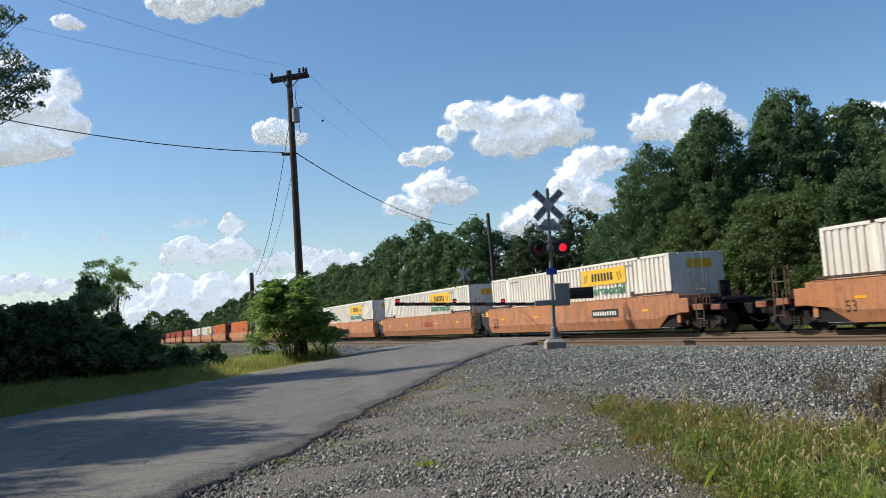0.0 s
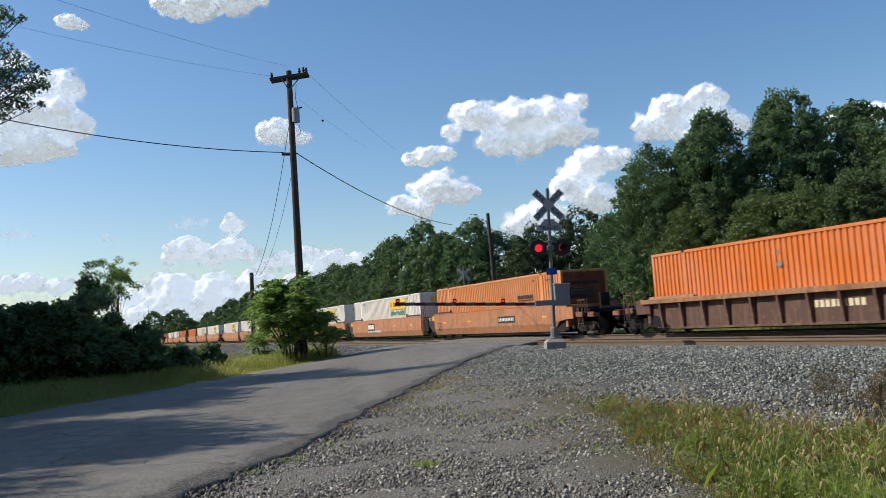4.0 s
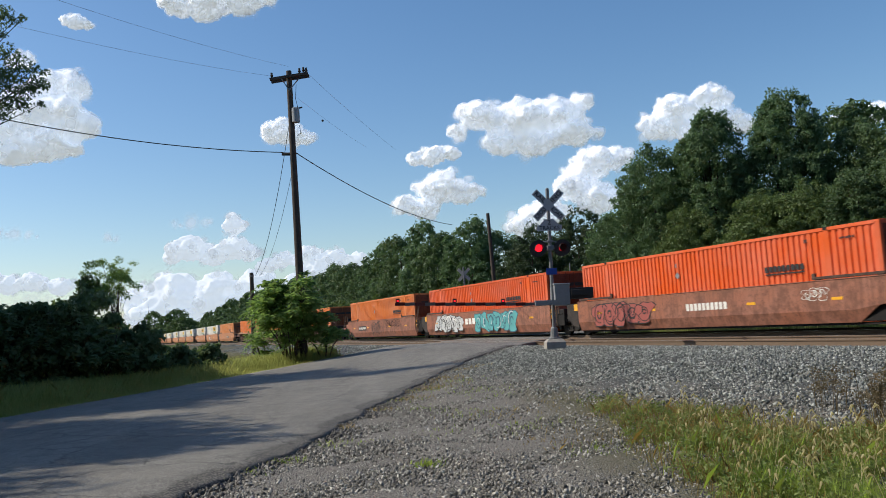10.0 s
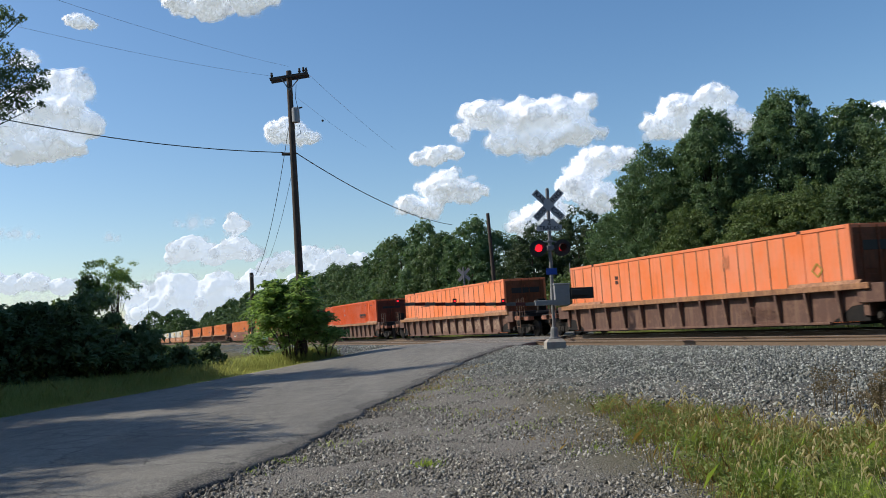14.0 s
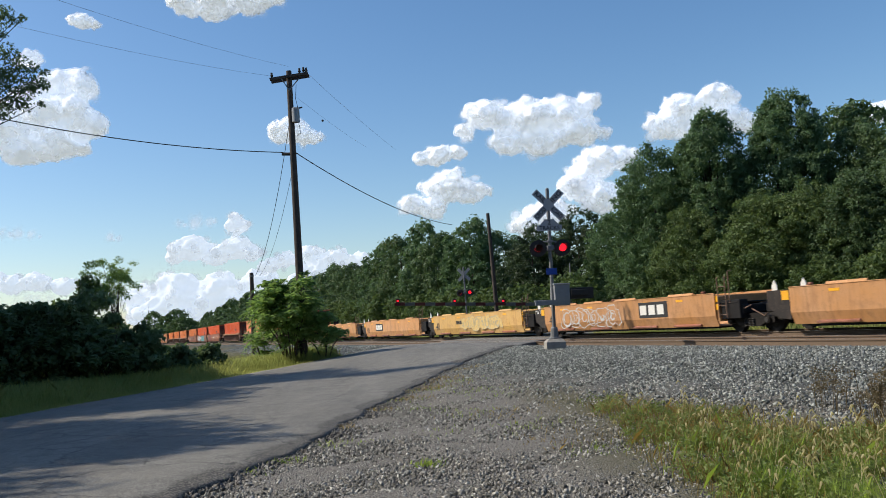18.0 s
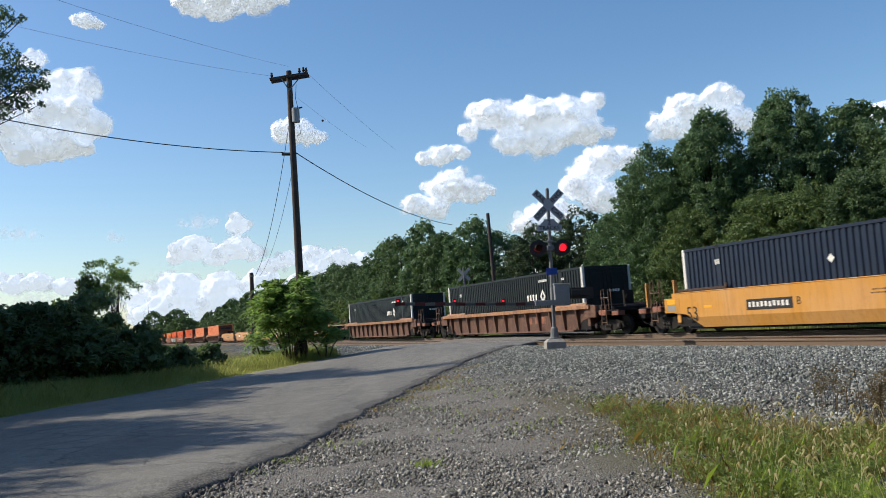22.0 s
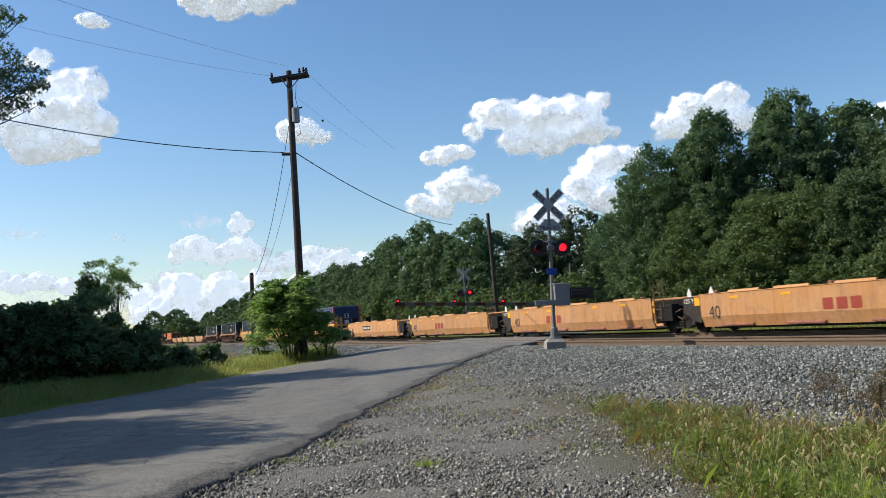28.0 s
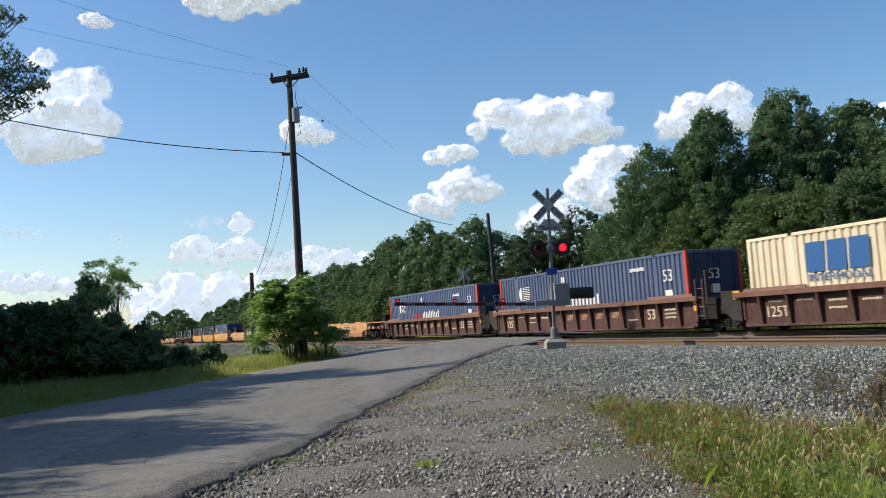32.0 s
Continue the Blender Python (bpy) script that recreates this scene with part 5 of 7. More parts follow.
    box(-541.15, "coarse", M_BLUE, M_POSTR, L_B, m_blue, M_DOORB)
    box(-560.6, "coarse", M_CREAM, M_CREAM, L_C, m_cream, M_CREAM)


def bars_low(x):
    return lambda car: bars(16, 3.4, 0.2, M_PALE, car, on_side(x, 1.452, 0.64), "pale scratched blocks", jitter=0.3)


def bars_white(x):
    return lambda car: bars(10, 2.3, 0.26, M_WHT, car, on_side(x, 1.452, 0.98), "white number blocks", gap=0.28)


def numpost(x):
    return lambda car: bars(10, 2.2, 0.22, M_CREAM, car, on_side(x, 1.324, 0.85), "cream number blocks", gap=0.3)


def tpost(x):
    return lambda car: bars(3, 2.2, 0.34, M_RUSTD, car, on_side(x, 1.324, 0.80), "company mark in faded blocks", gap=0.45)


def gold_blocks(car):
    for k in range(4):
        bars(1, 0.62, 0.26, M_SILL, car, on_side(0.63 - 1.258 * k, 1.324, 0.86), "gold block", slant=0.4)
    bars(1, 0.12, 0.24, M_CREAM, car, on_side(2.3, 1.324, 0.82))
    for x, z in ((4.4, 0.95), (4.4, 0.72), (3.15, 0.92), (-4.4, 0.62), (-6.92, 0.95), (-6.92, 0.80), (-6.92, 0.65), (5.66, 1.02), (6.92, 1.02)):
        bars(6, 0.7, 0.08, M_CREAM, car, on_side(x, 1.324, z), gap=0.4, jitter=0.2)


def fine_print(car):
    for x, n in ((-0.9, 8), (-6.0, 7)):
        bars(n, 0.9, 0.05, M_BLK, car, on_side(x, 1.452, 1.08), gap=0.4, jitter=0.2)
        bars(n, 0.8, 0.05, M_BLK, car, on_side(x, 1.452, 1.18), gap=0.4, jitter=0.2)
    bars(2, 0.5, 0.16, M_RUSTD, car, on_side(-5.0, 1.452, 1.38), gap=0.5)


def stains(car):
    rng = random.Random(9)
    for k in range(8):
        x = -6.9 + 1.26 * k
        bars(2, 0.8, 0.72, M_STAIN, car, on_side(x, 1.323, 0.70), "beige stain on the side sheet", gap=0.08, slant=rng.uniform(-0.25, 0.25), jitter=0.22, seed=k, name="stain")


M_FADEY = plain("faded_yellow_spray_paint", (0.66, 0.46, 0.17), 0.7)
M_FADEG = plain("faded_grey_spray_paint", (0.44, 0.38, 0.25), 0.7)
M_STAIN = paint("beige_primer_stain", (0.36, 0.27, 0.19), (0.20, 0.12, 0.09), 0.7, 0.5, 0.8)

# ---------------- crossing signals ----------------
def crossbuck(parent, z, mat_face, mat_text, y, front=True):
    for ang, txt in ((45, "CROSSING"), (-45, "RAILROAD")):
        d = 0.012 if ang > 0 else 0.0
        b = part("crossbuck_blade", Mesh().box(-0.61, 0.61, -0.115, 0.115, -0.006, 0.006, 0.003), mat_face, parent, "white crossbuck blade")
        b.matrix_basis = Matrix.Translation((0, y - d, z)) @ pose(0, 0, 0, 90, 0, 0) @ pose(0, 0, 0, 0, 0, ang)
        if front:
            w1, w2 = (txt[:5], txt[5:]) if ang > 0 else (txt[:4], txt[4:])
            words(w1, 0.135, mat_text, b, pose(-0.36, 0, 0.008), "black lettering", 0.42, 0.004)
            words(w2, 0.135, mat_text, b, pose(0.36, 0, 0.008), "black lettering", 0.42, 0.004)


def lamp_unit(parent, x, y, z, lit, front=-1):
    """Flasher: round black backing, deep hood and red lens."""
    back = part("lamp_backing", Mesh().disc((x, y, z), (0, front, 0), 0.26, 0.015, 28), M_BLK, parent, "round black backing")
    part("lamp_housing", Mesh().disc((x, y - front * 0.01, z), (0, -front, 0), 0.13, 0.14, 20, 0.09), M_BLK, parent)
    hood = Mesh()
    v, f = [], []
    n = 15
    for i in range(n):
        a = math.pi * (0.02 + 0.96 * i / (n - 1)) 
        for r, d in ((0.125, 0.0), (0.125, 0.24), (0.118, 0.24), (0.118, 0.0)):
            v.append((x + r * math.cos(a), y + front * (0.015 + d), z + r * math.sin(a)))
    for i in range(n - 1):
        for k in range(4):
            f.append((i * 4 + k, i * 4 + (k + 1) % 4, (i + 1) * 4 + (k + 1) % 4, (i + 1) * 4 + k))
    part("lamp_hood", hood.add(v, f), M_BLK, parent)
    part("lens", Mesh().disc((x, y + front * 0.016, z), (0, front, 0), 0.116, 0.02, 24, 0.10), M_LAMPRED if lit else M_LENS, parent, "lit red lens" if lit else "dark red lens")


BLINK_DISCS = []               # (disc added to hide the lit lens, x, y, facing, whether it opens in the first half of the beat)


def signal(name, m, front, label):
    s = thing(name, m, label, "crossing signal")
    part("foundation", Mesh().prism([(-0.30, -0.30), (0.30, -0.30), (0.30, 0.30), (-0.30, 0.30)], -0.2, 0.20, 2).add(
        [(-0.30, -0.30, 0.20), (0.30, -0.30, 0.20), (0.30, 0.30, 0.20), (-0.30, 0.30, 0.20), (-0.2, -0.2, 0.30), (0.2, -0.2, 0.30), (0.2, 0.2, 0.30), (-0.2, 0.2, 0.30)],
        [(0, 1, 5, 4), (1, 2, 6, 5), (2, 3, 7, 6), (3, 0, 4, 7), (4, 5, 6, 7)]), M_CONC, s, "concrete foundation")
    part("base_casting", Mesh().tube([(0, 0, 0.29), (0, 0, 0.34), (0, 0, 0.36), (0, 0, 0.62), (0, 0, 0.66)], [0.19, 0.19, 0.13, 0.11, 0.08], 12), M_GALV, s, "grey junction base")
    part("mast", Mesh().tube([(0, 0, 0.6), (0, 0, 5.02)], 0.057, 16).tube([(0, 0, 5.0), (0, 0, 5.05)], [0.065, 0.03], 16), M_GALV, s, "galvanised mast", 40)
    f = -1 if front else 1
    crossbuck(s, 4.50, M_SIGN if front else M_ALU, M_BLK, -0.075, front)
    if front:
        pl = part("track_sign", Mesh().add([(-0.16, -0.012, 4.02), (0.16, -0.012, 4.02), (0.34, -0.012, 3.84), (0.40, -0.012, 3.84), (0.40, -0.012, 3.68), (-0.40, -0.012, 3.68), (-0.40, -0.012, 3.84), (-0.34, -0.012, 3.84)] , [(0, 1, 2, 3, 4, 5, 6, 7)]).box(-0.40, 0.40, -0.010, 0.0, 3.685, 3.865, 0.002).box(-0.17, 0.17, -0.010, 0.0, 3.86, 4.05, 0.002), M_SIGN, s, "white track count sign")
        pl.matrix_basis = pose(0, -0.065, 0)
        words("TRACKS", 0.12, M_BLK, pl, pose(0, -0.016, 3.77, 90, 0, 0), "black lettering", 0.64, 0.003)
        words("2", 0.16, M_BLK, pl, pose(0, -0.016, 3.945, 90, 0, 0), "black lettering", None, 0.003)
    part("lamp_arm", Mesh().tube([(-0.42, 0, 3.14), (0.42, 0, 3.14)], 0.028, 10).box(-0.10, 0.10, -0.08, 0.08, 3.06, 3.22, 0.01).tube([(-0.2, 0, 3.35), (0.2, 0, 3.35)], 0.016, 8).box(-0.09, 0.09, -0.07, 0.07, 3.32, 3.39, 0.01), M_GALV, s)
    for x in (-0.38, 0.38):
        lamp_unit(s, x, f * 0.09, 3.14, True, f)
        lamp_unit(s, x, -f * 0.09, 3.14, True, -f)
        for k in (f, -f):
            # Added in place of switching: each disc covers its always-lit lens in turn.
            sh = part("lamp_shutter", Mesh().disc((0, 0, 0), (0, k, 0), 0.117, 0.004, 24), M_LENS, s, "dark red disc added to cover the lens between blinks")
            BLINK_DISCS.append((sh, x, 0.09 * k, k, (x > 0) == front))
    if front:
        part("blue_sign", Mesh().box(-0.17, 0.17, -0.075, -0.065, 2.30, 2.50, 0.003), M_SIGNBLUE, s, "small blue information sign")
    return s


def build_signals():
    # near signal with gate
    gz = 0.0
    near = signal("crossing_signal", pose(3.28, 27.0, 0.02, 0, 1.6, 3), True, "galvanised crossing signal with crossbuck, flashing lamps and concrete base")
    part("gate_mechanism", Mesh().box(0.02, 0.50, -0.30, 0.26, 1.32, 1.98, 0.02).box(0.0, 0.52, -0.32, 0.28, 1.96, 2.01, 0.01).box(-0.05, 0.06, -0.10, 0.10, 1.35, 1.9, 0.01), M_ALU, near, "grey gate mechanism housing")
    part("counterweight", Mesh().box(0.52, 1.24, -0.30, -0.20, 1.52, 1.86, 0.01).box(0.52, 1.05, -0.38, -0.30, 1.62, 1.80, 0.01).box(0.52, 1.24, 0.16, 0.26, 1.52, 1.86, 0.01), M_BLK, near, "dark counterweights")
    arm = part("gate_arm", Mesh().box(-0.62, 0.1, -0.42, -0.24, 1.34, 1.50, 0.01), M_ALU, near, "horizontal gate arm over the road")
    n = 14
    for k in range(n):
        x1, x0 = -0.6 - k * 0.31, -0.6 - (k + 1) * 0.31
        p = part("arm_stripe", cached(("arm_stripe", k), lambda: Mesh().box(x0, x1, -0.35, -0.32, 1.40 + 0.012 * k - 0.05, 1.40 + 0.012 * k + 0.05, 0.003), M_GATER if k % 2 else M_GATEW), None, arm, "red stripe" if k % 2 else "white stripe")
    for x in (-1.6, -3.1, -4.85):
        part("arm_lamp", Mesh().disc((x, -0.36, 1.40 + 0.012 * (-x - 0.6) / 0.31 + 0.09), (0, -1, 0), 0.028, 0.03, 14), M_LAMPRED, arm, "small red lamp")
        part("arm_lamp_body", Mesh().box(x - 0.06, x + 0.06, -0.36, -0.26, 1.44 + 0.012 * (-x - 0.6) / 0.31, 1.56 + 0.012 * (-x - 0.6) / 0.31, 0.01), M_BLK, arm)
    # far signal, seen from behind
    signal("crossing_signal", pose(1.45, 64.0, -0.05, 0, 0.5, 170), False, "far crossing signal seen from behind, lamps lit")


M_SIGN = plain("dull_white_sign_sheet", (0.40, 0.41, 0.42), 0.5, 0, 0.12)
# Stripe colours are darkened because the gate arm hangs in shade.
M_GATER = plain("shaded_red_gate_stripe", (0.09, 0.014, 0.012), 0.5)
M_GATEW = plain("shaded_white_gate_stripe", (0.11, 0.11, 0.105), 0.5)


# ---------------- poles and wires ----------------
def wire(name, pts, sag, r, parent, label, mat=None):
    a, b = Vector(pts[0]), Vector(pts[1])
    n = 24
    path = [a.lerp(b, i / n) - Vector((0, 0, 4 * sag * (i / n) * (1 - i / n))) for i in range(n + 1)]
    me = Mesh().tube(path, r, 5)
    ob = part(name, me, mat or M_WIRE, parent, label)
    return ob


def build_poles():
    base, tip = Vector((-6.25, 37.0, -0.45)), Vector((-6.24, 37.0, 12.5))
    p = thing("utility_pole", Matrix.Translation(base), "tall dark wooden utility pole with crossarm and transformer can", "utility pole")
    d = tip - base
    part("pole", Mesh().tube([(0, 0, 0), d * 0.35, d * 0.7, d], [0.185, 0.165, 0.14, 0.12], 16), M_WOOD, p, "", 40)
    at = lambda k, dx=0.0, dy=0.0, dz=0.0: d * k + Vector((dx, dy, dz))
    def px(x, y, D=37.0):
        """Point at the pole's distance, seen at these picture coordinates."""
        fw, f = AIM.to_3x3() @ Vector((0, 0, -1)), 1520.8
        q = AIM.to_3x3() @ Vector(((x - 784) / f, (441 - y) / f, -1))
        return Vector(EYE) + q * (D / q.y) - base
    a0, a1 = px(479, 143), px(546, 132)
    ax = (a1 - a0).normalized()
    arm = part("crossarm", Mesh().tube([a0 + Vector((0, -0.17, 0)), a1 + Vector((0, -0.17, 0))], 0.085, 4), M_WOOD, p, "double timber crossarm")
    part("crossarm", Mesh().tube([a0 + Vector((0, 0.17, -0.02)), a1 + Vector((0, 0.17, -0.02))], 0.085, 4), M_WOOD, p)
    for q in (px(500, 146), px(530, 146)):
        part("brace", Mesh().tube([q + Vector((0, -0.2, 0.1)), at(0.93, 0, -0.15)], 0.025, 5), M_GALV, p)
    for x, y in ((481, 138), (530, 130), (537, 128), (542, 129)):
        q = px(x, y)
        part("insulator", Mesh().tube([q, q + Vector((0, 0, 0.10)), q + Vector((0, 0, 0.13)), q + Vector((0, 0, 0.22))], [0.03, 0.07, 0.045, 0.05], 10), M_BLK, p)
    c = px(525, 218)
    part("transformer", Mesh().tube([c + Vector((0, -0.12, 0)), c + Vector((0, -0.12, 0.62)), c + Vector((0, -0.12, 0.66))], [0.17, 0.17, 0.10], 16), M_ALU, p, "grey metal can", 50)
    part("bushing", Mesh().tube([c + Vector((0.1, -0.1, 0.62)), c + Vector((0.3, -0.1, 0.66))], 0.035, 8), M_BLK, p)
    part("lead_wire", Mesh().tube([px(524, 150), px(523, 175), px(529, 198)], 0.012, 5), M_WIRE, p)
    part("lead_wire", Mesh().tube([px(530, 222), px(532, 236), px(526, 241)], 0.012, 5), M_WIRE, p)
    part("cable_bracket", Mesh().tube([px(499, 273), px(520, 273)], 0.07, 8), M_WOOD, p)
    # lines: each its own cable
    g = "overhead lines"
    def line(a, b, sag, r, label):
        ob = thing("overhead_cable", Matrix.Translation(base), label, "cable", g)
        wire("cable", (a, b), sag, r, ob, "", M_BARE if r < 0.01 and "thin" in label else None)
    line(px(501, 270), px(0, 210, 30), 0.25, 0.020, "thick black communication cable from the pole")
    line(px(524, 271), px(800, 398, 62), 0.55, 0.022, "thick black communication cable over the track")
    line(px(481, 135), px(30, 47, 24), 0.12, 0.0045, "thin bare power line")
    line(px(511, 118), px(95, -2, 24), 0.12, 0.0045, "thin bare power line")
    line(px(545, 131), px(700, 265, 58), 0.1, 0.006, "thin bare power line")
    line(px(522, 170), px(650, 262, 58), 0.1, 0.005, "thin bare power line")
    knob = thing("line_insulator", Matrix.Translation(base), "small dark insulator on a thin line", "insulator")
    q = px(571, 216, 44)
    part("insulator", Mesh().tube([q, q + Vector((0, 0, 0.07)), q + Vector((0, 0, 0.12))], [0.03, 0.07, 0.03], 10), M_BLK, knob)
    line(px(518, 175), px(452, 488, 55), 1.1, 0.014, "guy wire to the short pole")
    line(px(520, 290), px(458, 490, 55), 0.8, 0.009, "guy wire to the short pole")
    # short stub pole
    b2 = px(449, 612, 55) + base
    b2.z = -0.5
    t2 = px(445, 483, 55) + base
    s = thing("stub_pole", Matrix.Translation(b2), "short dark wooden guy pole", "utility pole")
    part("pole", Mesh().tube([(0, 0, 0), t2 - b2], [0.15, 0.125], 14), M_WOOD, s, "", 40)
    part("pole_band", Mesh().tube([(t2 - b2) * 0.95, (t2 - b2) * 0.97], 0.14, 14), M_GALV, s)
    # pole across the track
    b3 = px(881, 560, 62) + base
    b3.z = -0.6
    t3 = px(863, 378, 62) + base
    s = thing("utility_pole", Matrix.Translation(b3), "bare leaning wooden pole across the track", "utility pole")
    part("pole", Mesh().tube([(0, 0, 0), t3 - b3], [0.17, 0.12], 14), M_WOOD, s, "", 40)
    # thin mast beyond the crossing
    b4 = px(1011, 545, 66) + base
    b4.z = -0.6
    t4 = px(1008, 466, 66) + base
    s = thing("thin_mast", Matrix.Translation(b4), "thin grey metal mast across the track", "mast")
    part("mast", Mesh().tube([(0, 0, 0), t4 - b4], 0.05, 10), M_GALV, s)
    b5 = px(264, 575, 420) + base
    t5 = px(262, 538, 420) + base
    b5.z = 0
    s = thing("radio_tower", Matrix.Translation(b5), "thin distant radio tower on the horizon", "tower")
    part("mast", Mesh().tube([(0, 0, 0), t5 - b5], [0.18, 0.08], 6), M_GALV, s)


# ---------------- trees ----------------
def leaf_cards(rng, centres, radii, n, size, flat=0.25, hang=0.0):
    """Corners of n small kite-shaped leaves gathered in clumps."""
    k = rng.integers(0, len(centres), n)
    d = rng.normal(size=(n, 3))
    d /= np.linalg.norm(d, axis=1)[:, None]
    p = centres[k] + d * (radii[k] * rng.random(n) ** 0.45)[:, None] * np.array([1, 1, 0.75])
    nrm = d * 0.7 + rng.normal(size=(n, 3)) * 0.6 + np.array([0, 0, 0.45])
    nrm /= np.linalg.norm(nrm, axis=1)[:, None]
    u = np.cross(nrm, rng.normal(size=(n, 3)))
    u /= np.linalg.norm(u, axis=1)[:, None]
    u[:, 2] -= hang
    w = np.cross(nrm, u)
    L = (size * rng.uniform(0.6, 1.3, n))[:, None]
    B = L * rng.uniform(0.4, 0.7, n)[:, None]
    return np.stack([p - u * L / 2 - w * B * 0.5, p + u * L / 2, p - u * L / 2 + w * B * 0.6], 1).reshape(-1, 3)


def crown_points(rng, n, rx, ry, rz, z0, seed, shell=0.45, lump=0.16, taper=0.0):
    """Clump centres in an uneven ellipsoid round (0, 0, z0)."""
    out = []
    while len(out) < n:
        d = rng.normal(size=3)
        d /= np.linalg.norm(d)
        r = (shell + (1 - shell) * rng.random() ** 0.6) * 0.86
        r *= 1 + lump * math.sin(4.1 * d[0] + seed) * math.sin(3.7 * d[1] + 2 * seed) + lump * math.sin(5.3 * d[2] + 4 * d[0] + 3 * seed)
        k = 1 - taper * max(0.0, d[2])
        out.append((d[0] * rx * r * k, d[1] * ry * r * k, z0 + d[2] * rz * r))
    return np.array(out)


def limb_mesh(rng, tips, base_r, height):
    me = Mesh()
    top = Vector((rng.uniform(-0.3, 0.3), rng.uniform(-0.3, 0.3), height))
    me.tube([(0, 0, -0.3), Vector((0, 0, height * 0.15)), top * 0.5 + Vector((0.12, -0.1, 0)), top], [base_r * 1.25, base_r, base_r * 0.7, base_r * 0.25], 9)
    for t in tips:
        t = Vector(t)
        k = rng.uniform(0.3, 0.75)
        a = top * k
        mid = a.lerp(t, 0.5) + Vector((0, 0, 0.3))
        me.tube([a, mid, t], [base_r * 0.36 * (1.1 - k * 0.6), base_r * 0.2, base_r * 0.06], 5)
    return me


TREE = {}


def tree_kind(key, seed, h, r, leaf, n, mat, clumps=120, low=0.16, taper=0.35, limbs=14, lump=0.34):
    """Crown of many small leaf clumps inside one outline that swells and dents, with a thin filling behind them."""
    rng = np.random.default_rng(seed)
    z0 = h * low

    def outline(t):
        round_ = np.sqrt(np.maximum(0.0, 1 - (2 * t - 1) ** 2))
        cone = np.minimum(1.0, t / 0.28) ** 0.5 * np.maximum(0.0, 1 - t) ** 0.62 * 1.12
        return r * ((1 - taper) * round_ + taper * cone)

    def spread(m, inner):
        t = rng.random(m * 3)
        t = t[rng.random(m * 3) < 0.25 + 0.75 * outline(t) / r][:m]
        a = rng.uniform(0, 2 * math.pi, len(t))
        rho = inner + (1 - inner) * np.sqrt(rng.random(len(t)))
        d = np.stack([np.cos(a), np.sin(a), 2.2 * t], -1)
        swell = np.array([noise.noise(Vector(q * 1.25) + Vector((seed * 3.1, 0, 0))) + 0.55 * noise.noise(Vector(q * 2.9) + Vector((0, seed * 2.3, 0))) for q in d])
        k = outline(t) * rho * (1 + lump * 1.5 * swell)
        top = 1 + 0.10 * swell
        return np.stack([np.cos(a) * k, np.sin(a) * k, z0 + (h - z0) * (t * 0.985) * top], -1)

    cen = spread(clumps, 0.62)
    rad = rng.uniform(0.5, 1.25, len(cen)) * r * 0.12
    core = spread(60, 0.15)
    fill = n // 5
    v = np.concatenate([leaf_cards(rng, cen, rad, n - fill, leaf), leaf_cards(rng, core * np.array([0.85, 0.85, 1]), np.full(len(core), r * 0.26), fill, leaf * 1.2)])
    crown = quads_mesh("crown", v, 3, mat)
    ends = [cen[i] * np.array([0.8, 0.8, 0.95]) for i in rng.choice(len(cen), limbs, replace=False)]
    trunk = limb_mesh(random.Random(seed), ends, h * 0.018, h * 0.8).data("trunk", M_BARK)
    TREE[key] = (trunk, crown)


def tree(key, x, y, k=1.0, turn=0.0, label="leafy green deciduous tree", kz=None, group="trees beyond the track", name="tree"):
    z = float(ground_z(x, y))
    t = thing(name, pose(x, y, z, 0, 0, turn) @ Matrix.Diagonal((k, k, kz or k, 1)), label, "tree" if name == "tree" else "bush", group)
    part("trunk", TREE[key][0], None, t)
    part("crown", TREE[key][1], None, t)
    return t


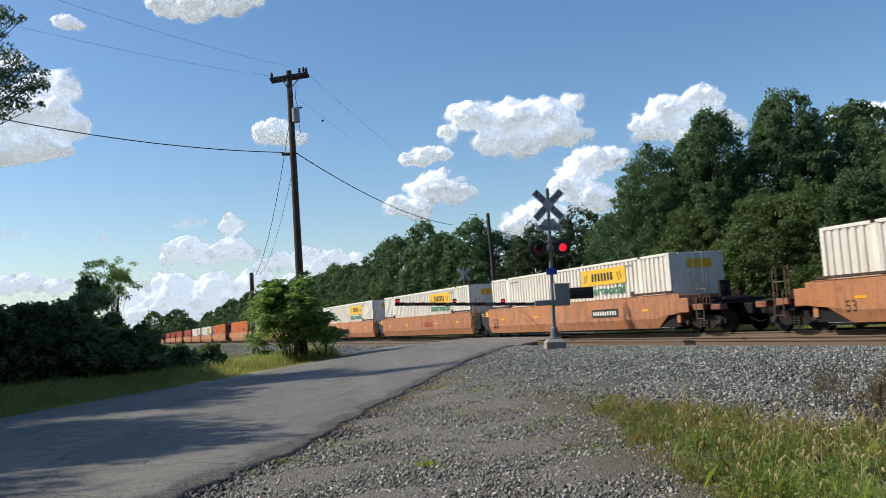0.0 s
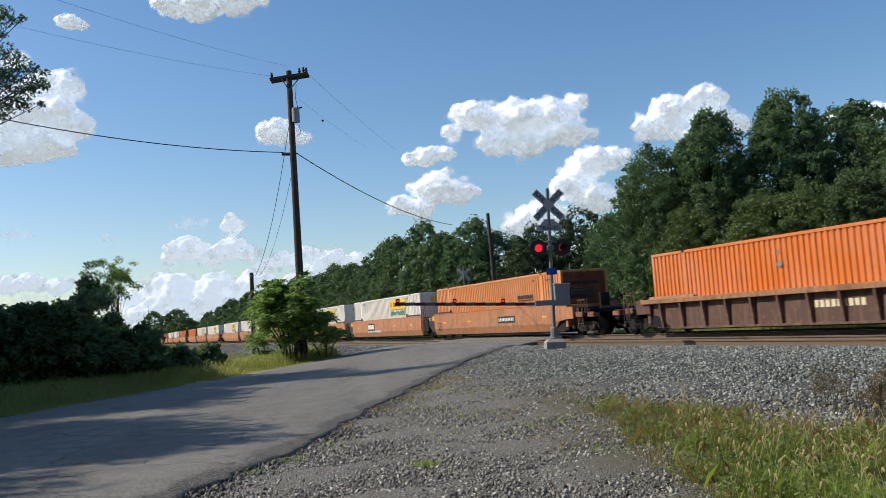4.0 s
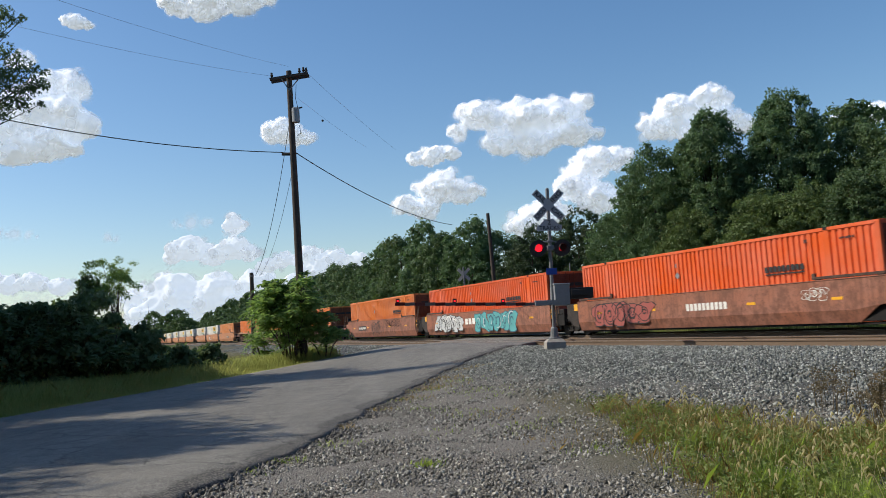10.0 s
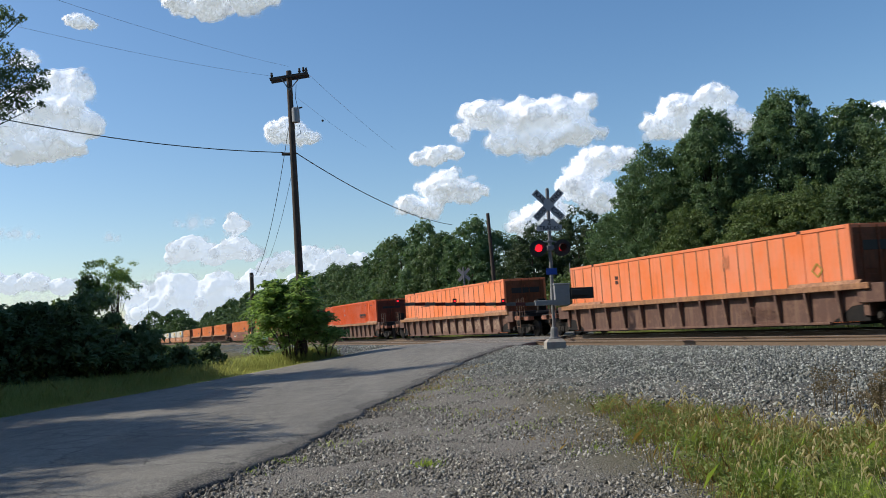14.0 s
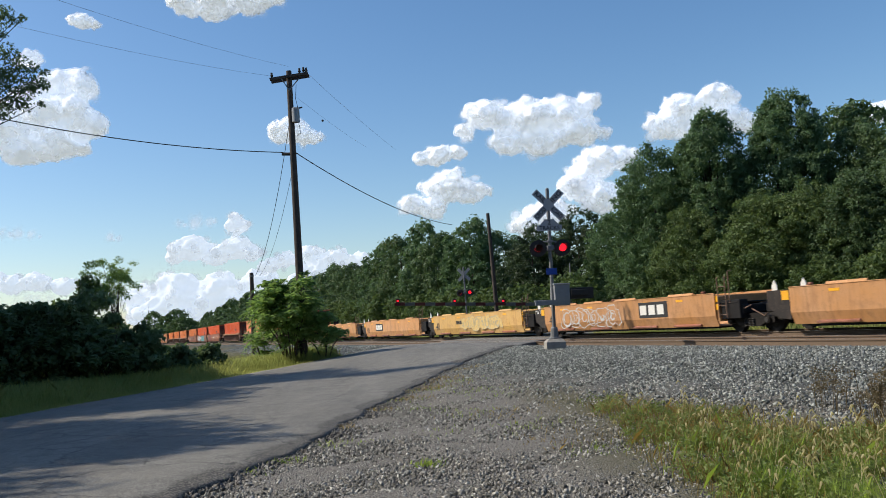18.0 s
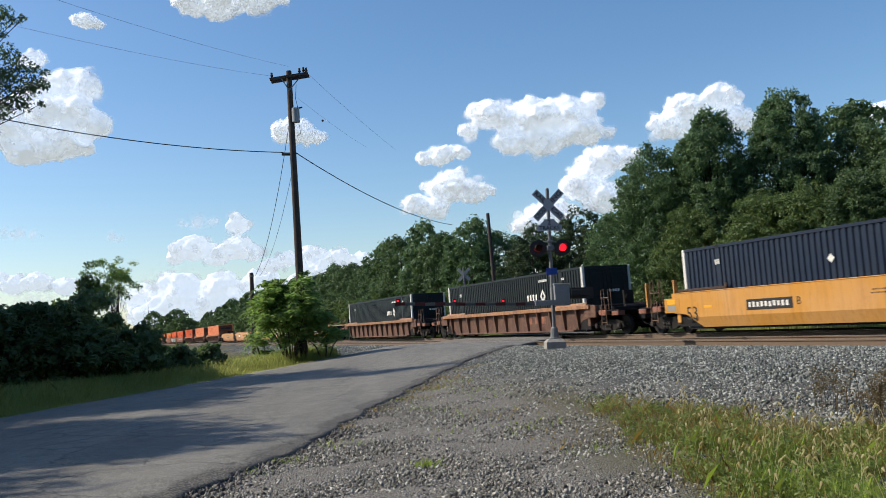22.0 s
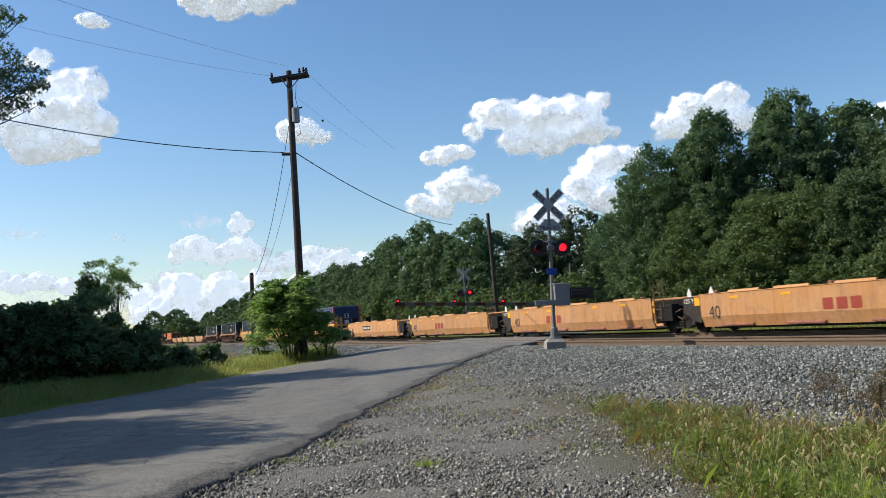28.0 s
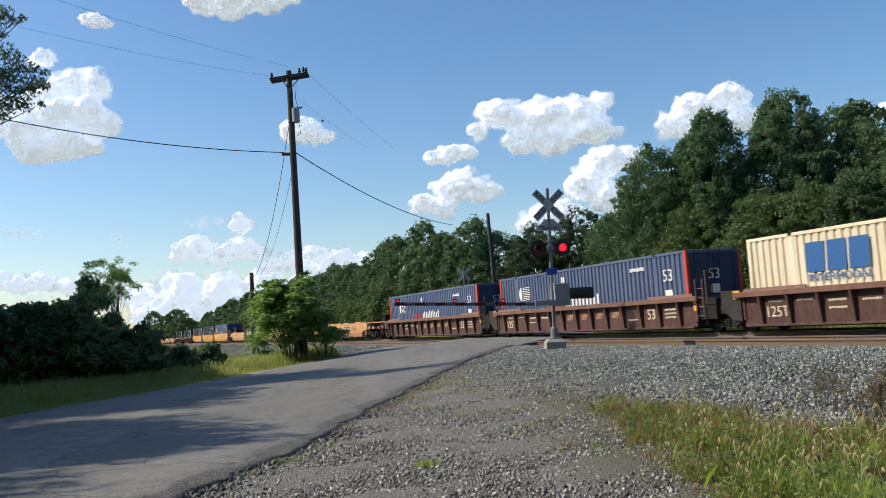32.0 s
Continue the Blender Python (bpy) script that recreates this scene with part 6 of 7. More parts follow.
def build_trees():
    tree_kind("oak", 1, 12.0, 4.0, 0.165, 80000, M_LEAF_A, 900)
    tree_kind("ash", 2, 12.0, 3.3, 0.155, 78000, M_LEAF_A, 900, taper=0.75)
    tree_kind("dark", 3, 11.0, 4.0, 0.185, 58000, M_LEAF_B, 760, 0.06, 0.5)
    tree_kind("mid", 13, 11.0, 4.2, 0.28, 22000, M_LEAF_B, 460, 0.04, limbs=8)
    tree_kind("mid2", 14, 12.0, 4.0, 0.28, 22000, M_LEAF_A, 460, 0.04, 0.6, limbs=8)
    tree_kind("maple", 15, 11.0, 4.2, 0.26, 24000, M_LEAF_E, 420, 0.05, 0.3, limbs=8)
    tree_kind("light", 4, 8.0, 3.4, 0.15, 52000, M_LEAF_C, 640, 0.03)
    tree_kind("far", 5, 12.0, 5.0, 0.95, 2000, M_LEAF_B, 150, 0.02, limbs=3)
    tree_kind("shrub", 6, 4.0, 2.4, 0.16, 15000, M_LEAF_C, 330, 0.0, limbs=6)
    tree_kind("thicket", 7, 4.0, 2.4, 0.26, 6000, M_LEAF_C, 240, 0.0, limbs=4)
    rnd = random.Random(4)
    # tall group beyond the track
    for key, x, y, k, kz in (("oak", 12.3, 48.6, 0.80, 0.84), ("ash", 14.9, 46.5, 0.90, 0.985), ("ash", 18.6, 46, 0.94, 1.045), ("dark", 16.4, 50, 0.8, 0.78), ("dark", 22.6, 45, 0.88, 0.92), ("mid2", 25.8, 42, 0.95, 0.98),
                             ("dark", 21.0, 38.5, 0.72, 0.72), ("light", 13.2, 45.0, 0.70, 0.82), ("light", 16.0, 41.5, 0.9, 0.82), ("light", 17.7, 41.0, 0.8, 0.84), ("dark", 18.9, 39.0, 0.62, 0.62), ("mid", 21.8, 34.5, 0.6, 0.62), ("mid", 24.0, 31.0, 0.8, 0.8),
                             ("mid", 27.0, 35, 1.0, 1.0), ("mid", 30.0, 30, 1.0, 1.0), ("mid", 27.5, 26, 0.9, 0.9), ("mid", 31, 40, 1.0, 1.1), ("mid", 24.5, 50, 1.1, 1.1), ("mid", 14.0, 54, 0.9, 0.85)):
        tree(key, x, y, k, rnd.uniform(0, 360), "tall leafy green tree" if key != "light" else "lower yellow-green leafy tree", kz)
    for x, y, k in ((11.4, 46.5, 0.75), (12.5, 43.2, 0.75), (14.4, 40.4, 0.85), (16.6, 37.6, 0.8), (18.4, 35.6, 0.85), (20.2, 32.6, 0.8), (22.4, 29.4, 0.9), (25, 25.5, 0.9)):
        tree("shrub", x, y, k, rnd.uniform(0, 360), "low yellow-green shrub at the wood's edge", None, "shrubs along the wood", "shrub")
    # middle and farther along
    for key, x, y, k, kz in (("maple", 12.3, 76, 0.92, 0.92), ("maple", 8.2, 77, 0.85, 0.83), ("mid", 15.0, 72, 0.9, 0.8), ("mid", 17.5, 66, 0.9, 0.75), ("mid", 5.6, 88, 0.95, 0.9), ("mid2", 2.9, 86, 0.95, 0.97), ("mid", -0.2, 92, 0.9, 0.95), ("mid2", -2.2, 96, 1.0, 1.05), ("mid", -5.0, 101, 1.0, 1.02), ("mid2", -7.4, 106, 0.9, 0.98),
                             ("mid", -10.5, 116, 0.9, 0.85), ("mid", -14, 128, 1.0, 0.95), ("mid", -18, 142, 1.1, 1.0), ("mid2", -20, 158, 1.1, 1.1), ("mid", 1.5, 96, 0.9, 0.7), ("mid", 9.5, 88, 0.9, 0.8), ("mid", 20, 70, 1.0, 0.9), ("mid", 22, 62, 1, 0.9)):
        tree(key, x, y, k, rnd.uniform(0, 360), "dark green deciduous tree", kz)
    for i, (x, y, k) in enumerate(((9.8, 66, 1.1), (6.5, 72, 1.0), (4.0, 77, 1.0), (1.2, 80, 1.1), (-1.6, 86, 1.1), (-4.4, 92, 1.1), (-7.8, 99, 1.2), (-11, 108, 1.2), (-14.5, 119, 1.3))):
        tree("thicket", x, y, k, rnd.uniform(0, 360), "low green shrub at the wood's edge", None, "shrubs along the wood", "shrub")
    # distant wood on both sides of the line
    for i in range(58):
        s = 165 + i * 9.5 + rnd.uniform(-4, 4)
        w = 34 + rnd.uniform(-4, 12) + 0.05 * s
        p = sw(s, w)
        tree("far", p.x, p.y, rnd.uniform(0.8, 1.25), rnd.uniform(0, 360), "distant dark green tree", rnd.uniform(0.75, 1.2), "distant wood")
    for i in range(44):
        s = 190 + i * 9.0 + rnd.uniform(-3, 3)
        p = sw(s, 46 + 0.10 * (s - 190) + rnd.uniform(-4, 6))
        tree("far", p.x, p.y, rnd.uniform(0.9, 1.2), rnd.uniform(0, 360), "distant dark green tree", rnd.uniform(0.85, 1.1), "distant wood")
    for i in range(60):
        p = sw(150 + i * 7.5 + rnd.uniform(-3, 3), 33 + 0.06 * i * 7.5 + rnd.uniform(-3, 5))
        tree("far", p.x, p.y, rnd.uniform(0.85, 1.15), rnd.uniform(0, 360), "distant dark green tree", rnd.uniform(0.55, 0.85), "distant wood")
    for i in range(26):
        x = -95 - i * 9 + rnd.uniform(-5, 5)
        tree("far", x, 330 + rnd.uniform(-20, 50), rnd.uniform(1.0, 1.5), rnd.uniform(0, 360), "distant dark green tree", rnd.uniform(0.8, 1.2), "distant wood")


def sumac_leaf(rng, p, d, length, leaflet):
    """A feathered leaf: pairs of narrow leaflets along a drooping stalk."""
    out = []
    side = Vector((-d.y, d.x, 0)).normalized()
    n = 9
    for i in range(1, n + 1):
        t = i / n
        q = p + d * length * t + Vector((0, 0, -0.75 * length * t * t))
        for sgn in (-1, 1):
            a = (side * sgn * 0.85 + d * 0.45 + Vector((0, 0, -0.35 + rng.uniform(-0.45, 0.35)))).normalized()
            up = Vector((rng.uniform(-1, 1), rng.uniform(-1, 1), 0.9))
            L = leaflet * (1 - 0.45 * abs(t - 0.45)) * rng.uniform(0.85, 1.1)
            b = a.cross(up).normalized() * L * 0.17
            out += [q, q + a * L * 0.45 + b, q + a * L, q + a * L * 0.45 - b]
    return out


def sumac(x, y, h, spread, heads, seed, mat, leaf=0.62, label="", name="sumac_bush"):
    """Many-stemmed bush with rosettes of feathered leaves at the stem ends."""
    rng = random.Random(seed)
    z = float(ground_z(x, y))
    t = thing(name, pose(x, y, z), label, "bush")
    stems, v = Mesh(), []
    for i in range(heads):
        d = Vector((rng.gauss(0, 1), rng.gauss(0, 1), rng.gauss(0, 1))).normalized() * (0.35 + 0.65 * math.sqrt(rng.random())) 
        tip = Vector((d.x * spread, d.y * spread, h * 0.58 + d.z * h * 0.38))
        if i % 4 == 0:
            foot = Vector((tip.x * 0.15, tip.y * 0.15, -0.1))
            stems.tube([foot, foot.lerp(tip, 0.5) + Vector((tip.x * -0.1, tip.y * -0.1, 0.1)), tip], [0.035, 0.025, 0.012], 5)
        tilt = Vector((rng.uniform(-0.6, 0.6), rng.uniform(-0.6, 0.6), 0))
        for k in range(9):
            b = rng.uniform(0, 6.283)
            d = (Vector((math.cos(b), math.sin(b), rng.uniform(-0.2, 2.2))) + tilt).normalized()
            v += sumac_leaf(rng, tip, d, leaf * rng.uniform(0.7, 1.15), leaf * 0.40)
    part("woody_base", stems, M_BARK, t)
    part("foliage", quads_mesh("foliage", np.array([tuple(q) for q in v]), 4, mat), None, t)
    return t


def bush(x, y, rx, rz, n, leaf, mat, seed, label, clumps=70, name="bush", z0=None):
    rng = np.random.default_rng(seed)
    cen = crown_points(rng, clumps, rx, rx, rz, rz * 0.75, seed, 0.35)
    cen[:, 2] = np.maximum(cen[:, 2], 0.15)
    rad = rng.uniform(0.5, 1.1, clumps) * rx * 0.26
    t = thing(name, pose(x, y, float(ground_z(x, y))), label, "bush", "bushes beside the road")
    part("foliage", quads_mesh("foliage", leaf_cards(rng, cen, rad, n, leaf), 3, mat), None, t)
    part("woody_base", limb_mesh(random.Random(seed), [cen[i] for i in rng.choice(clumps, 12, replace=False)], 0.05, rz * 1.2), M_BARK, t)
    return t


def build_roadside():
    sumac(-6.7, 36.75, 4.15, 1.50, 72, 3, M_LEAF_S, 0.75, "bright green sumac bush round the foot of the pole")
    sumac(-5.35, 37.0, 2.2, 0.9, 16, 4, M_LEAF_S, 0.62, "smaller green sumac shoots beside the road")
    sumac(-8.4, 39.0, 1.7, 0.6, 9, 5, M_LEAF_S, 0.62, "smaller green sumac shoots in the verge")
    # dark thicket on the far side of the road
    for i, (x, y, rx, rz, n) in enumerate(((-14.2, 27.5, 2.1, 2.1, 6500), (-12.3, 28.0, 1.7, 2.0, 6000), (-15.8, 25.5, 2.0, 2.0, 6000), (-10.9, 29.5, 1.3, 1.35, 4500), (-13.0, 30.5, 1.8, 2.2, 6000), (-10.3, 32.0, 1.0, 0.9, 3500), (-9.6, 34.0, 0.9, 0.75, 3000), (-17.5, 23.0, 2.0, 2.3, 5000))):
        bush(x, y, rx, rz, int(n * 2.6), 0.19, M_LEAF_D, 20 + i, "dense dark green bush in shade")
    for i, (x, y, h) in enumerate(((-12.4, 27.6, 2.8), (-13.6, 27.2, 2.9), (-11.4, 28.6, 2.1))):
        sumac(x, y, h, 1.3, 22, 40 + i, M_LEAF_D, 0.6, "dark sumac bush with drooping leaves")
    # slender sapling above the thicket
    rng = np.random.default_rng(9)
    cen = crown_points(rng, 80, 1.35, 1.0, 1.05, 3.85, 2.0, 0.3)
    t = thing("sapling", pose(-12.15, 31, -0.42), "slender young tree with sparse narrow leaves", "tree")
    part("foliage", quads_mesh("foliage", leaf_cards(rng, cen, np.full(80, 0.20), 6000, 0.075), 3, M_LEAF_S), None, t)
    part("woody_base", limb_mesh(random.Random(2), [cen[i] for i in range(40)], 0.03, 3.6), M_BARK, t)
    # tall trees out of sight beside the road that shade it
    rng = np.random.default_rng(11)
    cen = crown_points(rng, 90, 4.4, 4.4, 4.06, 9.94, 11, taper=0.35)
    high = leaf_cards(rng, cen, rng.uniform(0.55, 1.15, 90) * 1.1, 17000, 0.24)
    tips = [cen[i] for i in rng.choice(90, 16, replace=False)]
    TREE["shade"] = (limb_mesh(random.Random(11), tips, 0.25, 11.2).data("trunk", M_BARK), quads_mesh("crown", high, 3, M_LEAF_B))
    for x, y, k, turn in ((-19.6, 27.8, 1.0, 20), (-20.5, 10.5, 1.0, 160), (-15.2, 5.4, 0.9, 220), (-19.8, 21.0, 0.95, 130), (-18.2, 14.0, 0.95, 250), (-25, 25, 1.1, 80), (-26, 18, 1.1, 200)):
        tree("shade", x, y, k, turn, "tall roadside tree with a high crown", None, "roadside trees")


def build_limb():
    """Branch of the nearest roadside tree that hangs into the upper corner of the view."""
    rng = np.random.default_rng(17)
    pts = [(12, 95, 26), (35, 120, 30), (58, 150, 30), (28, 160, 34), (74, 150, 16), (8, 135, 34), (45, 185, 18), (15, 185, 24), (0, 205, 20), (62, 122, 12), (80, 128, 10), (72, 185, 9),
           (8, 22, 20), (24, 38, 14), (40, 32, 8), (4, 62, 10), (-20, 30, 40), (-30, 130, 50), (-60, 80, 60), (-40, 190, 40)]
    cen = np.array([tuple(sky_point(x, y, 25.6)) for x, y, _ in pts]) - np.array((-18.4, 27.5, -0.42))
    rad = np.array([r * 25.6 / 1520.8 for _, _, r in pts])
    t = thing("tree", pose(-18.4, 27.5, -0.42), "leafy limb of a tall roadside tree", "tree", "roadside trees")
    n = np.repeat(np.arange(len(pts)), (rad * rad * 900).astype(int) + 14)
    part("crown", quads_mesh("crown", leaf_cards(rng, cen[n], rad[n], 5600, 0.10), 3, M_LEAF_B), None, t)
    me = Mesh()
    root = Vector((-0.6, 0, 6.0))
    me.tube([(0, 0, -0.2), (-0.2, 0, 3.0), root], [0.26, 0.22, 0.16], 9)
    for p in cen:
        p = Vector(p)
        me.tube([root, root.lerp(p, 0.5) + Vector((0, 0, 0.4)), p], [0.07, 0.035, 0.008], 5)
    part("trunk", me, M_BARK, t)


def build_surround():
    """Unseen woods, added to close the place behind and beside the camera and block sky light, and unseen low trees
    added to shade the verge.
    """
    rnd = random.Random(8)
    for x, y, k in ((-19.8, 17.0, 0.62), (-20.4, 22.0, 0.65), (-21.0, 28.5, 0.65), (-19.0, 12.0, 0.6), (-16.6, 16.2, 0.58), (-16.8, 20.2, 0.6)):
        tree("mid", x, y, k, rnd.uniform(0, 360), "unseen low leafy roadside tree added to shade the verge", None, "roadside trees")
    for i in range(17):
        tree("far", -34 + i * 3.6 + rnd.uniform(-1, 1), -13 + rnd.uniform(-3, 2) - 0.25 * max(0, i - 9) * 3, rnd.uniform(1.1, 1.45), rnd.uniform(0, 360), "unseen leafy tree added behind the lot to block sky light", rnd.uniform(1.2, 1.6), "trees behind the lot")
    for i in range(12):
        p = sw(-6 - i * 5.0, 31 + rnd.uniform(-1, 4))
        tree("far", p.x, p.y, rnd.uniform(0.9, 1.2), rnd.uniform(0, 360), "unseen leafy tree added along the track to block sky light", rnd.uniform(1.1, 1.4), "trees beyond the track")
    for i in range(34):
        p = sw(230 + i * 11 + rnd.uniform(-5, 5), 62 + 0.08 * i * 11 + rnd.uniform(-8, 25))
        tree("far", p.x, p.y, rnd.uniform(1.1, 1.5), rnd.uniform(0, 360), "distant dark green tree", rnd.uniform(0.9, 1.25), "distant wood")


# ---------------- grass ----------------
def blades(name, x, y, h, mat, label, seed, lean=0.35, wid=0.005):
    rng = np.random.default_rng(seed)
    n = len(x)
    p = np.stack([x, y, ground_z(x, y) - 0.02], -1)
    a = rng.uniform(0, 6.283, n)
    d = np.stack([np.cos(a), np.sin(a), np.zeros(n)], -1)
    b = rng.uniform(0, 6.283, n)
    s = np.stack([np.cos(b), np.sin(b), np.zeros(n)], -1) * (wid * rng.uniform(0.6, 1.4, n))[:, None]
    up = np.array([0, 0, 1.0])
    k = (lean * rng.uniform(0.1, 1.2, n) * h)[:, None]
    mid = p + up * (h * 0.6)[:, None] + d * k * 0.35
    tip = p + up * h[:, None] + d * k
    v = np.stack([p - s, p + s, mid + s * 0.8, tip, mid - s * 0.8], 1).reshape(-1, 3)
    me = quads_mesh(name, v, 5, mat)
    return tagged(new(name, me), label, "grass", kind="stuff")


def seed_heads(name, x, y, h, mat, label, seed):
    """Thin stalks with a drooping bristly head."""
    rng = random.Random(seed)
    me = Mesh()
    for px_, py_, hh in zip(x, y, h):
        z = float(ground_z(px_, py_))
        a, l = rng.uniform(0, 6.28), rng.uniform(0.05, 0.14)
        d = Vector((math.cos(a), math.sin(a), 0))
        p0 = Vector((px_, py_, z))
        p1 = p0 + Vector((0, 0, hh)) + d * l
        p2 = p1 + d * 0.06 + Vector((0, 0, 0.0))
        me.tube([p0, p0.lerp(p1, 0.6) + d * 0.0, p1], 0.002, 3, False)
        me.tube([p1, p1.lerp(p2, 0.5) + Vector((0, 0, 0.02)), p2 + Vector((0, 0, -0.02))], [0.006, 0.011, 0.003], 5)
    return tagged(new(name, me.data(name, mat)), label, "grass", kind="stuff")


def build_grass():
    rng = np.random.default_rng(21)
    n = 330000
    x, y = rng.uniform(1.0, 8.0, n), rng.uniform(5.2, 13.5, n)
    w = NX * x + NY * y
    e = 0.5 * wave(x, y, 0.9, 5) + 0.3 * wave(x, y, 3.0, 2)
    dens = smooth(1.75, 2.8, x + 0.4 * e) * (1 - smooth(6.3, 7.5, w + 0.6 * e)) * (0.12 + 0.88 * smooth(-0.35, 0.55, wave(x, y, 2.3, 9) + 0.5 * wave(x, y, 6.1, 3)))
    ok = (rng.random(n) < dens) & (x < 0.60 * y + 0.9)
    x, y, w = x[ok], y[ok], w[ok]
    green = rng.random(len(x)) < 0.85 * (1 - smooth(5.2, 6.5, w + 0.6 * wave(x, y, 2, 1))) * smooth(1.9, 3.0, x + 0.5 * e[ok]) + 0.12
    blades("grass", x[green], y[green], (0.04 + 0.25 * rng.random(green.sum()) ** 2.2) * (0.65 + 0.5 * smooth(-0.5, 0.6, wave(x[green], y[green], 2.9, 4))), M_GRASS, "bright green and yellow weedy grass in sunlight", 1, lean=0.7, wid=0.0036)
    dry = ~green
    blades("dry_grass", x[dry], y[dry], 0.03 + 0.22 * rng.random(dry.sum()) ** 2.0, M_DRY, "dry reddish brown grass at the edge of the gravel", 2, lean=0.8, wid=0.003)
    j = rng.choice(len(x), 1500, replace=False)
    cen = np.stack([x[j], y[j], ground_z(x[j], y[j]) + rng.uniform(0.02, 0.16, 1500)], -1)
    weeds = quads_mesh("broadleaf_weeds", leaf_cards(rng, cen, np.full(1500, 0.08), 30000, 0.036), 3, M_WEED)
    tagged(new("broadleaf_weeds", weeds), "small broad-leaved green weeds among the grass", "grass", kind="stuff")
    k = rng.choice(len(x), 240, replace=False)
    seed_heads("grass_seed_heads", x[k], y[k], rng.uniform(0.2, 0.42, 240), M_SEED, "pale foxtail seed heads above the grass", 5)
    # tall dark stems at the back of the patch
    m = 1300
    sx_, sy_ = rng.uniform(4.4, 7.0, m), rng.uniform(8.5, 12.6, m)
    ww = NX * sx_ + NY * sy_
    k = (ww > 7.0) & (ww < 8.3) & (wave(sx_, sy_, 2.4, 6) + rng.uniform(-0.5, 0.5, m) > -0.1)
    blades("tall_weeds", sx_[k], sy_[k], rng.uniform(0.25, 0.62, k.sum()), M_STEM, "tall dark reddish weed stems beside the ballast", 8, lean=0.25, wid=0.004)
    cen = np.stack([sx_[k], sy_[k], ground_z(sx_[k], sy_[k]) + rng.uniform(0.15, 0.55, k.sum())], -1)
    tagged(new("weed_tops", quads_mesh("weed_tops", leaf_cards(rng, cen, np.full(k.sum(), 0.10), 5200, 0.028), 3, M_STEM)), "small dark leaves of tall weeds", "grass", kind="stuff")
    # verge beyond the road
    n = 78000
    y = rng.uniform(12, 46, n)
    x = road_left(y) - rng.random(n) ** 1.6 * 6.5 + 0.25
    w = NX * x + NY * y
    ok = (w < 9.9 + 0.8 * wave(x, y, 1.2, 4)) & (rng.random(n) < 0.95)
    x, y = x[ok], y[ok]
    tall = 0.14 + 0.42 * smooth(0.0, 1.2, road_left(y) - x)
    blades("verge_grass", x, y, tall * rng.uniform(0.5, 1.25, len(x)), M_VERGE, "tall pale green grass along the road verge", 3, lean=0.55, wid=0.009)
    # strip beyond the track
    n = 9000
    s, w = rng.uniform(-2, 70, n), rng.uniform(24.9, 27.5, n)
    x, y = DX * s + NX * w, DY * s + NY * w
    ok = ~((x < road_right(y)) & (x > road_left(y)))
    blades("strip_grass", x[ok], y[ok], rng.uniform(0.15, 0.5, ok.sum()), M_VERGE, "green grass strip between track and wood", 4, wid=0.016)
    # tufts in the lot and along the broken road edge
    tx, ty = [], []
    for cx, cy, r, m in ((-0.33, 9.34, 0.09, 150), (-2.0, 10.2, 0.12, 70), (-1.5, 11.4, 0.2, 60), (-2.35, 9.5, 0.15, 50), (0.2, 14.2, 0.3, 70), (1.0, 12.0, 0.3, 60), (-0.6, 15.4, 0.25, 60), (-1.2, 17.2, 0.3, 90), (0.9, 16.5, 0.35, 60), (-0.5, 18.6, 0.4, 120), (0.5, 17.5, 0.4, 80), (1.6, 9.5, 0.35, 70), (-0.2, 12.0, 0.3, 40), (0.2, 20.0, 0.4, 100)):
        tx.append(rng.normal(cx, r, m))
        ty.append(rng.normal(cy, r, m))
    tx, ty = np.concatenate(tx), np.concatenate(ty)
    dx_, dy_ = [], []
    for cx, cy, r, m in ((-0.55, 19.2, 0.35, 260), (-0.15, 21.0, 0.4, 320), (-0.9, 17.4, 0.25, 160), (-1.35, 15.6, 0.18, 110), (0.5, 23.0, 0.35, 180), (-1.7, 13.2, 0.12, 70), (0.9, 13.6, 0.5, 120), (1.3, 10.6, 0.4, 140)):
        dx_.append(rng.normal(cx, r, m))
        dy_.append(rng.normal(cy, r, m))
    dx_, dy_ = np.concatenate(dx_), np.concatenate(dy_)
    blades("dry_tufts", dx_, dy_, rng.uniform(0.03, 0.10, len(dx_)), M_DRY, "dry straw tufts along the broken road edge", 16, lean=1.0)
    rock = Mesh().tube([(0, 0, -0.01), (0, 0, 0.02), (0.01, 0, 0.035)], [0.06, 0.065, 0.035], 7)
    ob = tagged(new("rock", rock.data("rock", M_CRUMB)), "flat dark rock lying on the gravel", "rock")
    ob.matrix_world = pose(0.73, 8.74, float(ground_z(0.73, 8.74)), 0, 0, 20)
    blades("grass_tufts", tx, ty, rng.uniform(0.03, 0.09, len(tx)), M_GRASS, "small green tufts growing in the gravel", 6, lean=0.9)


M_SEED = leaf_mat("pale_seed_heads", (0.36, 0.32, 0.16), (0.72, 0.64, 0.42), 0.5)
M_STEM = leaf_mat("weed_stems", (0.09, 0.06, 0.04), (0.20, 0.16, 0.09), 0.3)
M_WEED = leaf_mat("weed_leaves", (0.10, 0.165, 0.04), (0.34, 0.38, 0.14), 0.4)
M_VERGE = leaf_mat("verge_grass_blades", (0.22, 0.26, 0.075), (0.54, 0.54, 0.22), 0.5)


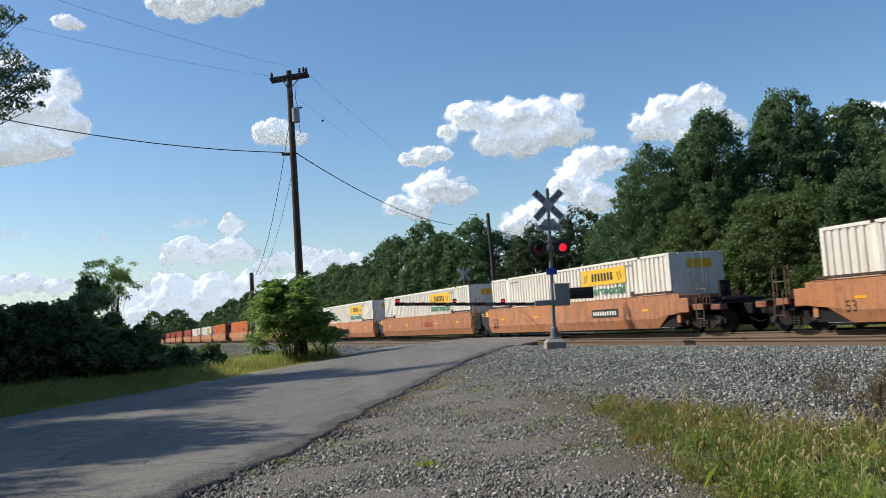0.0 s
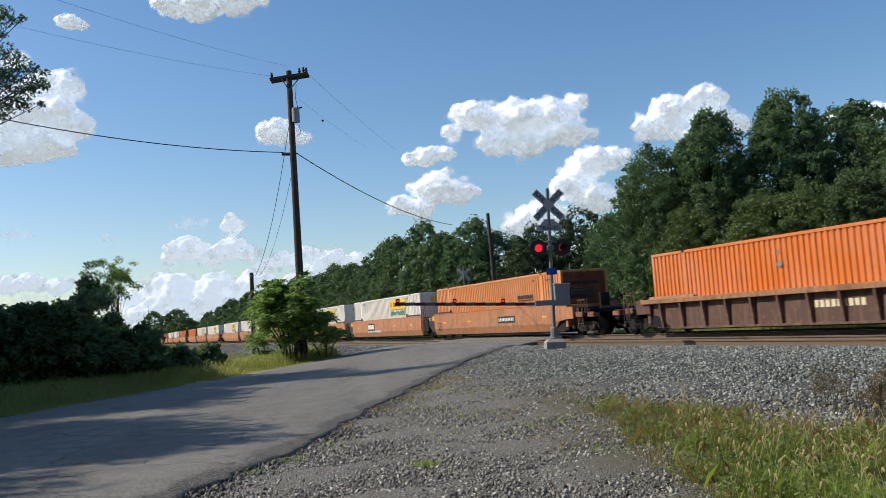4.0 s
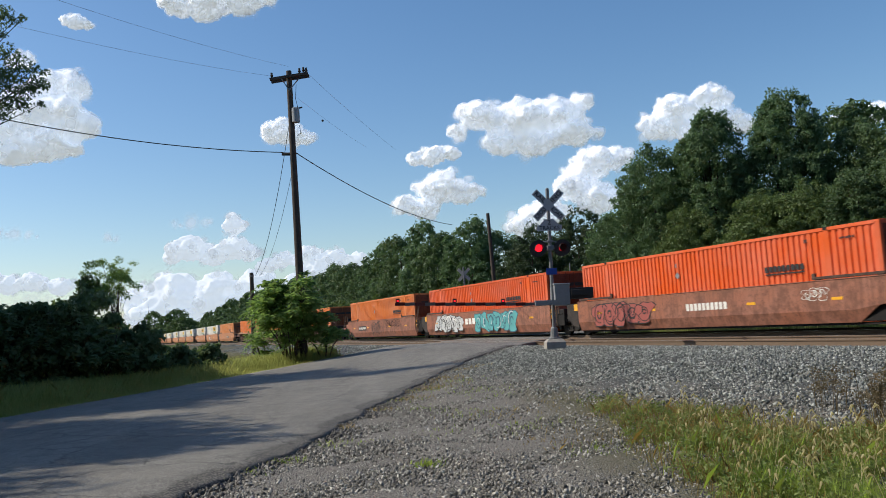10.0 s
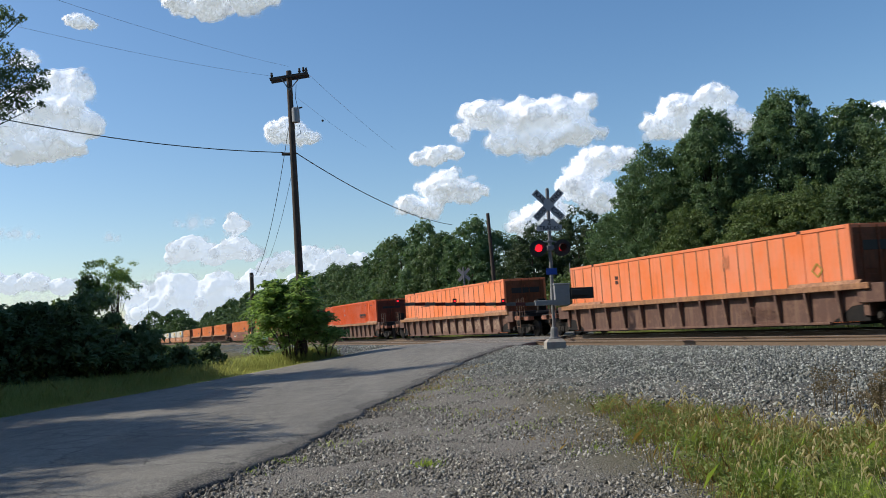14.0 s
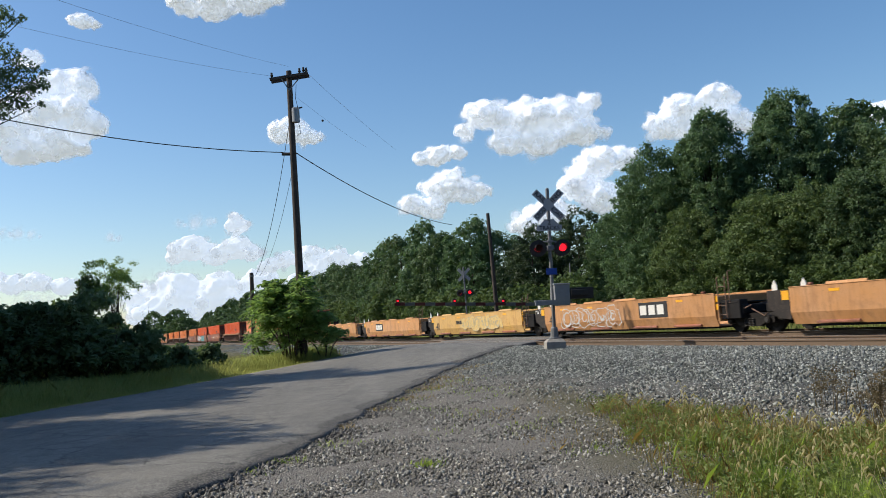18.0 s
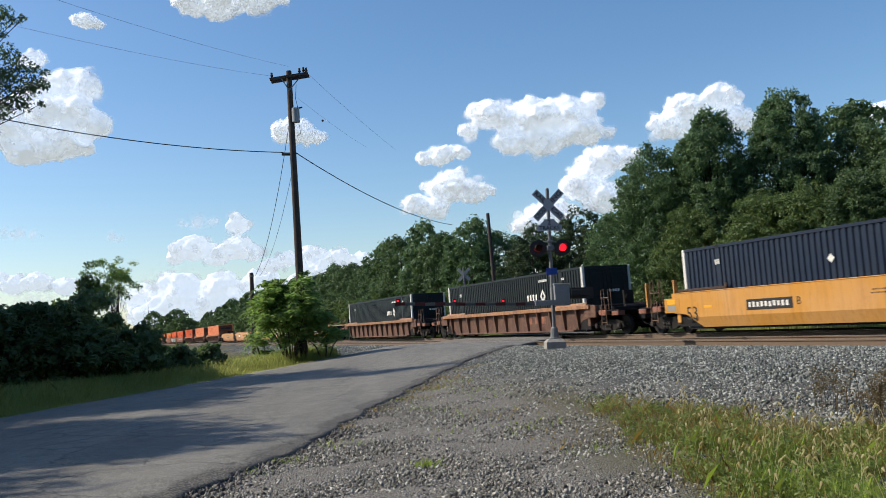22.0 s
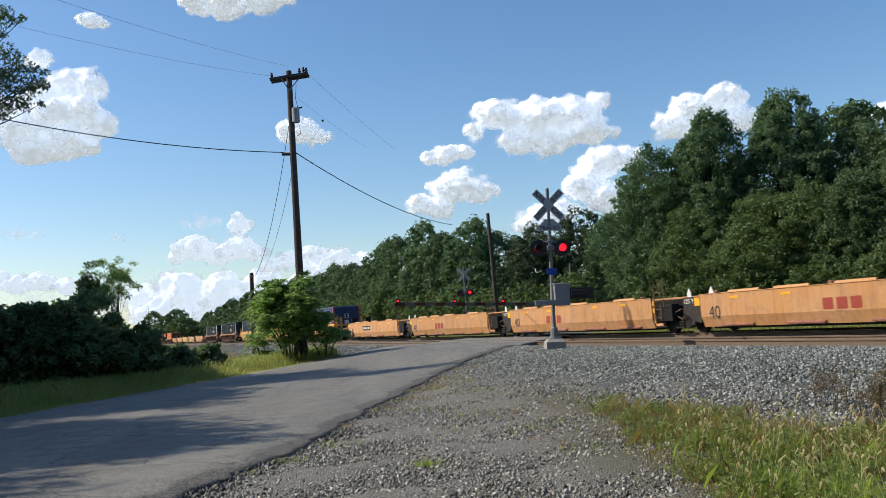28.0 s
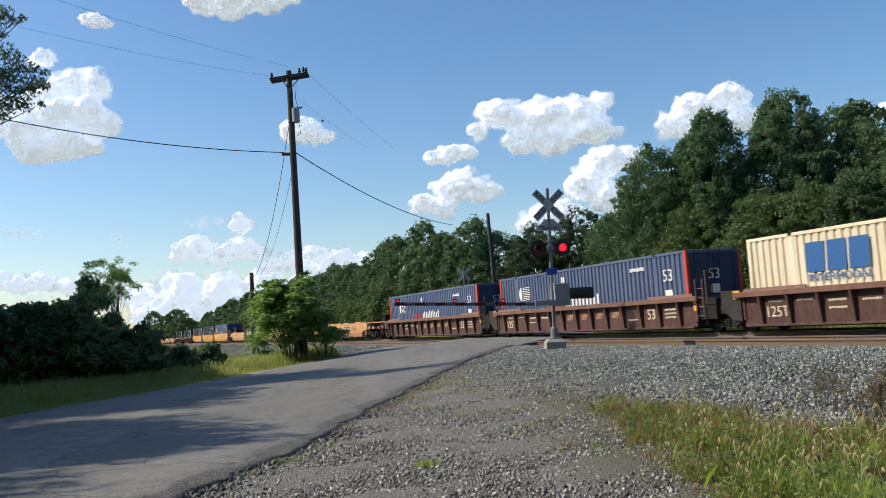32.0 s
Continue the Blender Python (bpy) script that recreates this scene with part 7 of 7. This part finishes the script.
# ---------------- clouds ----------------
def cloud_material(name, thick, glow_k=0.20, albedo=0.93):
    """Bright scattering vapour with an added glow that lifts its shaded parts; thick: 0 for a solid body, else how much
    a puff covers at its middle.
    """
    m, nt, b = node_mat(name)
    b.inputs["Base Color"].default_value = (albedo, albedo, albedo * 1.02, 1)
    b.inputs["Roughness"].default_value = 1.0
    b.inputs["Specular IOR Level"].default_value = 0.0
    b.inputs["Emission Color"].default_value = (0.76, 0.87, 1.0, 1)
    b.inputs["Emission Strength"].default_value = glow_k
    tr = nt.nodes.new("ShaderNodeBsdfTranslucent")
    tr.inputs[0].default_value = (albedo, albedo, albedo * 1.02, 1)
    mx = nt.nodes.new("ShaderNodeMixShader")
    mx.inputs[0].default_value = 0.15
    nt.links.new(b.outputs[0], mx.inputs[1])
    nt.links.new(tr.outputs[0], mx.inputs[2])
    out = mx.outputs[0]
    if thick > 0:
        mx.inputs[0].default_value = 0.5
        at = nt.nodes.new("ShaderNodeAttribute")
        at.attribute_name = "reach"
        n = noise_node(nt, 0.022, 3, 0.5)
        f = nt.nodes.new("ShaderNodeMath")
        f.operation = "MULTIPLY_ADD"
        f.inputs[1].default_value, f.inputs[2].default_value = 1.5, 0.15
        nt.links.new(n.outputs[0], f.inputs[0])
        g = nt.nodes.new("ShaderNodeMath")
        g.operation = "SUBTRACT"
        nt.links.new(f.outputs[0], g.inputs[0])
        nt.links.new(at.outputs["Fac"], g.inputs[1])
        edge = nt.nodes.new("ShaderNodeMapRange")
        edge.interpolation_type = "SMOOTHSTEP"
        edge.inputs["From Min"].default_value, edge.inputs["From Max"].default_value = 0.0, 0.95
        edge.inputs["To Max"].default_value = thick
        nt.links.new(g.outputs[0], edge.inputs["Value"])
        rim = nt.nodes.new("ShaderNodeMapRange")
        rim.interpolation_type = "SMOOTHSTEP"
        rim.inputs["From Min"].default_value, rim.inputs["From Max"].default_value = 1.0, 0.15
        nt.links.new(at.outputs["Fac"], rim.inputs["Value"])
        al = nt.nodes.new("ShaderNodeMath")
        al.operation = "MULTIPLY"
        nt.links.new(edge.outputs[0], al.inputs[0])
        nt.links.new(rim.outputs[0], al.inputs[1])
        cl = nt.nodes.new("ShaderNodeBsdfTransparent")
        m2 = nt.nodes.new("ShaderNodeMixShader")
        nt.links.new(al.outputs[0], m2.inputs[0])
        nt.links.new(cl.outputs[0], m2.inputs[1])
        nt.links.new(out, m2.inputs[2])
        out = m2.outputs[0]
    nt.links.new(out, nt.nodes["Material Output"].inputs[0])
    return m


# The glow stands in for light scattered inside; far clouds glow more, as haze.
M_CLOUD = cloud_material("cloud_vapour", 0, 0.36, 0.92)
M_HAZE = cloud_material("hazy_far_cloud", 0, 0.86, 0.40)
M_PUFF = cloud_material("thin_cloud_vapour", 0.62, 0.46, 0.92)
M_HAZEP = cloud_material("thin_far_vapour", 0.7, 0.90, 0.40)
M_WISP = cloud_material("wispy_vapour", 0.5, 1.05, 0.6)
PUFF = None


def puff_mesh(k):
    bm = bmesh.new()
    bmesh.ops.create_icosphere(bm, subdivisions=k, radius=1.0)
    v = np.array([tuple(q.co) for q in bm.verts])
    f = np.array([[q.index for q in t.verts] for t in bm.faces])
    bm.free()
    return v, f


CLOUDS = []


def sky_point(x, y, D):
    q = AIM.to_3x3() @ Vector(((x - 784) / 1520.8, (441 - y) / 1520.8, -1))
    return Vector(EYE) + q * (D / q.y)


def merged_surface(balls, voxel):
    """One skin round many balls."""
    pv, pf = PUFF[1]
    V = np.concatenate([pv * r * np.array([1.1, 1.0, 0.85]) + c for c, r in balls])
    F = np.concatenate([pf + i * len(pv) for i in range(len(balls))])
    tmp = new("skin", indexed_mesh("skin", V, F, M_CLOUD))
    md = tmp.modifiers.new("skin", "REMESH")
    md.mode, md.voxel_size = "VOXEL", voxel
    sm = tmp.modifiers.new("even", "SMOOTH")
    sm.iterations, sm.factor = 6, 0.5
    bpy.context.view_layer.update()
    me = bpy.data.meshes.new_from_object(tmp.evaluated_get(bpy.context.evaluated_depsgraph_get()))
    bpy.data.objects.remove(tmp)
    n = len(me.vertices)
    v, nr = np.empty(n * 3), np.empty(n * 3)
    me.vertices.foreach_get("co", v)
    me.vertices.foreach_get("normal", nr)
    f = np.array([tuple(p.vertices) for p in me.polygons])
    bpy.data.meshes.remove(me)
    return v.reshape(-1, 3), nr.reshape(-1, 3), f


def billow(v, unit, seed):
    """Cauliflower relief, about -1 to 1, in steps of the given size."""
    out = np.empty(len(v))
    for i, p in enumerate(v):
        z = Vector(p / unit + seed * 7.3)
        out[i] = 0.95 * (0.45 - abs(noise.noise(z))) + 0.55 * (0.4 - abs(noise.noise(z * 2.1))) + 0.20 * noise.noise(z * 4.3)
    return out


def soft_puffs(name, rng, p, axis, rad, mat):
    """Shallow domes of vapour that thin out from their middle (attribute reach: 0) to their rim (1)."""
    n, m = len(p), 9
    axis = axis / np.linalg.norm(axis, axis=1)[:, None]
    e1 = np.cross(axis, rng.normal(size=(n, 3)))
    e1 /= np.linalg.norm(e1, axis=1)[:, None]
    e2 = np.cross(axis, e1)
    ang = np.arange(m) * 2 * math.pi / m
    ring = p[:, None] + rad[:, None, None] * (e1[:, None] * np.cos(ang)[None, :, None] + e2[:, None] * np.sin(ang)[None, :, None])
    v = np.concatenate([(p + axis * (rad * 0.3)[:, None])[:, None], ring], 1).reshape(-1, 3)
    k = np.arange(m)
    one = np.stack([np.zeros(m, int), 1 + k, 1 + (k + 1) % m], -1)
    f = (one[None] + (np.arange(n) * (m + 1))[:, None, None]).reshape(-1, 3)
    me = indexed_mesh(name, v, f, mat, True)
    at = me.attributes.new("reach", "FLOAT", "POINT")
    at.data.foreach_set("value", np.tile(np.r_[0.0, np.ones(m)], n))
    return me


def cloud(lumps, D, drift, seed, thin=False):
    """lumps: (x, y, radius) in thousandths of the view's focal length at distance D. drift: metres in 32 s."""
    rng = np.random.default_rng(seed)
    c0 = sky_point(lumps[0][0], lumps[0][1], D)
    root = thing("cloud", Matrix.Translation(c0), "white cumulus cloud with pale grey underside" if not thin else "thin ragged white cloud", "cloud", "drifting clouds")
    u = D / 1520.8
    balls = []
    for x, y, r in lumps:
        cen = np.array(sky_point(x, y, D) - c0)
        balls.append((cen, r * u * 0.66))
        for i in range(max(4, int(r / 3.5))):
            d = rng.normal(size=3)
            d /= np.linalg.norm(d)
            d[2] = abs(d[2]) * 0.9 - 0.3
            balls.append((cen + d * r * u * rng.uniform(0.5, 0.85) * np.array([1.15, 1.0, 0.8]), r * u * rng.uniform(0.12, 0.34)))
    far = D >= 2900
    size = np.array([r for _, _, r in lumps], float)
    if thin:
        p, rad = [], []
        for x, y, r in lumps:
            p.append(np.array(sky_point(x, y, D) - c0))
            rad.append(r * u * 1.5)
            p.append(p[-1] + np.array([rng.uniform(-1.2, 1.2), 0.3, rng.uniform(-0.25, 0.25)]) * r * u)
            rad.append(r * u * rng.uniform(0.5, 0.9))
        n = len(p)
        axis = rng.normal(size=(n, 3)) * 0.12 + np.array([0, -1.0, 0.1])
        for i in range(n):
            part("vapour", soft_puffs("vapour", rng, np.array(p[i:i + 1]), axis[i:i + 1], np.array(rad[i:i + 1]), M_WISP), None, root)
    else:
        v, nr, f = merged_surface(balls, u * max(3.4, size.max() * 0.085))
        b = billow(v, u * max(9, size.max() * 0.52), seed)
        fine = billow(v, u * max(5, size.max() * 0.22), seed + 5)
        amp = u * min(15, size.max() * 0.27)
        v = v + nr * ((b - 0.55) * amp + fine * amp * 0.20)[:, None]
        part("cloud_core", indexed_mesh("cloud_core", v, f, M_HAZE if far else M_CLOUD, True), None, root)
        if not far:
            step = u * np.clip(size.max() * 0.05, 1.0, 2.6)
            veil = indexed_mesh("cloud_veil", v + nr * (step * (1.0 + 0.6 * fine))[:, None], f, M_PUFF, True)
            veil.attributes.new("reach", "FLOAT", "POINT").data.foreach_set("value", np.full(len(v), 0.42))
            part("cloud_veil", veil, None, root)
        n = int(np.clip((size ** 2).sum() * 0.010, 24, 120))
        k = rng.integers(0, len(v), n)
        rad = u * np.clip(size.max() / 50, 0.45, 1.15) * rng.uniform(8, 22, n)
        out = np.where(rng.random(n) < 0.15, rng.uniform(0.2, 0.5, n), rng.uniform(-0.3, 0.1, n))
        axis = nr[k] * 0.45 + np.array([0, -0.85, 0.1]) + rng.normal(size=(n, 3)) * 0.2
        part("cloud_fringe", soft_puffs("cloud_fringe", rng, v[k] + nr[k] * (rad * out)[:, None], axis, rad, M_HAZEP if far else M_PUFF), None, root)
    CLOUDS.append((root, c0, drift))


def build_clouds():
    global PUFF
    PUFF = (puff_mesh(4), puff_mesh(3))
    # positions are those at the start
    cloud([(900, 215, 62), (830, 205, 45), (960, 205, 60), (1010, 185, 34), (1000, 235, 45), (870, 255, 40), (930, 250, 50), (790, 235, 26)], 1900, 66, 1)
    cloud([(750, 277, 34), (720, 282, 22), (785, 272, 22)], 1900, 56, 2)
    cloud([(760, 335, 48), (705, 365, 32), (805, 342, 38), (740, 372, 32), (778, 310, 22)], 2000, 60, 3)
    cloud([(1180, 195, 48), (1240, 175, 44), (1150, 225, 40), (1265, 215, 40), (1210, 235, 40), (1300, 220, 30)], 2100, 66, 4)
    cloud([(1040, 290, 52), (1010, 330, 50), (1080, 280, 36), (960, 380, 50), (1050, 350, 50), (920, 400, 36)], 2600, 50, 5)
    cloud([(70, 205, 70), (20, 190, 60), (110, 160, 46), (130, 225, 44), (60, 255, 60), (0, 240, 60), (-60, 210, 70), (100, 262, 40), (22, 108, 30), (60, 150, 40), (96, 140, 36), (10, 270, 50)], 1700, 62, 6)
    cloud([(340, 12, 50), (290, 8, 36), (410, 5, 44), (450, -5, 30), (360, -20, 50)], 1500, 66, 7)
    cloud([(118, 40, 26), (100, 38, 17), (138, 44, 18)], 1500, 50, 8)
    cloud([(490, 232, 40), (466, 230, 28), (518, 245, 28)], 1900, 62, 9)
    cloud([(330, 440, 42), (410, 400, 28), (405, 440, 36), (370, 455, 34), (300, 455, 24), (435, 450, 28), (408, 384, 18)], 3000, 34, 10)
    cloud([(540, 450, 30), (590, 458, 34), (500, 460, 28), (630, 460, 26), (560, 475, 40), (470, 470, 26)], 3000, 30, 11)
    cloud([(330, 395, 20), (300, 398, 12), (355, 396, 12)], 3000, 60, 12, True)
    cloud([(50, 500, 34), (100, 508, 30), (10, 505, 34), (-40, 500, 40)], 3200, 50, 13)
    cloud([(300, 510, 50), (240, 525, 40), (380, 510, 50), (450, 500, 44), (520, 505, 40), (330, 550, 50), (420, 545, 50), (240, 560, 40), (325, 528, 60), (280, 545, 60), (370, 540, 60)], 3600, 40, 14)
    cloud([(1480, 215, 30), (1540, 200, 34), (1590, 195, 40)], 2100, 50, 15)
    # thin white banks low over the horizon, glowing to whiten the sky there
    cloud([(60, 560, 60), (-60, 550, 60), (180, 540, 60), (300, 540, 70), (420, 560, 60), (540, 550, 60), (640, 540, 50)], 4200, 30, 18, True)
    cloud([(20, 415, 16), (45, 418, 12), (-5, 414, 16)], 3000, 40, 16, True)
    cloud([(185, 420, 12), (200, 424, 9)], 3000, 40, 17, True)


# ---------------- build ----------------
build_ground()
build_road()
build_tracks()
build_train()
build_signals()
build_poles()
build_trees()
build_roadside()
build_limb()
build_surround()
build_clouds()
build_stones()
build_grass()


def motions():
    for ob, u, z in TRAIN:
        walk(ob, [(0.0, rail_pose(u, W_FAR, z)), (32.0, rail_pose(u + V * 32.0, W_FAR, z))])
    beat, start = 1.23, 0.67
    for ob, x, y, k, first in BLINK_DISCS:
        ahead, behind = pose(x, y + 0.045 * k, 3.14), pose(x, y - 0.020 * k, 3.14)
        rows, n, t = [], -2, 0.0
        was = None
        while True:
            t = start + n * beat / 2
            n += 1
            lit = (n % 2 == 1) == first
            if t > 31.9:
                break
            if t <= 0.05:
                was = lit
                continue
            if not rows:
                rows.append((0.0, behind if was else ahead))
            rows += [(t - 0.02, behind if not lit else ahead), (t + 0.02, behind if lit else ahead)]
        rows.append((32.0, rows[-1][1]))
        walk(ob, rows)
    for ob, c, drift in CLOUDS:
        walk(ob, [(0.0, Matrix.Translation(c)), (32.0, Matrix.Translation(c + Vector((drift, 0, 0))))])


motions()
